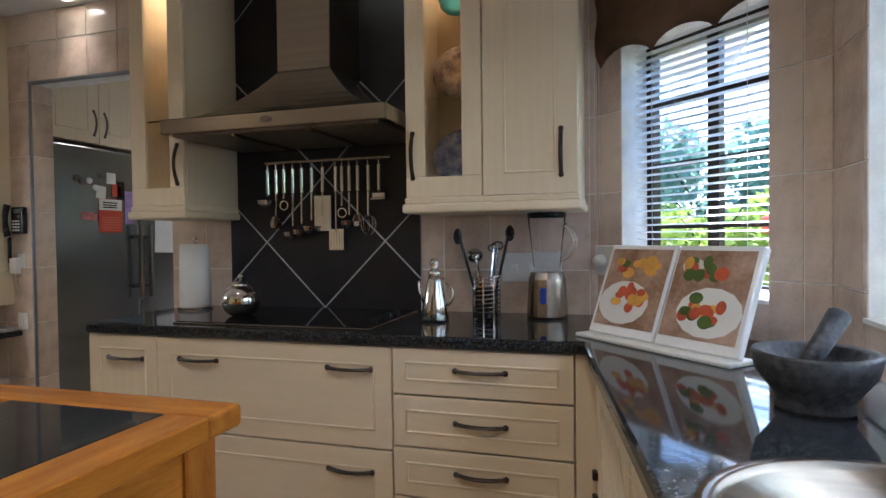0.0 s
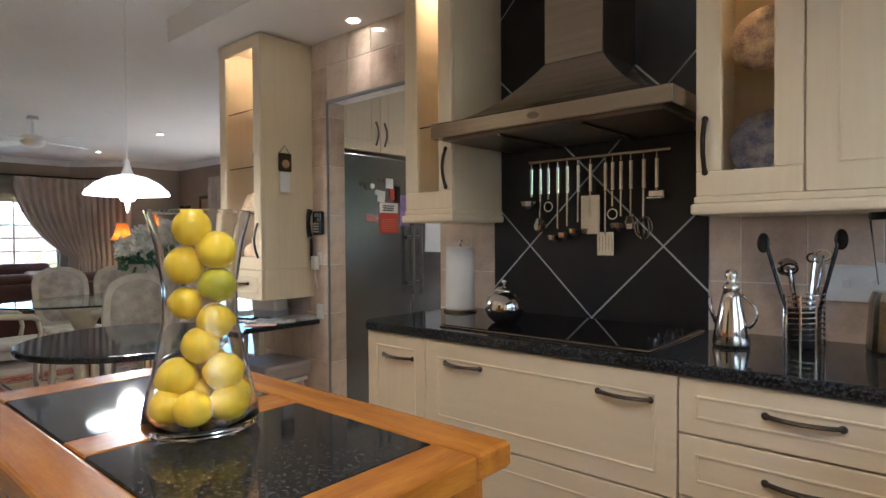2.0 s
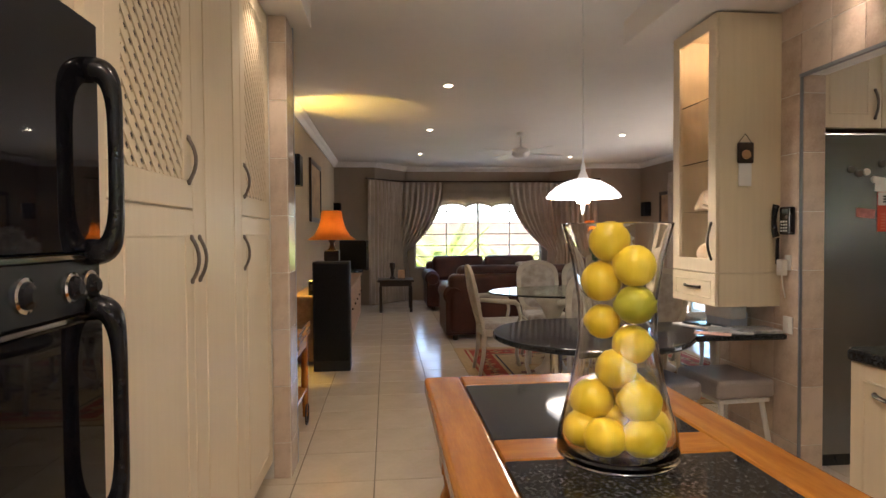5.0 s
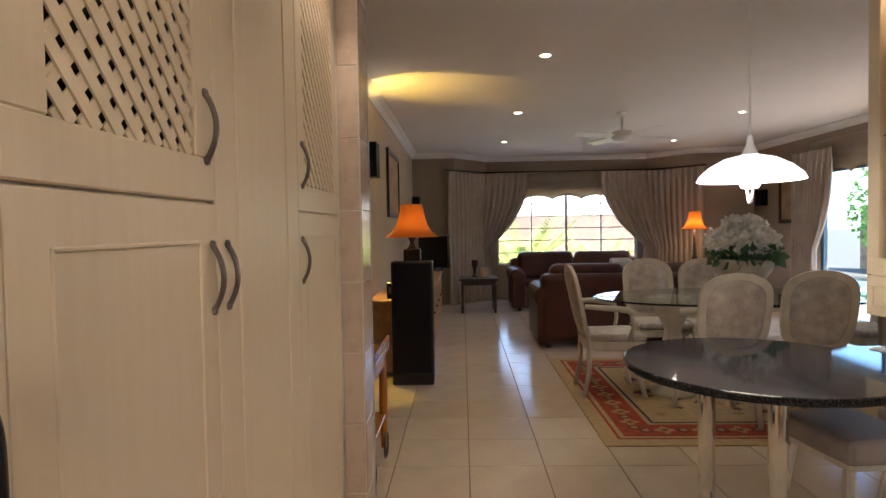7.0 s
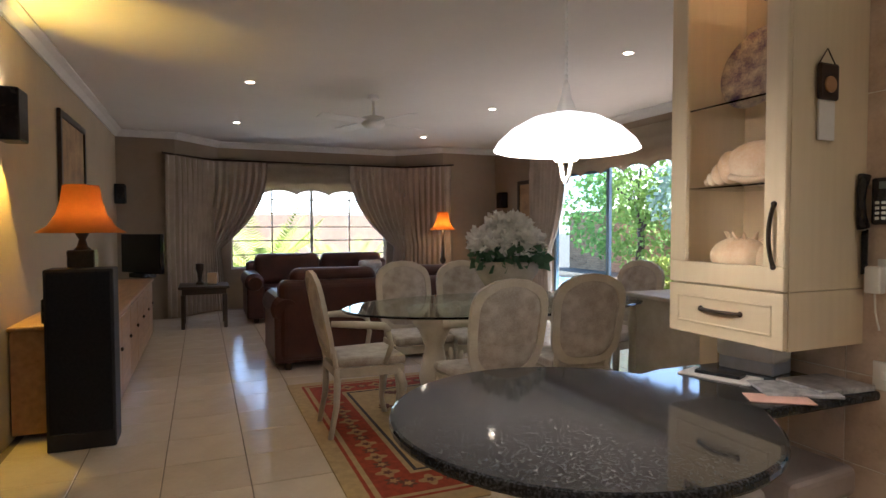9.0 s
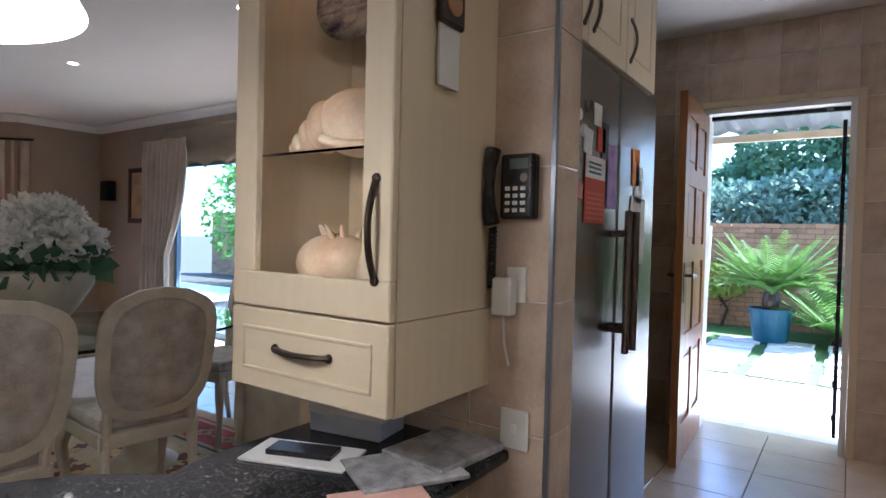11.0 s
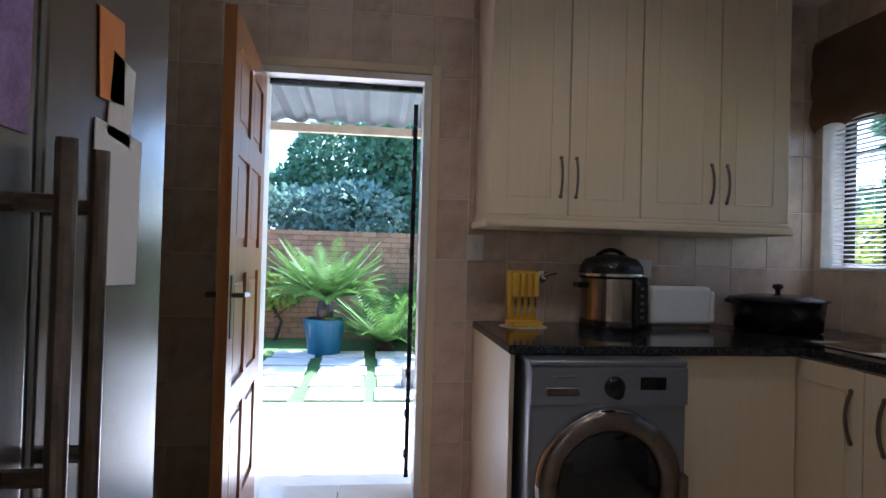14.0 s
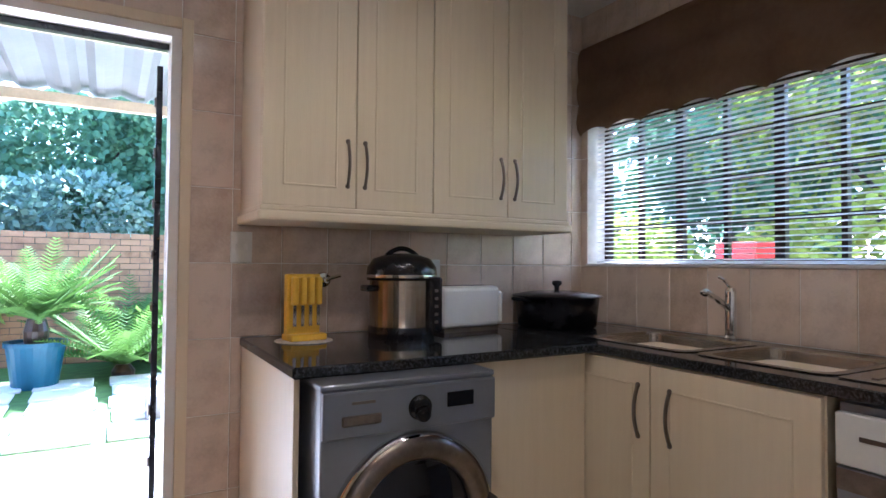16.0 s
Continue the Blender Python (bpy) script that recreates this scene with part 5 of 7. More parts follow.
# ---- dining and living room ----
def side_chair():
    """A French-style chair, front towards -y, on the floor at its middle."""
    u = thing("dining_chair", (0, 0, 0), 0, "antique cream dining chair with a brocade back", "chair", "chairs round the dining table")
    part("seat_frame", P([(-0.22, -0.22), (0.22, -0.22), (0.19, 0.20), (-0.19, 0.20)], 0.37, 0.43, 0.006), chair_paint, u)
    part("seat", P([(-0.225, -0.23), (0.225, -0.23), (0.19, 0.18), (-0.19, 0.18)], 0.43, 0.49, 0.022), fabric, u, "padded brocade seat")
    for sx in (-1, 1):
        part("front_leg", U([(sx * 0.19, -0.19, 0.40), (sx * 0.215, -0.215, 0.30), (sx * 0.195, -0.195, 0.12), (sx * 0.215, -0.225, 0.0)], 0.02, 10, radii=[0.03, 0.026, 0.016, 0.02]), chair_paint, u, smooth=True)
        part("back_leg", U([(sx * 0.17, 0.18, 0.42), (sx * 0.175, 0.19, 0.2), (sx * 0.18, 0.23, 0.0)], 0.02, 10, radii=[0.024, 0.018, 0.016]), chair_paint, u, smooth=True)
    lean = 0.20

    def shape(grow):
        pts = []
        for k in range(36):
            a = 2 * math.pi * k / 36
            c, s = math.cos(a), math.sin(a)
            pts.append((0.20 * grow * math.copysign(abs(c) ** 0.55, c) * (1 + 0.08 * s), 0.235 * grow ** 0.8 * math.copysign(abs(s) ** 0.6, s) + (0.025 * math.exp(-(c / 0.25) ** 2) if s > 0 else 0)))
        return pts

    def back_at(x, z, y):
        return (x, 0.20 + (z + 0.25) * lean + y, 0.725 + z)

    bm = bmesh.new()
    outer, inner = shape(1.12), shape(0.90)
    rings = [[bm.verts.new(back_at(x, z, y)) for x, z in ring] for ring, y in ((outer, -0.012), (outer, 0.016), (inner, 0.020), (inner, -0.016))]
    for a, b in zip(rings, rings[1:] + rings[:1]):
        for i in range(36):
            bm.faces.new((a[i], a[(i + 1) % 36], b[(i + 1) % 36], b[i]))
    part("back_frame", bm, chair_paint, u, "carved cream back frame", smooth=False)
    bm = bmesh.new()
    for y, sgn in ((-0.018, -1), (0.020, 1)):
        mid = bm.verts.new(back_at(0, 0, y + sgn * 0.018))
        half = [bm.verts.new(back_at(x * 0.6, z * 0.6, y + sgn * 0.014)) for x, z in inner]
        rim = [bm.verts.new(back_at(x, z, y * 0.3)) for x, z in inner]
        for i in range(36):
            j = (i + 1) % 36
            bm.faces.new((mid, half[i], half[j]))
            bm.faces.new((half[i], rim[i], rim[j], half[j]))
    part("backrest", bm, fabric, u, "worn silvery brocade upholstery", smooth=True)
    for sx in (-1, 1):
        part("back_post", U([(sx * 0.165, 0.185, 0.42), (sx * 0.17, 0.205, 0.54)], 0.018, 8), chair_paint, u)
    return u


ch = side_chair()
ch.matrix_world = pose(-3.77, -0.50, 0, 0, 0, -90)
for x, y, rz in ((-3.88, 0.12, -98), (-4.95, -0.50, 90), (-4.82, -0.06, 86), (-4.5, 0.98, 8)):
    copy_thing(ch, pose(x, y, 0, 0, 0, rz))
ar = copy_thing(ch, pose(-4.45, -1.05, 0, 0, 0, 180))
tagged(ar, "antique cream dining armchair with open arms")
for sx in (-1, 1):
    part("arm", U([(sx * 0.19, 0.22, 0.70), (sx * 0.245, 0.08, 0.695), (sx * 0.255, -0.08, 0.68), (sx * 0.24, -0.12, 0.65)], 0.018, 10, radii=[0.018, 0.022, 0.024, 0.018]), chair_paint, ar, smooth=True)
    part("arm_post", U([(sx * 0.24, -0.11, 0.66), (sx * 0.25, -0.13, 0.56), (sx * 0.215, -0.10, 0.44)], 0.016, 10), chair_paint, ar, smooth=True)

u = thing("dining_table", (-4.36, -0.08, 0), 0, "oval glass dining table on carved cream pedestals", "table")
bm = bmesh.new()
lathe(bm, [(0.985, 0.745), (1.0, 0.749), (1.0, 0.756), (0.985, 0.76)], (0, 0, 0), 56, True, pose(0, 0, 0) @ Matrix.Diagonal((0.60, 1.10, 1, 1)))
g = part("glass_top", bm, mat("table_glass", (0.75, 0.9, 0.86), 0.0, 0, 0.0, 1, trans=1.0), u, "thick bevelled glass top")
g.visible_shadow = False
for y in (-0.5, 0.5):
    part("pedestal", L([(0.16, 0), (0.17, 0.03), (0.11, 0.07), (0.07, 0.16), (0.10, 0.30), (0.075, 0.42), (0.06, 0.5), (0.10, 0.60), (0.16, 0.68), (0.18, 0.72), (0.17, 0.744)], (0, y, 0), 24), chair_paint, u, "carved cream pedestal", smooth=True)
for sx in (-1, 1):
    part("apron_curl", U([(sx * 0.16, -0.5, 0.66), (sx * 0.30, -0.25, 0.70), (sx * 0.30, 0.25, 0.70), (sx * 0.16, 0.5, 0.66)], 0.03, 10), chair_paint, u, smooth=True)


def leaves(name, centres, count, size, material, parent, spread=1.0, seed=1, squash=1.0, droop=0.0, label=""):
    """Many small leaves through ellipsoid lobes (x, y, z, rx, ry, rz), thickest near their skins."""
    rnd = np.random.default_rng(seed)
    weights = np.array([c[3] * c[4] for c in centres])
    pick = rnd.choice(len(centres), count, p=weights / weights.sum())
    cs = np.array(centres)[pick]
    d = rnd.normal(size=(count, 3))
    d /= np.linalg.norm(d, axis=1)[:, None]
    r = 1 - 0.45 * rnd.random(count) ** 2
    p = cs[:, :3] + d * cs[:, 3:] * r[:, None]
    a = d + rnd.normal(size=(count, 3)) * 0.7
    a[:, 2] -= droop
    a /= np.linalg.norm(a, axis=1)[:, None]
    b = np.cross(a, rnd.normal(size=(count, 3)))
    b /= np.linalg.norm(b, axis=1)[:, None]
    s = size * (0.6 + 0.8 * rnd.random(count))[:, None]
    v = np.stack([p - b * s * 0.02, p + a * s * 0.5 - b * s * 0.3 * squash, p + a * s, p + a * s * 0.5 + b * s * 0.3 * squash], 1).reshape(-1, 3)
    me = bpy.data.meshes.new(name)
    me.from_pydata(v.tolist(), [], (np.arange(count * 4).reshape(-1, 4)).tolist())
    me.materials.append(material)
    o = new(name, me)
    if parent:
        me.transform(top_of(parent).matrix_basis.inverted())
        o.parent = parent
    if label:
        tagged(o, label)
    return o


u = thing("flower_urn", (-4.30, -0.08, 0.76), 0, "cream urn of white hydrangeas on the glass table", "flowers")
part("urn", L([(0.10, 0), (0.11, 0.012), (0.09, 0.04), (0.15, 0.12), (0.205, 0.21), (0.215, 0.27), (0.20, 0.285), (0.19, 0.27), (0.1, 0.2)], steps=32), chair_paint, u, smooth=True)
random.seed(9)
lobes = []
for k in range(15):
    a = 2 * math.pi * k / 9
    rr = 0.17 if k < 9 else 0.08
    lobes.append((rr * math.cos(a), rr * math.sin(a), 0.40 + (0.0 if k < 9 else 0.10) + 0.03 * random.random(), 0.075, 0.075, 0.065))
for k, lb in enumerate(lobes):
    wl = [(lb[0] - 4.30, lb[1] - 0.08, lb[2] + 0.76, *lb[3:])]
    leaves("bloom", wl, 300, 0.042, petal, u, 1, 30 + k, 1.3, label="white hydrangea bloom")
leaves("foliage", [(-4.30, -0.08, 1.07, 0.23, 0.23, 0.07)], 320, 0.075, leaf_dark, u, 1, 77, 1.2, label="dark green leaves")

# rug
u = thing("rug", (-4.43, -0.1, 0), 0, "patterned red and cream oriental rug under the table", "rug")
rug_cream, rug_red, rug_blue = mat("rug_cream", (0.42, 0.31, 0.15), 0.95, 0, 0.15, 25, 0.3, 250), mat("rug_red", (0.30, 0.05, 0.022), 0.95, 0, 0.25, 25, 0.3, 250), mat("rug_navy", (0.05, 0.045, 0.05), 0.95, 0, 0.25, 25, 0.3, 250)
RX0, RX1, RY0, RY1 = -5.60, -3.27, -1.36, 1.15
part("base_weave", B(RX0, RX1, RY0, RY1, 0.0005, 0.010, 0.003), rug_cream, u, placed=True)
z = 0.0105


def border(i0, i1, mm, zz, name):
    bm = bmesh.new()
    for x0, x1, y0, y1 in ((RX0 + i0, RX1 - i0, RY0 + i0, RY0 + i1), (RX0 + i0, RX1 - i0, RY1 - i1, RY1 - i0), (RX0 + i0, RX0 + i1, RY0 + i1, RY1 - i1), (RX1 - i1, RX1 - i0, RY0 + i1, RY1 - i1)):
        box(bm, x0, x1, y0, y1, 0.009, zz)
    part(name, bm, mm, u, placed=True)


border(0.10, 0.12, rug_red, 0.0108, "narrow_border")
border(0.15, 0.36, rug_red, 0.0110, "wide_border")
border(0.39, 0.41, rug_blue, 0.0108, "narrow_border")
bm = bmesh.new()
bm2 = bmesh.new()
random.seed(12)


def medallion(b, x, y, r, petals, zz):
    pts = [(x + r * (1 + 0.28 * math.cos(petals * t)) * math.cos(t), y + r * (1 + 0.28 * math.cos(petals * t)) * math.sin(t)) for t in np.linspace(0, 2 * math.pi, 33)[:-1]]
    prism(b, pts, 0.009, zz)


n = 17
for k in range(n):
    s = (k + 0.5) / n
    for x, y in ((RX0 + 0.255 + (RX1 - RX0 - 0.51) * s, RY0 + 0.255), (RX0 + 0.255, RY0 + 0.255 + (RY1 - RY0 - 0.51) * s), (RX1 - 0.255, RY0 + 0.255 + (RY1 - RY0 - 0.51) * s), (RX0 + 0.255 + (RX1 - RX0 - 0.51) * s, RY1 - 0.255)):
        medallion(bm if k % 2 else bm2, x, y, 0.052 if k % 2 else 0.04, 4 if k % 2 else 6, 0.0116)
        medallion(bm2 if k % 2 else bm, x, y, 0.02, 5, 0.0121)
for k in range(110):
    x, y = random.uniform(RX0 + 0.5, RX1 - 0.5), random.uniform(RY0 + 0.5, RY1 - 0.5)
    medallion(bm2 if k % 3 else bm, x, y, random.uniform(0.02, 0.05), random.choice((4, 5, 6)), 0.0112 + 0.00001 * k)
part("cream_motif", bm, mat("rug_motif", (0.38, 0.24, 0.10), 0.95, 0, 0.2, 25), u, placed=True)
part("navy_motif", bm2, mat("rug_motif_dark", (0.14, 0.055, 0.035), 0.95, 0, 0.3, 25), u, placed=True)


def sofa(at, rz, w, label):
    """A leather sofa, front towards -y."""
    u = thing("sofa", at, rz, label, "sofa", "leather sofas")
    part("base", B(-w / 2 + 0.10, w / 2 - 0.10, -0.42, 0.40, 0.06, 0.34, 0.03, 3), leather, u)
    bm = B(-w / 2 + 0.06, w / 2 - 0.06, 0.22, 0.46, 0.08, 0.80, 0.07, 4)
    part("back", bm, leather, u, smooth=False)
    for sx in (-1, 1):
        bm = B(sx * (w / 2 - 0.13) - 0.11, sx * (w / 2 - 0.13) + 0.11, -0.44, 0.43, 0.06, 0.50, 0.03, 3)
        tube(bm, [(sx * (w / 2 - 0.12), -0.47, 0.53), (sx * (w / 2 - 0.12), -0.40, 0.54), (sx * (w / 2 - 0.12), 0.40, 0.55), (sx * (w / 2 - 0.12), 0.45, 0.54)], 0.12, 18, radii=[0.09, 0.125, 0.13, 0.10])
        part("arm", bm, leather, u, "rolled leather arm", smooth=False)
    half = (w - 0.48) / 2
    for sx in (-1, 1):
        part("seat_cushion", B(sx * half / 2 - half / 2 + 0.004, sx * half / 2 + half / 2 - 0.004, -0.44, 0.24, 0.33, 0.47, 0.045, 4), leather, u)
        part("back_cushion", B(sx * (half / 2 + 0.04) - half / 2 - 0.03, sx * (half / 2 + 0.04) + half / 2 + 0.03, 0.13, 0.36, 0.46, 0.90, 0.09, 5), leather, u)
        for y in (-0.38, 0.38):
            part("foot", L([(0.03, 0), (0.035, 0.03), (0.03, 0.06)], (sx * (w / 2 - 0.14), y, 0), 12), dark_wood, u)
    return u


sofa((-6.55, -0.42, 0), 90 + 180, 1.98, "brown leather sofa with its back to the dining table")
sofa((-9.35, -0.35, 0), 90, 2.2, "brown leather sofa under the bay window")
o = part("cushion", B(-0.18, 0.18, -0.06, 0.06, 0, 0.30, 0.05, 4), fabric, None)
o.matrix_world = pose(-9.42, 0.35, 0.50, 18, 0, 96)
tagged(o, "pale brocade cushion on the far sofa", "cushion")


def side_table(at, label):
    u = thing("side_table", at, 0, label, "table")
    part("top", B(-0.30, 0.30, -0.30, 0.30, 0.50, 0.535, 0.006), dark_wood, u)
    part("apron", B(-0.26, 0.26, -0.26, 0.26, 0.43, 0.50), dark_wood, u)
    for sx in (-1, 1):
        for sy in (-1, 1):
            part("leg", B(sx * 0.25 - 0.022, sx * 0.25 + 0.022, sy * 0.25 - 0.022, sy * 0.25 + 0.022, 0, 0.43, 0.003), dark_wood, u)
    return u


side_table((-9.05, -1.95, 0), "dark wooden side table with a photo frame")
side_table((-9.38, 1.55, 0), "dark wooden side table carrying a lamp")
u = thing("photo_frame", (-8.95, -1.85, 0.535), 80, "small silver photo frame on the side table", "photo frame")
part("frame", B(-0.06, 0.06, -0.01, 0.01, 0, 0.16, 0.003), chrome, u)
u = thing("candle_holder", (-9.1, -2.0, 0.535), 0, "dark turned candle holder on the side table", "candle holder")
part("stem", L([(0.05, 0), (0.05, 0.02), (0.02, 0.05), (0.03, 0.14), (0.05, 0.2), (0.05, 0.27), (0.0, 0.28)], steps=18), dark_wood, u)


def table_lamp(at, height, wide, label, power):
    u = thing("table_lamp", at, 0, label, "lamp", "amber table lamps")
    part("foot", B(-0.07, 0.07, -0.07, 0.07, 0, 0.10, 0.006), bronze, u)
    part("stem", L([(0.05, 0.10), (0.03, 0.12), (0.018, 0.16), (0.05, 0.22), (0.03, 0.28), (0.012, height)], steps=20), bronze, u, smooth=True)
    n = 8
    prof2 = [(wide, 0.0), (wide * 0.74, 0.04), (wide * 0.56, 0.11), (wide * 0.46, 0.19), (wide * 0.40, 0.28)]
    part("shade", L([(r, z + height - 0.02) for r, z in prof2], steps=n * 4, closed=False), amber, u, "glowing amber bell shade", smooth=True)
    lamp("table_lamp_bulb", "POINT", Matrix.Translation(Vector(at) + Vector((0, 0, height + 0.03))), power, (1.0, 0.55, 0.18), 0.05)
    return u


table_lamp((-4.84, -2.62, 1.04), 0.22, 0.235, "amber glass lamp standing on the tall speaker", 1.4)
table_lamp((-9.38, 1.55, 0.535), 0.72, 0.21, "amber shaded lamp on the corner table", 1.4)
u = thing("floor_speaker", (-4.79, -2.62, 0), 0, "tall black floor speaker", "speaker")
part("cabinet", B(-4.90, -4.68, -2.79, -2.445, 0, 1.035, 0.006), mat("black_ash", (0.016, 0.015, 0.016), 0.55, 0, 0.3, 8), u, placed=True)
part("grille", B(-4.679, -4.672, -2.775, -2.46, 0.10, 1.02, 0.003), mat("speaker_cloth", (0.010, 0.010, 0.012), 0.95, 0, 0.3, 60, 0.4, 300), u, placed=True)
u = thing("tv_cabinet", (-6.4, -2.75, 0), 0, "long golden oak cabinet along the wall", "cabinet")
part("body", B(-8.3, -4.95, -3.02, -2.52, 0.04, 0.66, 0.004), oak, u, placed=True)
part("top", B(-8.33, -4.92, -3.025, -2.49, 0.661, 0.69, 0.006), oak, u, placed=True)
for k in range(6):
    x0 = -8.28 + k * 0.552
    d = part("door", B(x0, x0 + 0.545, -2.519, -2.503, 0.08, 0.64, 0.003), oak, u, placed=True)
    part("knob", L([(0.012, 0), (0.016, 0.012), (0, 0.02)], steps=12, m=pose(x0 + 0.06, -2.503, 0.42, -90)), dark_wood, u, placed=True)
u = thing("television", (-8.55, -2.62, 0), 35, "black television on the oak cabinet", "television")
part("screen", B(-0.40, 0.40, -0.03, 0.03, 0.74, 1.20, 0.008), black_glass, u)
part("stand", B(-0.15, 0.15, -0.08, 0.08, 0.69, 0.74, 0.004), black_plastic, u)
u = thing("clock_radio", (-5.03, -2.80, 0.69), 90, "small black desk radio on the oak cabinet", "radio")
part("body", B(-0.07, 0.07, -0.04, 0.04, 0, 0.15, 0.008), black_plastic, u)
part("dial", B(-0.05, 0.05, -0.043, -0.039, 0.05, 0.11), pewter, u)


def framed_picture(at, rz, w, h, label):
    u = thing("picture", at, rz, label, "picture", "framed pictures")
    bm = bmesh.new()
    for x0, x1, z0, z1 in ((-w / 2, w / 2, 0, 0.06), (-w / 2, w / 2, h - 0.06, h), (-w / 2, -w / 2 + 0.06, 0.06, h - 0.06), (w / 2 - 0.06, w / 2, 0.06, h - 0.06)):
        box(bm, x0, x1, -0.03, 0.0, z0, z1, 0.005)
    part("frame", bm, dark_wood, u)
    part("canvas", B(-w / 2 + 0.05, w / 2 - 0.05, -0.015, -0.005, 0.05, h - 0.05), mat("painting", (0.55, 0.36, 0.18), 0.6, 0, second=(0.25, 0.16, 0.10), scale=5), u, "muted warm painting")


framed_picture((-6.9, -3.025, 1.45), 180, 1.1, 0.78, "dark framed warm painting on the cream wall")
framed_picture((-8.75, 2.715, 1.30), 0, 0.55, 0.70, "dark framed painting beside the patio door")
u = thing("mirror_edge", (-4.655, -3.55, 1.05), 90, "narrow white framed mirror on the passage wall", "mirror")
part("frame", B(-0.04, 0.40, -0.02, 0.0, 0, 1.05, 0.004), white_paint, u)
part("glass", B(0.0, 0.36, -0.024, -0.018, 0.04, 1.01), chrome, u)


def wall_speaker(at, rz, label, name="wall_speaker"):
    u = thing(name, at, rz, label, "speaker", "wall speakers")
    part("cabinet", B(-0.09, 0.09, -0.13, -0.01, -0.13, 0.13, 0.012, 2), black_plastic, u)
    part("grille", B(-0.08, 0.08, -0.136, -0.129, -0.12, 0.12, 0.003), MATS["speaker_cloth"], u)
    part("bracket", B(-0.02, 0.02, -0.012, 0.0, -0.03, 0.03), pewter, u)


wall_speaker((-9.45, 2.715, 1.72), 0, "black speaker on the taupe wall")
wall_speaker((-9.6, -3.025, 1.72), 180, "black speaker in the far corner")
u = thing("wall_sconce", (-4.92, -3.03, 1.915), 180, "black up and down wall light throwing yellow light", "light")
part("housing", B(-0.10, 0.10, -0.12, 0.0, -0.15, 0.15, 0.01, 2), black_plastic, u)
part("lamp_glass", B(-0.05, 0.05, -0.09, -0.03, 0.150, 0.153), lamp_glow, u)
YEL = (1.0, 0.64, 0.08)
lamp("sconce_up", "SPOT", look((-4.92, -2.93, 2.09), (-5.12, -2.62, 2.6)), 7, YEL, 0.03, cone=84, blend=0.35)
lamp("sconce_down", "SPOT", look((-4.92, -2.95, 1.74), (-4.92, -3.0, 0.7)), 14, YEL, 0.03, cone=60, blend=0.3)

# trolley
u = thing("tea_trolley", (-2.90, -2.88, 0), 0, "orange wooden tea trolley with spoked wheels", "trolley")
part("tray", B(-3.17, -2.62, -3.12, -2.62, 0.62, 0.65, 0.004), pine, u, placed=True)
for y in (-3.12, -2.635):
    part("tray_rim", B(-3.17, -2.62, y, y + 0.015, 0.65, 0.70, 0.003), pine, u, placed=True)
part("lower_shelf", B(-3.15, -2.64, -3.10, -2.64, 0.24, 0.26, 0.003), pine, u, placed=True)
for x in (-3.13, -2.66):
    for y in (-3.08, -2.655):
        part("leg", U([(x, y, 0.06), (x, y, 0.3), (x, y, 0.62)], 0.02, 10, radii=[0.016, 0.024, 0.02]), pine_z, u, placed=True)
        bm = bmesh.new()
        tube(bm, [(x + 0.07 * math.cos(t), y + 0.012, 0.076 + 0.07 * math.sin(t)) for t in np.linspace(0, 2 * math.pi, 21)], 0.006, 6)
        for k in range(6):
            t = k * math.pi / 3
            tube(bm, [(x, y + 0.012, 0.076), (x + 0.07 * math.cos(t), y + 0.012, 0.076 + 0.07 * math.sin(t))], 0.003, 5)
        part("wheel", bm, bronze, u, "small spoked wheel", placed=True)
part("apron", B(-3.12, -2.67, -2.655, -2.64, 0.54, 0.62, 0.003), pine, u, placed=True)

# ceiling fan
u = thing("ceiling_fan", (-6.6, -0.35, CEIL), 0, "white ceiling fan at rest", "fan")
part("rod", L([(0.05, -0.001), (0.06, -0.04), (0.015, -0.06), (0.015, -0.2)], steps=16), white_paint, u)
part("motor", L([(0.03, -0.2), (0.11, -0.22), (0.12, -0.29), (0.08, -0.33), (0.0, -0.335)], steps=24), white_paint, u, smooth=True)
for k in range(4):
    bm = B(0.12, 0.62, -0.065, 0.065, -0.004, 0.004, 0.002)
    bm.transform(pose(0, 0, -0.27, 0, 0, 20 + 90 * k) @ pose(0, 0, 0, 12))
    part("blade", bm, white_paint, u)

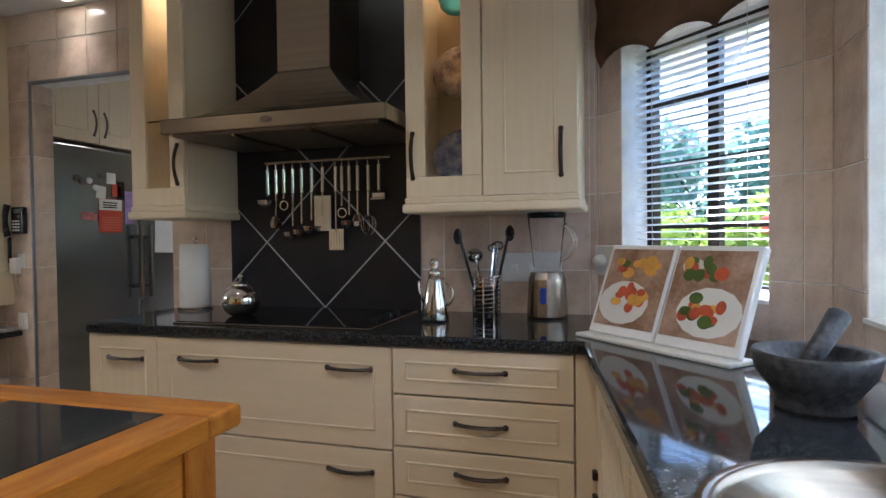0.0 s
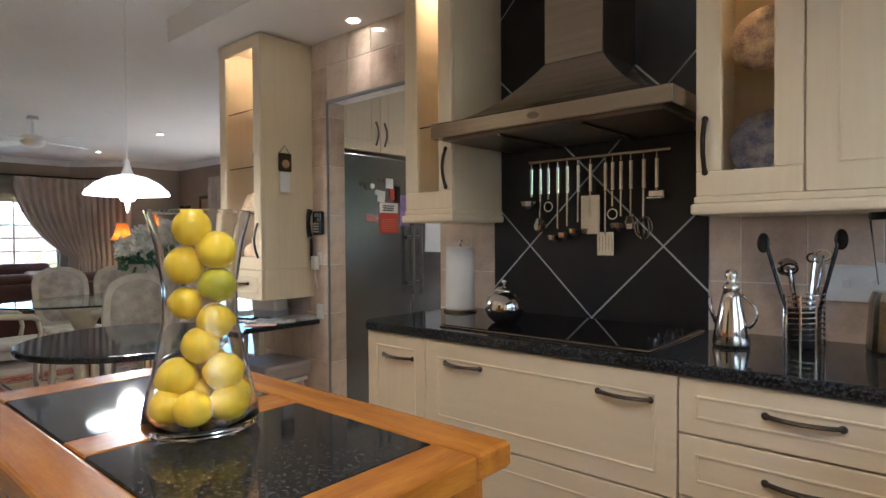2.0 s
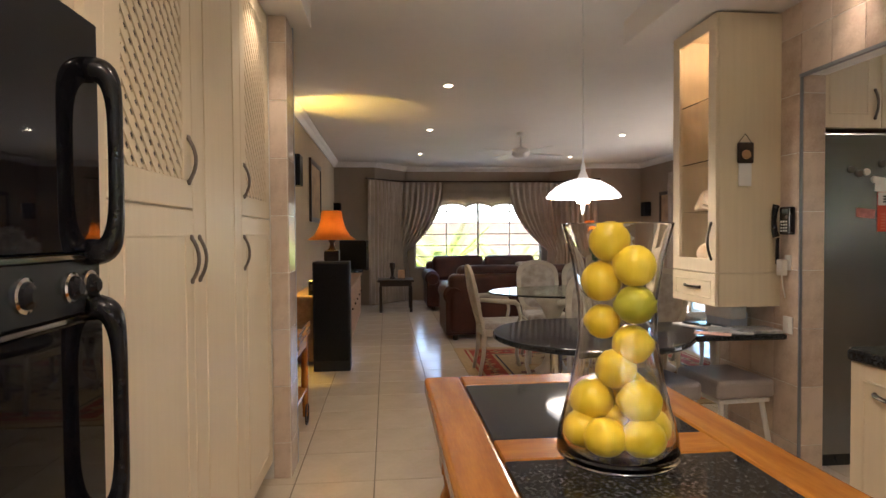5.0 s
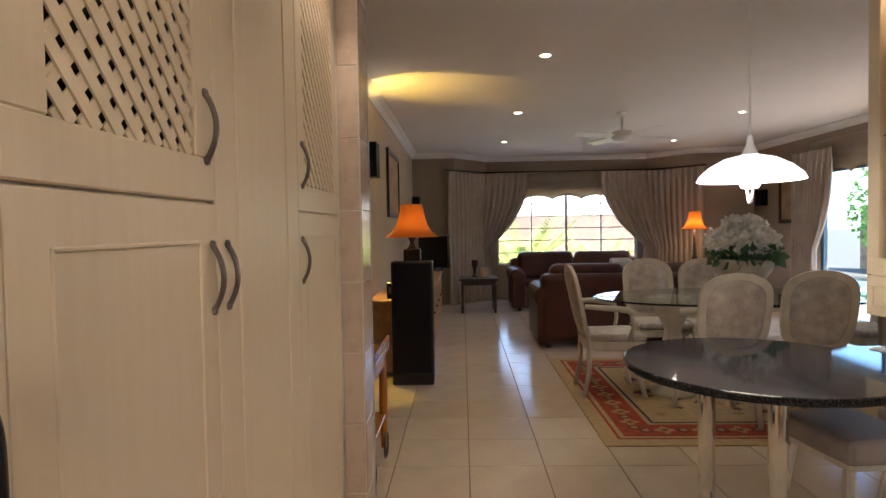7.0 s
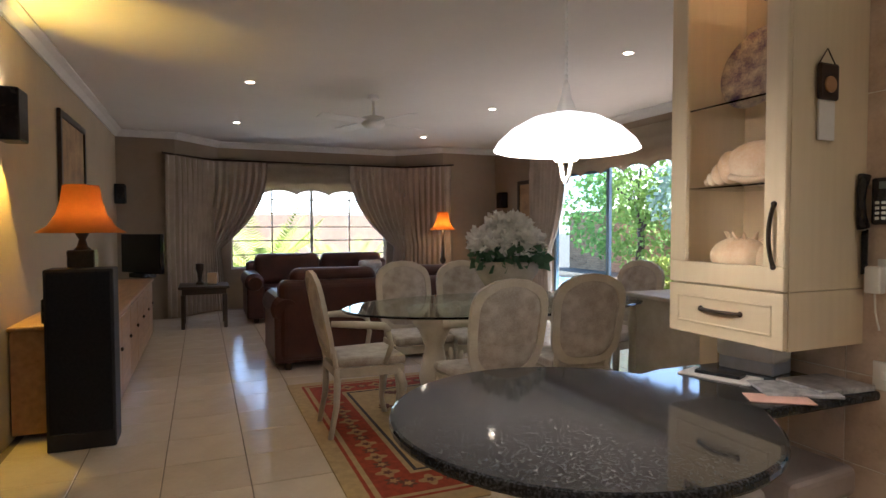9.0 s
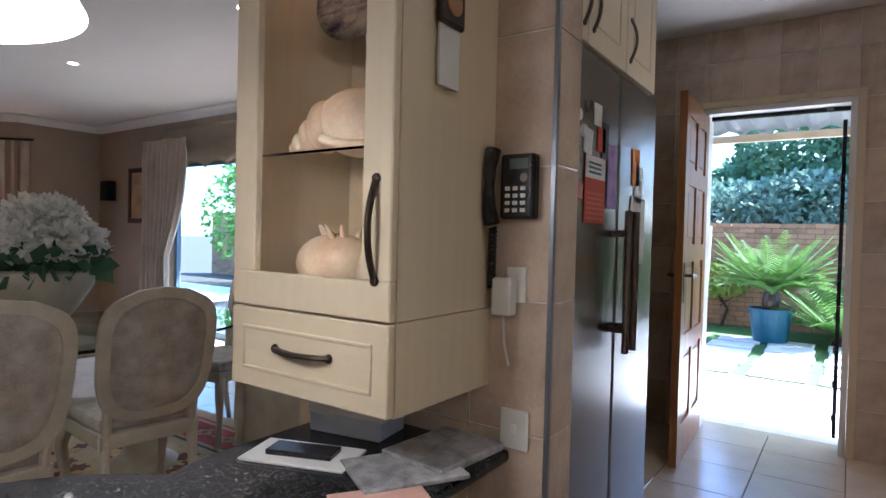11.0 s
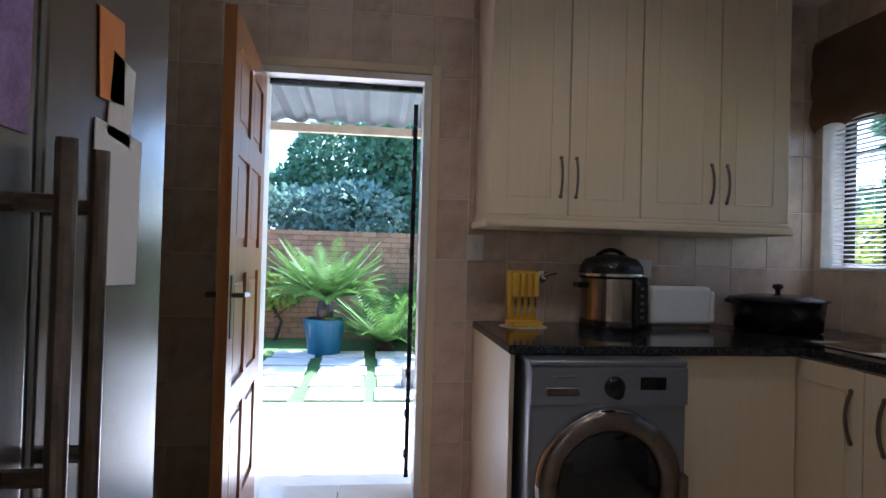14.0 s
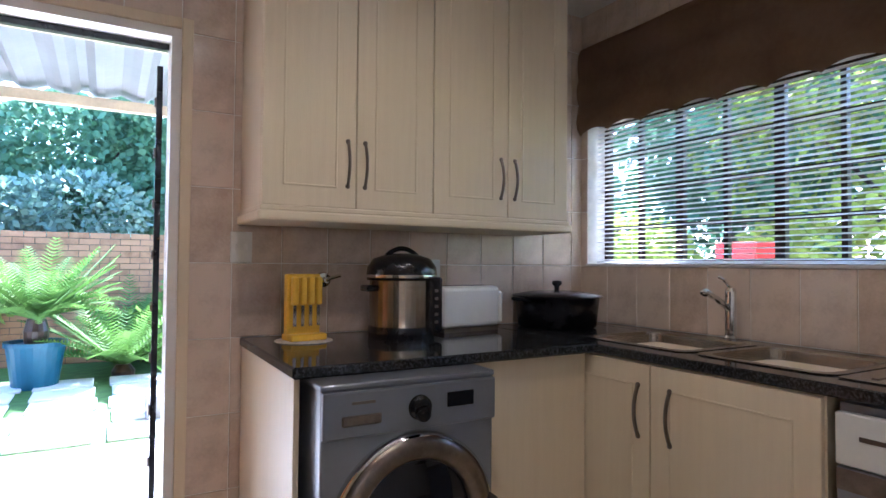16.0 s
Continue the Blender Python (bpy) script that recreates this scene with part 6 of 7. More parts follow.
# ---- curtains, bay window and sliding door ----
def drape(points, z0, z1, waves, label, tie=None, material=None, amp=0.035):
    """A pleated curtain along points; tie: (height, how far it is drawn aside)."""
    pts = [Vector(p) for p in points]
    total = sum((b - a).length for a, b in zip(pts, pts[1:]))
    nu, nv = waves * 8, 22
    bm = bmesh.new()
    grid = []
    for j in range(nv + 1):
        s = j / nv
        z = z0 + (z1 - z0) * s
        row = []
        for i in range(nu + 1):
            t = i / nu
            if tie:
                zt, pull = tie
                k = max(0.0, 1 - (z - zt) / (z1 - zt)) ** 2.3 if z > zt else 1 - 0.12 * (zt - z) / (zt - z0)
                t2 = t * (1 - pull * k * t ** 1.3)
            else:
                t2 = t
            d = t2 * total
            for a, b in zip(pts, pts[1:]):
                seg = (b - a).length
                if d <= seg + 1e-6:
                    break
                d -= seg
            d = min(d, seg)
            way = (b - a).normalized()
            out = Vector((way.y, -way.x))
            q = a + way * d + out * (amp * math.sin(2 * math.pi * waves * t) * (1 if s < 0.93 else 0.5) + 0.01 * math.sin(13 * t + 7 * s))
            row.append(bm.verts.new((q.x, q.y, z)))
        grid.append(row)
    for a, b in zip(grid, grid[1:]):
        for i in range(nu):
            bm.faces.new((a[i], a[i + 1], b[i + 1], b[i]))
    o = part("curtain", bm, material or curtain_cloth, None, smooth=True)
    return tagged(o, label, "curtain", "tied-back curtains")


drape([(-9.75, -2.42), (-10.38, -1.80), (-10.40, -1.0)], 0.02, 2.28, 16, "pleated taupe curtain tied back at the bay window", (0.95, 0.42))
drape([(-9.75, 1.85), (-10.38, 1.25), (-10.40, 0.3)], 0.02, 2.28, 16, "pleated taupe curtain tied back at the bay window", (0.95, 0.42))
u = thing("curtain_pole", (-10.2, -0.3, 2.30), 0, "brown curtain pole round the bay", "curtain pole")
part("pole", U([(-9.72, -2.45, 2.30), (-10.36, -1.80, 2.30), (-10.38, 1.25, 2.30), (-9.72, 1.88, 2.30)], 0.014, 10), dark_wood, u, placed=True)


def bay_frame(uu, w, z):
    return (-10.55 - w, uu, z)


casement(bay_frame, BW_A, BW_B, 0.08, BW_Z0, BW_Z1, 4, 6, "white bay window with many small panes", "window_4", (2,), white_paint)
scalloped_valance(bay_frame, BW_A - 0.05, BW_B + 0.05, 1.80, 2.30, 5, 0.07, "cream fabric roman blind with a scalloped hem in the bay", sheer_blue)


def north_frame(uu, w, z):
    return (uu, 2.72 + w, z)


scalloped_valance(north_frame, SD0 - 0.05, SD1 + 0.05, 1.93, 2.42, 9, 0.07, "cream fabric roman blind with a scalloped hem over the patio door", sheer_blue)
drape([(-8.45, 2.58), (-7.55, 2.58)], 0.02, 2.28, 9, "pleated taupe curtain beside the patio door", (0.95, 0.4))
u = thing("door_1", ((SD0 + SD1) / 2, 2.80, 0), 0, "half-open aluminium sliding patio door", "door", "", "structure")
n = (SD1 - SD0) / 3
for k, yy in ((0, 0.03), (1, 0.0), (2, 0.03)):
    x0 = SD0 + k * n - (SD0 + SD1) / 2
    if k == 1:
        continue
    bm = bmesh.new()
    for a, b, c, d in ((x0, x0 + n, 0, 0.07), (x0, x0 + n, SD_H - 0.07, SD_H - 0.005), (x0, x0 + 0.06, 0.07, SD_H - 0.07), (x0 + n - 0.06, x0 + n, 0.07, SD_H - 0.07)):
        box(bm, a, b, yy - 0.02, yy + 0.02, c, d)
    part("sash", bm, mat("grey_blue_aluminium", (0.16, 0.24, 0.32), 0.4, 0.3) if k == 0 else white_paint, u)
    g = part("pane", B(x0 + 0.05, x0 + n - 0.05, yy - 0.003, yy + 0.003, 0.06, SD_H - 0.06), mat("blue_pane_glass", (0.62, 0.84, 0.92), 0.0, 0, 0.0, 1, trans=1.0, ior=1.02) if k == 0 else thin_glass, u)
    g.visible_shadow = False
# sideboard beyond the table
u = thing("sideboard", (-3.75, 1.05, 0), 0, "cream painted sideboard with turned columns", "sideboard")
part("body", B(-4.15, -3.35, 0.85, 1.28, 0.05, 0.78, 0.005), chair_paint, u, placed=True)
part("top", B(-4.19, -3.31, 0.81, 1.32, 0.781, 0.81, 0.006), chair_paint, u, placed=True)
for x in (-4.13, -3.37):
    part("column", L([(0.035, 0.05), (0.02, 0.10), (0.03, 0.2), (0.022, 0.45), (0.033, 0.6), (0.02, 0.68), (0.036, 0.78)], (x, 0.835, 0), 16), chair_paint, u, placed=True, smooth=True)

# ---- scullery things ----
u = thing("washing_machine", (-0.79, 2.35, 0), 0, "silver front-loading washing machine under the worktop", "washing machine")
part("body", B(-1.075, -0.50, 2.045, 2.64, 0.02, 0.848, 0.008, 2), silver_plastic, u, placed=True)
part("top_plate", B(-1.078, -0.497, 2.04, 2.64, 0.835, 0.853, 0.004), silver_plastic, u, placed=True)
part("control_panel", B(-1.075, -0.50, 2.030, 2.046, 0.70, 0.832, 0.006, 2), silver_plastic, u, placed=True)
part("drawer_slot", B(-1.02, -0.90, 2.026, 2.032, 0.735, 0.765, 0.004), pewter, u, "recessed drawer grip", placed=True)
part("display", B(-0.68, -0.585, 2.026, 2.032, 0.755, 0.80, 0.002), black_glass, u, "dark display", placed=True)
part("name_bar", B(-0.99, -0.92, 2.027, 2.031, 0.795, 0.803), pewter, u, placed=True)
part("dial", L([(0.038, 0), (0.036, 0.012), (0.028, 0.02), (0.0, 0.022)], steps=28, m=pose(-0.775, 2.031, 0.765, 90)), black_plastic, u, "round dark dial", placed=True)
part("dial_cap", L([(0.024, 0.018), (0.022, 0.032), (0.0, 0.034)], steps=24, m=pose(-0.775, 2.031, 0.750, 90)), black_plastic, u, placed=True)
dr = part("door", L([(0.262, 0.0), (0.258, 0.03), (0.235, 0.045), (0.20, 0.042), (0.185, 0.02), (0.185, 0.0)], steps=48, closed=False, m=pose(-0.785, 2.046, 0.425, 90)), pewter, u, "dark chrome porthole ring", placed=True, smooth=True)
part("porthole", L([(0.19, 0.018), (0.15, 0.03), (0.08, 0.037), (0.0, 0.039)], steps=36, closed=False, m=pose(-0.785, 2.046, 0.425, 90)), black_glass, u, "dark curved glass", placed=True, smooth=True)
part("door_rim", L([(0.268, 0.0), (0.268, 0.02), (0.258, 0.032)], steps=48, closed=False, m=pose(-0.785, 2.046, 0.425, 90)), chrome, u, placed=True, smooth=True)
part("door_grip", B(-0.545, -0.515, 1.985, 2.045, 0.36, 0.47, 0.008), pewter, u, placed=True)

u = thing("pressure_cooker", (-0.515, 2.70, SC), 0, "black and steel electric pressure cooker", "cooker")
part("body", L([(0.13, 0.0), (0.135, 0.02), (0.135, 0.24)], steps=36), steel, u)
part("base_ring", L([(0.137, 0.0), (0.14, 0.02), (0.138, 0.045), (0.135, 0.046)], steps=36), black_plastic, u)
part("lid", L([(0.145, 0.235), (0.15, 0.25), (0.145, 0.29), (0.12, 0.325), (0.06, 0.345), (0.0, 0.347)], steps=36), black_plastic, u, smooth=True)
part("lid_band", L([(0.1505, 0.246), (0.1515, 0.252), (0.1505, 0.258)], steps=36, closed=False), chrome, u)
part("handle", U(arc((-0.07, 0, 0.338), (0.07, 0, 0.338), (0, 0, 0.03), 10), 0.010, 10), black_plastic, u, smooth=True)
bm = B(0.06, 0.125, -0.135, -0.09, 0.02, 0.25, 0.012, 2)
part("control_panel", bm, black_plastic, u, "black curved control panel")
for k in range(5):
    part("button", B(0.085, 0.10, -0.139, -0.134, 0.06 + k * 0.032, 0.072 + k * 0.032), pewter, u)
for sx in (-1, 1):
    part("side_grip", B(sx * 0.15 - 0.022, sx * 0.15 + 0.022, -0.04, 0.04, 0.19, 0.215, 0.006), black_plastic, u)
u = thing("toaster", (-0.165, 2.78, SC), 6, "long white two-slice toaster", "toaster")
part("body", B(-0.165, 0.165, -0.08, 0.08, 0.02, 0.205, 0.022, 3), white_plastic, u)
part("base", B(-0.155, 0.155, -0.075, 0.075, 0.0, 0.02), pewter, u)
part("slot", B(-0.13, 0.12, -0.02, 0.02, 0.2045, 0.2065), black_plastic, u)
part("lever", B(0.18, 0.205, -0.02, 0.02, 0.12, 0.145, 0.005), white_plastic, u)
part("end_cap", B(0.165, 0.19, -0.075, 0.075, 0.03, 0.18, 0.01), white_paint, u)
u = thing("wok", (0.335, 2.70, SC), 0, "black lidded pan in the corner", "pan")
part("pan", L([(0.17, 0), (0.19, 0.008), (0.20, 0.10), (0.205, 0.145), (0.215, 0.15)], steps=36), black_plastic, u, smooth=True)
part("lid", L([(0.222, 0.15), (0.218, 0.158), (0.12, 0.175), (0.0, 0.18)], steps=36), black_plastic, u, smooth=True)
part("lid_knob", L([(0.012, 0.18), (0.012, 0.2), (0.025, 0.21), (0.022, 0.225), (0, 0.228)], steps=16), black_plastic, u, smooth=True)
for sx in (-1, 1):
    part("handle", U(arc((sx * 0.205, -0.04, 0.135), (sx * 0.205, 0.04, 0.135), (sx * 0.06, 0, 0.01), 8), 0.009, 8), black_plastic, u)
u = thing("cutlery_caddy", (-0.925, 2.72, SC), 10, "yellow cutlery stand on a round lace mat", "cutlery stand")
part("lace_mat", L([(0.11, 0.0), (0.112, 0.003), (0.105, 0.005), (0.0, 0.005)], steps=30), mat("lace", (0.62, 0.55, 0.45), 0.9, 0, 0.3, 60), u)
yel = mat("yellow_plastic", (0.75, 0.45, 0.03), 0.35, 0, 0.12, 8)
part("block", B(-0.07, 0.07, 0.0, 0.035, 0.006, 0.26, 0.005), yel, u)
for k in range(4):
    part("handle_grip", B(-0.062 + k * 0.033, -0.037 + k * 0.033, -0.035, -0.003, 0.14, 0.25, 0.008, 2), yel, u)
    part("blade", B(-0.056 + k * 0.033, -0.043 + k * 0.033, -0.022, -0.018, 0.06, 0.14), chrome, u)
part("foot", B(-0.075, 0.075, -0.05, 0.04, 0.005, 0.03, 0.004), yel, u)
u = thing("wall_tap", (-0.78, 2.936, 1.12), 0, "chrome washing machine tap on the tiles", "tap")
part("flange", L([(0.035, 0), (0.03, 0.012), (0.012, 0.016), (0.012, 0.05)], steps=24, m=pose(0, 0, 0, 90)), chrome, u)
part("lever", U([(0, -0.05, 0), (0.02, -0.055, 0.01), (0.06, -0.055, 0.02)], 0.008, 8), chrome, u)
u = thing("sink_mixer_tap", (0.645, 1.98, SC), 0, "chrome single-lever mixer tap", "tap")
part("body", L([(0.028, 0), (0.028, 0.01), (0.022, 0.02), (0.022, 0.20), (0.018, 0.215), (0, 0.22)], steps=20), chrome, u, smooth=False)
part("spout", U([(0, 0, 0.12), (-0.10, -0.01, 0.17), (-0.19, -0.02, 0.205), (-0.20, -0.02, 0.195)], 0.012, 10, radii=[0.013, 0.012, 0.012, 0.016]), chrome, u, smooth=True)
part("lever", U([(0, 0, 0.215), (-0.04, 0, 0.245), (-0.075, 0, 0.26)], 0.007, 8), chrome, u, smooth=True)
socket((-1.125, 2.936, 1.255), 0, 0.085, 0.125, "white light switch on the tiles", "light_switch", 2)
socket((-0.27, 2.936, 1.17), 0, 0.14, 0.09, "white wall socket behind the toaster", toggles=2)

# notes and magnets on the fridge
def note(y0, y1, z0, z1, mm, label, skew=0.0):
    o = part("fridge_note", B((y0 - y1) / 2, (y1 - y0) / 2, -0.002, 0.0, (z0 - z1) / 2, (z1 - z0) / 2), mm, None)
    o.matrix_world = pose(FX + 0.002, (y0 + y1) / 2, (z0 + z1) / 2, 0, 0, 90) @ pose(0, 0, 0, 0, skew, 0)
    return tagged(o, label, "note", "notes on the fridge")


white_note, orange_note, purple_note = mat("white_card", (0.76, 0.74, 0.70), 0.6), mat("orange_card", (0.72, 0.26, 0.05), 0.6), mat("purple_card", (0.30, 0.20, 0.42), 0.6, 0, 0.4, 18)
calendar = note(0.555, 0.735, 1.285, 1.50, red_paint, "red and white wall calendar under a magnet")
for k in range(6):
    part("printed_stripe", B(-0.07, 0.07, -0.0026, -0.002, -0.095 + k * 0.016, -0.090 + k * 0.016), mat("pale_red", (0.60, 0.20, 0.12), 0.6), calendar)
part("white_header", B(-0.088, 0.088, -0.0028, -0.002, 0.035, 0.105), white_note, calendar)
for k in range(3):
    part("printed_bar", B(-0.06, 0.05, -0.0034, -0.0028, 0.050 + k * 0.015, 0.057 + k * 0.015), black_plastic, calendar)
note(1.02, 1.20, 1.14, 1.40, paper, "white sheet of paper on the fridge door", 2)
note(1.03, 1.12, 1.44, 1.58, orange_note, "orange and cream note on the fridge", -4)
note(1.07, 1.16, 1.38, 1.52, white_note, "curled cream note on the fridge", 6)
note(0.76, 0.85, 1.34, 1.56, purple_note, "purple printed card on the fridge")
note(0.70, 0.76, 1.50, 1.62, black_plastic, "black magnet board on the fridge")
note(0.54, 0.61, 1.50, 1.58, white_note, "white label on the fridge", 6)
note(0.43, 0.54, 1.36, 1.41, mat("red_label", (0.5, 0.2, 0.18), 0.5, 0, 0.4, 30), "red and white magnet on the fridge", 6)
note(0.62, 0.69, 1.60, 1.67, white_note, "white card on the fridge")
note(0.66, 0.73, 1.52, 1.60, red_paint, "red magnet on the fridge")
random.seed(3)
for k in range(5):
    o = part("fridge_magnet", L([(0.02, 0), (0.018, 0.010), (0.0, 0.012)], steps=14, m=pose(0, 0, 0, 0, 90, 0)), random.choice((pewter, black_plastic, white_plastic)), None)
    o.location = (FX, 0.40 + 0.045 * k, random.uniform(1.56, 1.66))
    tagged(o, "small round magnet on the fridge", "magnet", "fridge magnets")

# back door leaf, swung inwards
HINGE = Vector((BD0 + 0.02, SY - 0.005, 0))
u = thing("door_2", tuple(HINGE), math.degrees(math.atan2(-0.84, 0.045)), "open panelled wooden back door", "door", "", "structure")
DWID, DH = 0.82, 2.04
bm = bmesh.new()
cols = ((0.11, 0.375), (0.445, 0.71))
rows = ((0.22, 0.62), (0.72, 1.12), (1.22, 1.55), (1.65, 1.93))
xs = [0, 0.11, 0.375, 0.445, 0.71, DWID]
zs = [0.01, 0.22, 0.62, 0.72, 1.12, 1.22, 1.55, 1.65, 1.93, DH]
for i in range(5):
    if i % 2 == 0:
        box(bm, xs[i], xs[i + 1], -0.02, 0.02, zs[0], zs[-1])
    else:
        for j in range(0, 9, 2):
            box(bm, xs[i], xs[i + 1], -0.02, 0.02, zs[j], zs[j + 1])
part("leaf_frame", bm, door_wood, u)
for a, b in cols:
    for c, d in rows:
        part("panel", B(a - 0.002, b + 0.002, -0.008, 0.008, c - 0.002, d + 0.002), door_wood, u)
        part("raised_field", B(a + 0.035, b - 0.035, -0.015, 0.015, c + 0.035, d - 0.035, 0.006), door_wood, u)
for s in (-1, 1):
    part("lock_plate", B(0.745, 0.785, s * 0.021 - 0.002, s * 0.021 + 0.002, 0.90, 1.12, 0.001), bronze, u)
    part("door_handle", U([(0.765, s * 0.02, 1.05), (0.765, s * 0.06, 1.05), (0.70, s * 0.065, 1.05), (0.65, s * 0.062, 1.045)], 0.009, 8), pewter, u, "brass lever handle")
bm = bmesh.new()
box(bm, BD0 + 0.001, BD0 + 0.035, SY - 0.004, 3.095, 0, BD_H - 0.036)
box(bm, BD1 - 0.035, BD1 - 0.001, SY - 0.004, 3.095, 0, BD_H - 0.036)
box(bm, BD0 + 0.001, BD1 - 0.001, SY - 0.004, 3.095, BD_H - 0.035, BD_H - 0.001)
structure("door_frame", bm, white_paint, "white painted back door frame", "door frame")
bm = B(BD1 + 0.001, BD1 + 0.042, SY - 0.012, SY - 0.002, 0, BD_H + 0.042, 0.002)
box(bm, BD0 - 0.042, BD0 - 0.001, SY - 0.012, SY - 0.002, 0, BD_H + 0.042, 0.002)
box(bm, BD0 + 0.0005, BD1 - 0.0005, SY - 0.012, SY - 0.002, BD_H + 0.001, BD_H + 0.042, 0.002)
structure("door_architrave", bm, cream, "narrow cream architrave round the back door", "trim")
structure("gate_track", B(BD0 + 0.036, BD1 - 0.036, 3.03, 3.06, BD_H - 0.062, BD_H - 0.037), black_plastic, "black gate track under the lintel", "trim")
u = thing("security_gate", (BD1 - 0.05, 3.13, 0), 0, "black folded security gate at the door edge", "gate")
part("rail", B(-0.022, 0.0, 0, 0.03, 0.05, 2.0), black_plastic, u)
for k in range(9):
    part("latch", B(-0.03, -0.021, 0.005, 0.02, 0.15 + k * 0.21, 0.19 + k * 0.21), pewter, u)

# ---- outside ----
structure("ground", B(-120, 120, -120, 120, -0.30, -0.13), soil, "bare earth and garden ground", "ground")
# Brick colour darkened to curb sun bounced into the living room.
structure("terrace", B(-10.6, -3.36, 2.91, 6.0, -0.13, -0.035), mat("terrace_brick_darkened", (0.17, 0.115, 0.085), 0.9, 0, 0.25, 6, 0.3, 40), "brown brick terrace outside the sliding door, darkened to curb bounced sun", "terrace")
structure("patio", B(-3.355, 0.6, 3.101, 5.0, -0.13, -0.03), paving, "bright pale paved patio outside the back door", "patio")
bm = bmesh.new()
lawn = structure("lawn", B(-3.355, 4.0, 5.001, 9.2, -0.13, -0.055), grass_mat, "short green grass between stepping stones", "lawn")
slabs = thing("stepping_stones", (-2.2, 6.6, -0.05), 0, "square pale paving slabs set in grass", "paving")
sl = None
for i in range(9):
    for j in range(5):
        x, y = -4.4 + i * 0.62, 5.35 + j * 0.52
        if sl is None:
            sl = part("slab", B(-0.25, 0.25, -0.21, 0.21, -0.005, 0.022, 0.006), paving, slabs)
            me = sl.data
        else:
            sl = new("slab", me)
            sl.parent = slabs
        sl.location = (x + 2.2 + 0.01 * ((i * 7 + j * 3) % 5 - 2), y - 6.6, 0)


def brick_wall(name, a, b, z0, z1, label):
    a, b = Vector(a), Vector(b)
    way = (b - a).normalized()
    out = Vector((-way.y, way.x))
    n = (b - a).length
    u = thing(name, (*a, 0), math.degrees(math.atan2(way.y, way.x)), label, "wall", "", "structure")
    part("mortar", B(0, n, 0.0, 0.2, z0, z1), mortar_mat, u)
    bm = bmesh.new()
    rnd = random.Random(5)
    z, r = z0 + 0.01, 0
    verts, faces = [], []
    while z < z1 - 0.02:
        x = -0.11 if r % 2 else 0.0
        while x < n:
            x0, x1 = max(0, x), min(n, x + 0.212)
            y = -0.012 - rnd.random() * 0.008
            k = len(verts)
            verts += [(x0, y, z), (x1, y, z), (x1, y, z + 0.066), (x0, y, z + 0.066), (x0, 0.01, z), (x1, 0.01, z), (x1, 0.01, z + 0.066), (x0, 0.01, z + 0.066)]
            faces += [(k, k + 1, k + 2, k + 3), (k, k + 4, k + 5, k + 1), (k + 3, k + 2, k + 6, k + 7), (k, k + 3, k + 7, k + 4), (k + 1, k + 5, k + 6, k + 2)]
            x += 0.222
        z += 0.076
        r += 1
    me = bpy.data.meshes.new("bricks")
    me.from_pydata(verts, [], faces)
    me.materials.append(brick_mat)
    o = new("bricks", me)
    o.parent = u
    tagged(o, "weathered red and buff garden bricks", kind="stuff")


brick_wall("garden_wall", (-9.0, 8.9), (0.6, 8.9), -0.13, 1.5, "weathered face-brick garden wall")
brick_wall("house_wall", (-3.15, 5.2), (-3.15, 3.12), -0.13, 2.6, "sunlit brick corner of the house")
# corrugated patio roof
bm = bmesh.new()
cols = 90
rowsv = []
for j, (y, z) in enumerate(((3.11, 2.30), (4.75, 2.235))):
    rowsv.append([bm.verts.new((-3.1 + 3.9 * i / cols, y, z + 0.03 * max(-0.5, min(0.7, math.cos(2 * math.pi * i / 4.5))))) for i in range(cols + 1)])
for i in range(cols):
    bm.faces.new((rowsv[0][i], rowsv[0][i + 1], rowsv[1][i + 1], rowsv[1][i]))
fascia = mat("cream_fascia", (0.52, 0.42, 0.28), 0.6, 0, 0.15, 6)
roof = thing("patio_roof", (-0.5, 3.9, 2.3), 0, "corrugated zinc roof over the back door", "roof", "", "structure")
part("sheet", bm, zinc, roof, placed=True)
for y, z in ((3.5, 2.235), (4.65, 2.185)):
    part("batten", B(-3.1, 0.8, y - 0.03, y + 0.03, z - 0.05, z + 0.012), fascia, roof, placed=True)


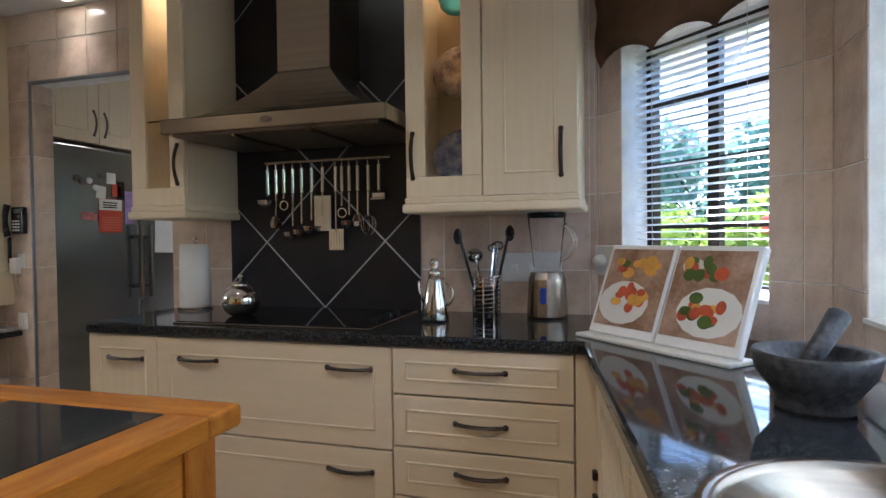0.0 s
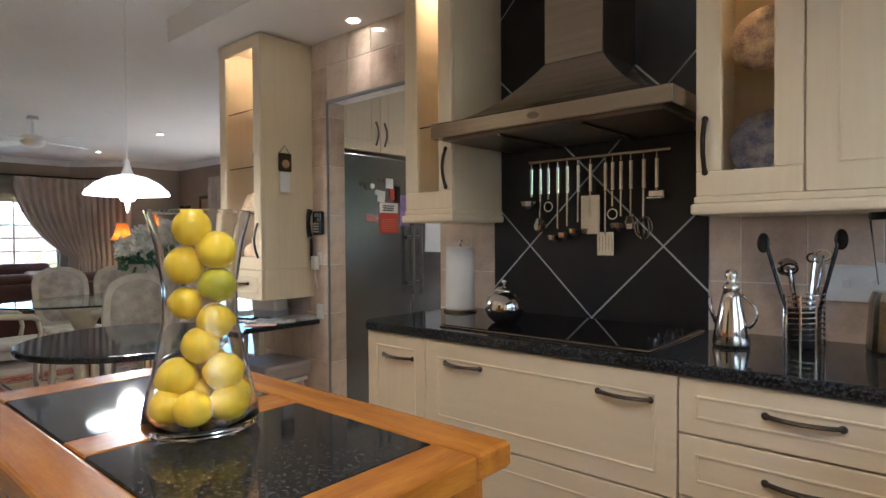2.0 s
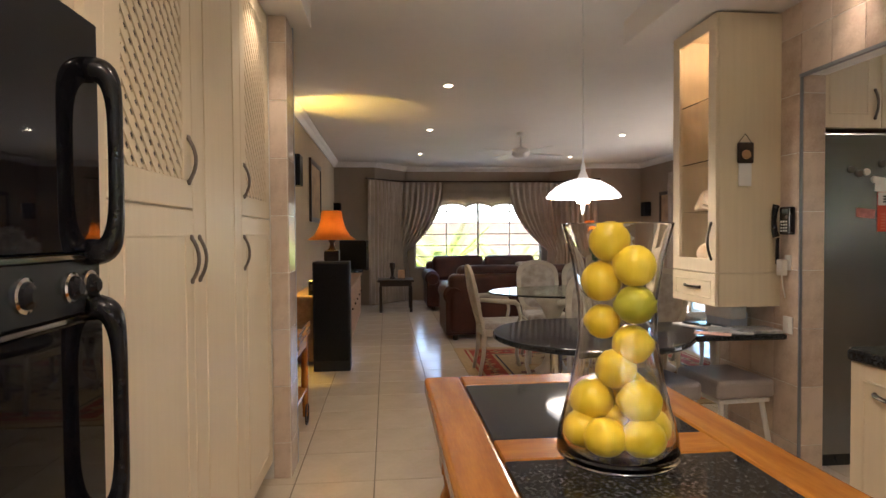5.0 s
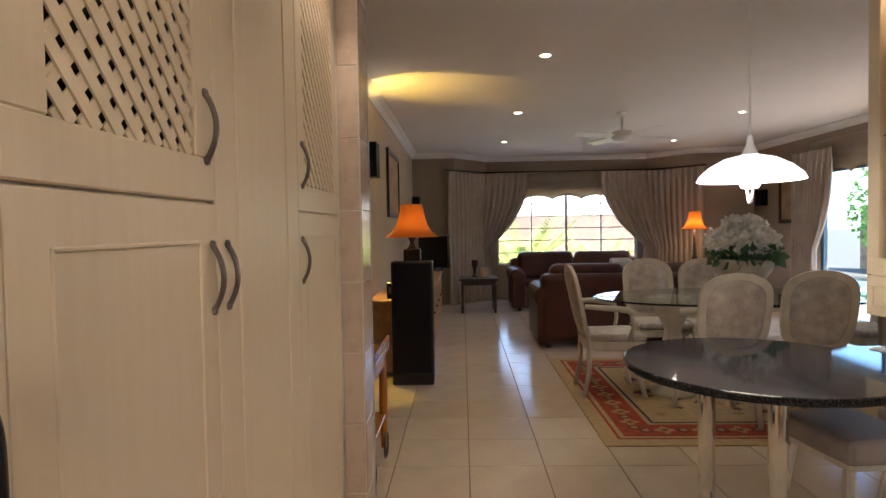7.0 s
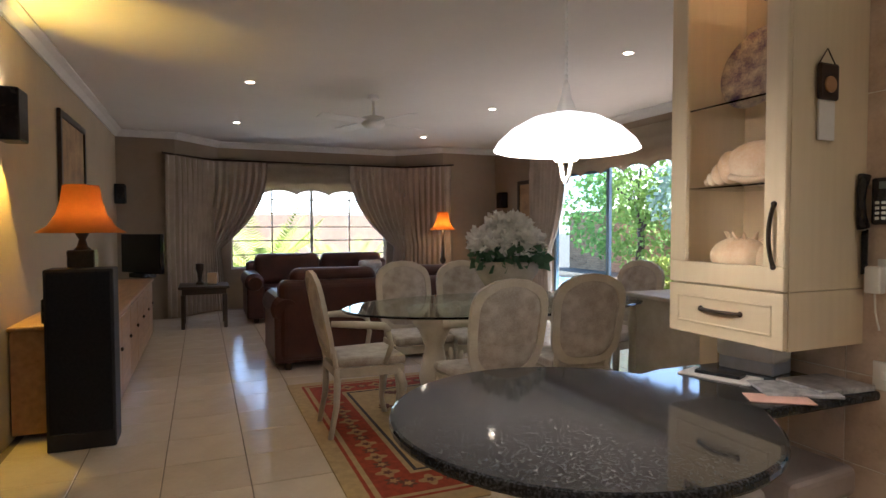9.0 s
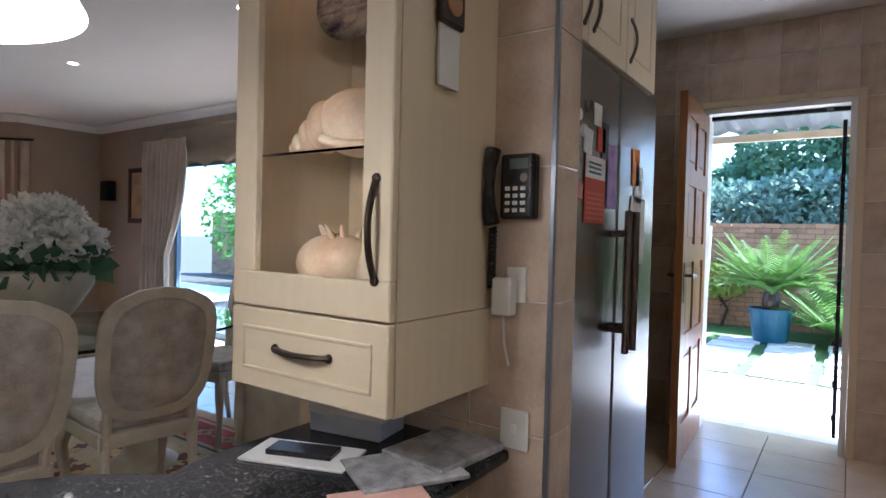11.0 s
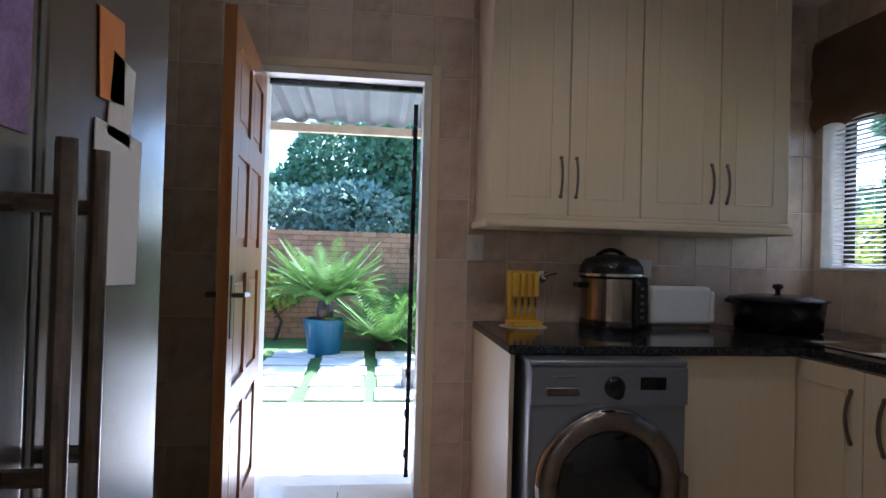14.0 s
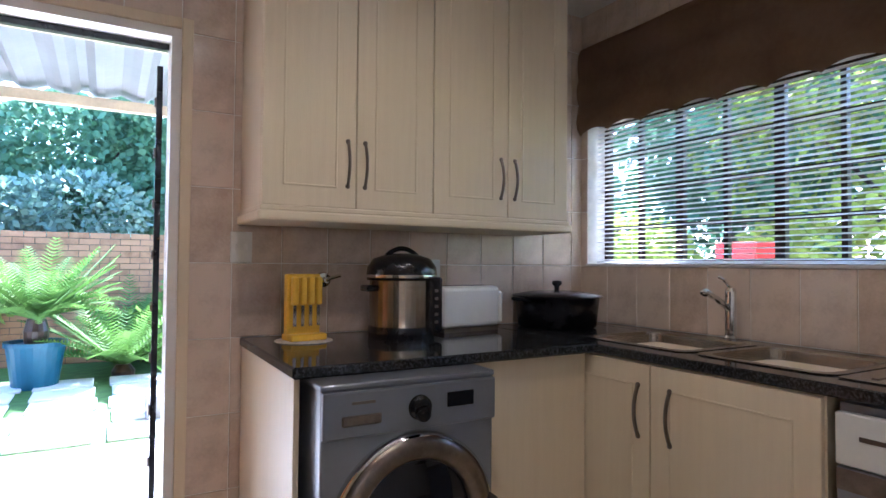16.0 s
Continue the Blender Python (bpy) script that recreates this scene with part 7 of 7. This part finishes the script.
def cycad(at, pot_h, fronds, length, mm, label, pot_mat=None, pot_r=0.2, seed=1):
    u = thing("potted_cycad" if pot_mat else "palm_plant", at, 0, label, "plant")
    if pot_mat:
        part("pot", L([(pot_r * 0.78, 0.0), (pot_r, pot_h * 0.9), (pot_r * 1.08, pot_h * 0.9), (pot_r * 1.08, pot_h), (pot_r * 0.92, pot_h), (pot_r * 0.9, pot_h - 0.03), (0.0, pot_h - 0.03)], steps=28), pot_mat, u, "round garden pot")
        part("trunk", L([(0.10, pot_h - 0.03), (0.11, pot_h + 0.1), (0.08, pot_h + 0.22), (0.0, pot_h + 0.24)], steps=14), dark_wood, u)
    else:
        part("trunk", L([(0.11, -0.02), (0.12, pot_h * 0.5), (0.07, pot_h + 0.02), (0.0, pot_h + 0.03)], steps=14), dark_wood, u)
    rnd = random.Random(seed)
    base = pot_h + (0.20 if pot_mat else 0.0)
    for k in range(fronds):
        a = 2 * math.pi * k * 0.381966 + rnd.random() * 0.3
        rise = 0.42 + 0.68 * (k / fronds)
        verts, faces = [], []
        n = 26
        for i in range(n):
            s = (i + 1) / n
            r = length * s * (1.05 - 0.35 * rise * s * 0.5)
            z = base + length * (rise * 0.95 * s - (1.15 - rise) * 0.55 * s * s)
            c = Vector((r * math.cos(a), r * math.sin(a), z))
            side = Vector((-math.sin(a), math.cos(a), 0))
            along = Vector((math.cos(a), math.sin(a), 0.4))
            w = length * 0.17 * math.sin(math.pi * min(1, 0.15 + 0.85 * s)) ** 0.6
            for sg in (-1, 1):
                tip = c + side * sg * w + along * w * 0.6 + Vector((0, 0, 0.25 * w))
                q = len(verts)
                verts += [tuple(c - along * (0.006 + 0.012 * length)), tuple(c + along * (0.006 + 0.016 * length)), tuple(tip)]
                faces.append((q, q + 1, q + 2))
        me = bpy.data.meshes.new("frond")
        me.from_pydata(verts, [], faces)
        me.materials.append(mm)
        o = new("frond", me)
        o.parent = u
    return u


cycad_leaf = leaf("cycad_leaf", (0.085, 0.165, 0.03))
cycad((-2.19, 7.5, -0.05), 0.45, 58, 0.82, cycad_leaf, "large green cycad in a blue pot", terracotta, 0.25, 2)
cycad((-1.42, 7.8, -0.05), 0.10, 34, 1.05, cycad_leaf, "feathery green cycad by the brick wall", None, 0.2, 5)
u = thing("garden_pot", (-3.15, 6.5, -0.05), 0, "whitewashed garden pot by the house wall", "pot")
part("pot", L([(0.13, 0), (0.2, 0.25), (0.21, 0.32), (0.18, 0.32), (0.16, 0.25), (0, 0.24)], steps=24), paving, u)
u = thing("garden_pot", (-1.15, 5.7, -0.05), 0, "low grey stone planter on the patio", "pot")
part("pot", B(-0.16, 0.16, -0.16, 0.16, 0, 0.2, 0.01), mat("grey_stone", (0.22, 0.21, 0.20), 0.9, 0, 0.2, 8), u)
u = thing("washing_stand", (-2.98, 6.9, -0.05), 0, "white folding ladder leaning on the brick wall", "ladder")
for x in (-0.1, 0.1):
    part("rail", U([(x, 0, 0), (x * 0.8, 0.35, 1.5)], 0.018, 8), white_paint, u)
for k in range(5):
    part("rung", U([(-0.1, 0.06 + k * 0.065, 0.25 + k * 0.28), (0.1, 0.06 + k * 0.065, 0.25 + k * 0.28)], 0.012, 6), white_paint, u)


def tree(at, height, lobes, count, size, mm, label, seed, trunk_r=0.12, name="tree"):
    u = thing(name, at, 0, label, "tree" if name == "tree" else "bush")
    part("trunk", U([(0, 0, -0.1), (0.1, 0.05, height * 0.3), (-0.05, 0.1, height * 0.55), (0.1, 0, height * 0.8)], trunk_r, 10, radii=[trunk_r, trunk_r * 0.75, trunk_r * 0.5, trunk_r * 0.2]), dark_wood, u)
    for k in range(5):
        a = k * 1.3
        part("limb", U([(0, 0.05, height * (0.35 + 0.06 * k)), (0.25 * height * math.cos(a), 0.25 * height * math.sin(a), height * (0.55 + 0.07 * k))], trunk_r * 0.3, 7, radii=[trunk_r * 0.45, trunk_r * 0.12]), dark_wood, u)
    leaves("crown", [(at[0] + a, at[1] + b, at[2] + c, d, e, f) for a, b, c, d, e, f in lobes], count, size, mm, u, 1, seed, 1.2, 0.3)
    return u


tree((-1.9, 11.5, -0.13), 3.6, [(0, 0, 3.1, 1.3, 1.2, 0.9), (1.1, -0.2, 3.4, 1.1, 1.0, 0.8), (-0.9, 0.2, 2.4, 1.0, 0.9, 0.7), (0.4, -0.6, 2.2, 1.3, 0.8, 0.6), (1.6, 0, 2.5, 1.0, 0.8, 0.7)], 14000, 0.14, leaf_dark, "broad dark green garden tree behind the wall", 3)
tree((-3.9, 9.9, -0.13), 2.4, [(0, 0, 2.0, 0.8, 0.6, 0.6), (0.9, 0, 1.9, 0.9, 0.6, 0.5), (1.9, 0.1, 2.0, 0.9, 0.6, 0.55), (-1, 0, 1.8, 0.8, 0.6, 0.5)], 7500, 0.10, leaf_blue, "grey-green shrub behind the brick wall", 4, 0.07, "shrub")
tree((-0.4, 8.6, -0.05), 1.2, [(0, 0, 0.7, 0.6, 0.4, 0.5), (0.7, 0.2, 1.0, 0.5, 0.4, 0.6), (-0.7, 0, 0.4, 0.6, 0.4, 0.3)], 2600, 0.11, leaf_mid, "leafy green shrub at the foot of the wall", 6, 0.04, "shrub")
tree((-3.0, 8.7, -0.05), 0.9, [(0, 0, 0.75, 0.45, 0.3, 0.25)], 700, 0.09, leaf_yellow, "yellow-green flowering shrub by the wall", 8, 0.03, "shrub")
# planting outside the kitchen and scullery windows
tree((4.2, 2.6, -0.13), 3.4, [(0, 0, 1.2, 1.6, 1.4, 0.8), (-0.4, -1.0, 1.9, 1.2, 1.0, 0.8), (0.5, 1.0, 2.6, 1.4, 1.2, 0.9), (0.2, -1.6, 1.3, 1.2, 1.2, 0.8), (0.2, 0.2, 3.1, 1.5, 1.4, 0.7)], 9000, 0.12, leaf_yellow, "bright green hedge outside the windows", 11, 0.08, "hedge")
tree((2.1, 4.6, -0.13), 2.0, [(0, 0, 0.9, 0.9, 0.7, 0.6), (-0.6, 0.2, 1.2, 0.6, 0.5, 0.5), (0.8, 0, 1.3, 0.7, 0.6, 0.5)], 4200, 0.10, leaf_yellow, "sunny yellow-green shrub outside the corner window", 31, 0.05, "shrub")
tree((2.4, 7.2, -0.13), 3.0, [(0, 0, 1.9, 1.3, 0.8, 0.8), (-0.8, 0.2, 2.5, 0.7, 0.6, 0.6), (1.2, 0.2, 2.4, 0.9, 0.7, 0.8)], 4500, 0.14, leaf_blue, "blue-green tree outside the corner window", 32, 0.06)
tree((4.6, -2.0, -0.13), 3.0, [(0, 0, 1.3, 1.4, 1.5, 0.9), (0, 1.2, 2.2, 1.2, 1.2, 0.8), (0.3, -1.2, 2.4, 1.3, 1.3, 0.8)], 5000, 0.13, leaf_yellow, "leafy green shrub outside the sink window", 12, 0.08, "hedge")
tree((5.6, 5.2, -0.13), 5.0, [(0, 0, 3.4, 1.8, 1.6, 1.3), (-0.8, -1.2, 3.0, 1.4, 1.4, 1.1), (0, 0.6, 1.6, 1.8, 1.6, 1.1)], 7000, 0.2, leaf_dark, "tall dark tree outside the scullery window", 13)
u = thing("garden_box", (2.4, 3.05, -0.13), 0, "red garden box on a post outside the window", "box")
part("box", B(-0.12, 0.12, -0.16, 0.16, 1.36, 1.50, 0.01), mat("red_plastic", (0.65, 0.05, 0.05), 0.4), u)
part("post", B(-0.03, 0.03, -0.03, 0.03, 0.0, 1.36), dark_wood, u)
# garden beyond the bay and the patio door
cycad((-13.0, -0.9, -0.1), 0.35, 30, 1.5, leaf_yellow, "yellow-green palm outside the bay window", None, 0.2, 9)
cycad((-13.4, 0.9, -0.1), 0.2, 26, 1.2, leaf_yellow, "green palm outside the bay window", None, 0.2, 10)
brick_wall("boundary_wall", (-16.5, 6.0), (-16.5, -6.0), -0.13, 1.6, "pale sunlit boundary wall of face brick")
structure("garden_paving", B(-16.0, -10.8, -7, 7, -0.13, -0.06), paving, "pale paving outside the bay window", "paving")
tree((-8.3, 6.8, -0.13), 3.4, [(1.8, 0.3, 2.2, 1.0, 0.8, 0.9), (2.9, 0.3, 1.6, 0.9, 0.7, 1.0), (0, 0, 2.4, 1.1, 1.0, 0.9), (1.1, 0.2, 2.8, 1.0, 0.9, 0.8), (-1.0, 0, 2.0, 0.9, 0.9, 0.8)], 3600, 0.12, leaf_blue, "feathery garden tree beyond the patio", 21)
tree((-12.4, 8.0, -0.13), 3.6, [(-1.5, 0.2, 1.8, 1.3, 1.0, 1.2), (0, 0, 1.6, 1.4, 1.0, 1.2), (0, 0, 2.6, 1.4, 1.2, 1.0), (1.3, 0.2, 2.0, 1.0, 0.9, 0.8), (2.4, 0.2, 2.8, 1.2, 0.9, 0.9)], 6000, 0.13, leaf_mid, "garden tree beyond the patio", 22)
tree((-9.6, 6.0, -0.13), 0.9, [(0, 0, 0.45, 0.6, 0.4, 0.35), (1.1, 0.1, 0.4, 0.6, 0.4, 0.3)], 1800, 0.09, leaf_yellow, "low clipped shrub beyond the patio", 23, 0.03, "shrub")
brick_wall("side_wall", (-18, 9.9), (-9.0, 9.9), -0.13, 1.8, "face-brick wall at the end of the garden")
u = thing("garden_statue", (-10.3, 7.4, -0.1), 0, "dark garden ornament on a plinth", "statue")
part("ornament", L([(0.12, 0), (0.12, 0.3), (0.06, 0.34), (0.09, 0.6), (0.11, 0.9), (0.06, 1.05), (0.08, 1.15), (0.0, 1.25)], steps=18), stone_black, u, smooth=True)

# ---- tiles ----
def tile_panel(owner, frame_of, u0, u1, z0, z1, tw, th, ustart, zstart, material, holes=(), gap=0.0022, proud=0.004, name="tile"):
    """Glazed tiles on a wall as pieces of their own; frame_of maps (u, w, z)."""
    shapes = {}
    k0 = math.floor((u0 - ustart) / tw)
    k = k0
    while ustart + k * tw < u1:
        j = math.floor((z0 - zstart) / th)
        while zstart + j * th < z1:
            a0, a1 = max(u0, ustart + k * tw) + gap, min(u1, ustart + (k + 1) * tw) - gap
            c0, c1 = max(z0, zstart + j * th) + gap, min(z1, zstart + (j + 1) * th) - gap
            j += 1
            rects = [(a0, a1, c0, c1)]
            for h0, h1, g0, g1 in holes:
                out = []
                for b0, b1, d0, d1 in rects:
                    if b1 <= h0 or b0 >= h1 or d1 <= g0 or d0 >= g1:
                        out.append((b0, b1, d0, d1))
                        continue
                    if b0 < h0:
                        out.append((b0, h0, d0, d1))
                    if b1 > h1:
                        out.append((h1, b1, d0, d1))
                    m0, m1 = max(b0, h0), min(b1, h1)
                    if d0 < g0:
                        out.append((m0, m1, d0, g0))
                    if d1 > g1:
                        out.append((m0, m1, g1, d1))
                rects = out
            for b0, b1, d0, d1 in rects:
                if b1 - b0 < 0.008 or d1 - d0 < 0.008:
                    continue
                p, q = Vector(frame_of(b0, 0, 0)), Vector(frame_of(b1, 0, 0))
                key = (round(b1 - b0, 3), round(d1 - d0, 3))
                if key not in shapes:
                    w, h = key
                    e = 0.0015
                    me = bpy.data.meshes.new(name)
                    v = [(0, 0, 0), (w, 0, 0), (w, 0, h), (0, 0, h), (0, -proud + e, 0), (w, -proud + e, 0), (w, -proud + e, h), (0, -proud + e, h), (e, -proud, e), (w - e, -proud, e), (w - e, -proud, h - e), (e, -proud, h - e)]
                    f = [(0, 1, 5, 4), (1, 2, 6, 5), (2, 3, 7, 6), (3, 0, 4, 7), (4, 5, 9, 8), (5, 6, 10, 9), (6, 7, 11, 10), (7, 4, 8, 11), (8, 9, 10, 11)]
                    me.from_pydata(v, [], f)
                    me.materials.append(material)
                    shapes[key] = me
                o = new(name, shapes[key])
                o.parent = owner
                o.matrix_basis = pose(p.x, p.y, d0, 0, 0, math.degrees(math.atan2(q.y - p.y, q.x - p.x)))
        k += 1


def hob_frame(uu, w, z):
    return (uu, w, z)


SPL0, SPL1 = -0.655, 0.297
tile_panel(wall_hob, hob_frame, OPEN1, 1.03, 0.90, 2.45, 0.2, 0.3, -1.0, 1.09 - 0.3, wall_tile, [(SPL0, SPL1, 0.9, 2.45)])
tile_panel(wall_hob, hob_frame, -2.62, OPEN0, 0.0, 2.45, 0.2, 0.3, -1.91, 1.09 - 1.2, wall_tile)
tile_panel(wall_hob, hob_frame, OPEN0, OPEN1, OPEN_H, 2.45, 0.2, 0.3, -1.91, 1.99, wall_tile)


def jamb_frame(uu, w, z):
    return (OPEN0 - w, uu, z)


tile_panel(wall_hob, jamb_frame, 0.008, 0.13, 0.0, OPEN_H, 0.2, 0.3, 0.0, 1.09 - 1.2, wall_tile)
tile_panel(wall_corner, diagonal, 0.0, DLEN, 0.90, 2.6, 0.2, 0.3, 0.0, 0.79, wall_tile, [(DW0, DW1, SILL - 0.004, HEAD)])
tile_panel(wall_sink, sink_wall, 0.62, 2.6, 0.90, 2.6, 0.2, 0.3, 0.62, 0.79, wall_tile, [(-W2A, -W2B, SILL - 0.004, HEAD)])


def back_frame(uu, w, z):
    return (uu, SY + w, z)


tile_panel(wall_back, back_frame, -2.75, SX, 0.0, 2.6, 0.2, 0.3, -1.36, 1.19 - 1.2, wall_tile, [(BD0 - 0.0, BD1 + 0.0, 0, BD_H)])
tile_panel(wall_scullery, scullery_wall, -SY, -0.9, 0.85, 2.6, 0.2, 0.3, -SY, 1.19 - 0.6, wall_tile, [(-SW1, -SW0, SW_Z0 - 0.004, SW_Z1)])


def pilaster_frame(uu, w, z):
    return (-uu, -2.61 - w, z)


def pilaster_side(uu, w, z):
    return (-2.26 - w, uu, z)


tile_panel(pilaster, pilaster_frame, 2.26, 2.47, 0, 2.43, 0.25, 0.3, 2.26, 1.09 - 1.2, wall_tile)
tile_panel(pilaster, pilaster_side, -2.70, -2.61, 0, 2.43, 0.25, 0.3, -2.70, 1.09 - 1.2, wall_tile)

# black diagonal tiles behind the hob
splash = structure("splashback", B(SPL0, SPL1, -0.0065, -0.001, 0.90, 2.449), pale_grout, "black splashback tiles laid diagonally behind the hob", "splashback")
STEP = 0.592
half, gap = STEP / 2, 0.0055
for i in range(-4, 5):
    for j in range(-4, 8):
        if (i + j) % 2:
            continue
        cx, cz = -0.163 + i * half, 1.2135 + j * half
        poly = [(cx - half + gap, cz), (cx, cz - half + gap), (cx + half - gap, cz), (cx, cz + half - gap)]

        def clip(pts, axis, lim, keep_less):
            out = []
            for a, b in zip(pts, pts[1:] + pts[:1]):
                ina, inb = (a[axis] <= lim) == keep_less, (b[axis] <= lim) == keep_less
                if ina:
                    out.append(a)
                if ina != inb:
                    t = (lim - a[axis]) / (b[axis] - a[axis])
                    out.append((a[0] + t * (b[0] - a[0]), a[1] + t * (b[1] - a[1])))
            return out

        for axis, lim, less in ((0, SPL1 - 0.002, True), (0, SPL0 + 0.002, False), (1, 2.447, True), (1, 0.902, False)):
            if poly:
                poly = clip(poly, axis, lim, less)
        clean = []
        for p in poly:
            if not clean or math.dist(p, clean[-1]) > 1e-4:
                clean.append(p)
        if len(clean) > 2 and math.dist(clean[0], clean[-1]) < 1e-4:
            clean.pop()
        if len(clean) > 2:
            bm = bmesh.new()
            prism(bm, clean, 0, 0.004)
            bm.transform(pose(0, -0.0065, 0, 90))
            part("tile", bm, black_tile, splash)

# floor tiles
TW = 0.4115
ft = None
tiles = []
for i in range(-30, 40):
    for j in range(-10, 16):
        x, y = -3.0 + i * TW, -2.17 + j * TW
        inside = (-10.5 < x < 1.65 and -3.03 < y < 2.72) or (-2.75 < x < 0.7 and 0.13 < y < 2.94)
        if inside:
            near = (-9.0 < x < -2.3 and -3.1 < y < -1.0) or (-2.4 < x < -0.9 and 0 < y < 2.9)
            tiles.append((near, x, y))
tiles.sort(key=lambda q: (not q[0], abs(q[1] + 4.5) + abs(q[2] + 2.0)))


def tile_mesh(places):
    verts, faces = [], []
    h, e = TW / 2 - 0.0025, 0.002
    for x, y in places:
        k = len(verts)
        verts += [(x + sx * (h - d), y + sy * (h - d), z) for d, z in ((0, -0.006), (0, -0.002), (e, 0.0)) for sx, sy in ((-1, -1), (1, -1), (1, 1), (-1, 1))]
        for lvl in (0, 4):
            for q in range(4):
                r = (q + 1) % 4
                faces.append((k + lvl + q, k + lvl + r, k + lvl + 4 + r, k + lvl + 4 + q))
        faces.append((k + 8, k + 9, k + 10, k + 11))
    me = bpy.data.meshes.new("tile")
    me.from_pydata(verts, [], faces)
    me.materials.append(floor_tile)
    return me


one = tile_mesh([(0, 0)])
for near, x, y in tiles[:280]:
    o = new("tile", one)
    o.parent = floor_slab
    o.location = (x + TW / 2, y + TW / 2, 0)
rest = new("floor_tiles_beyond", tile_mesh([(x + TW / 2, y + TW / 2) for _, x, y in tiles[280:]]))
rest.parent = floor_slab
tagged(rest, "large cream floor tiles with dark joints", kind="stuff")
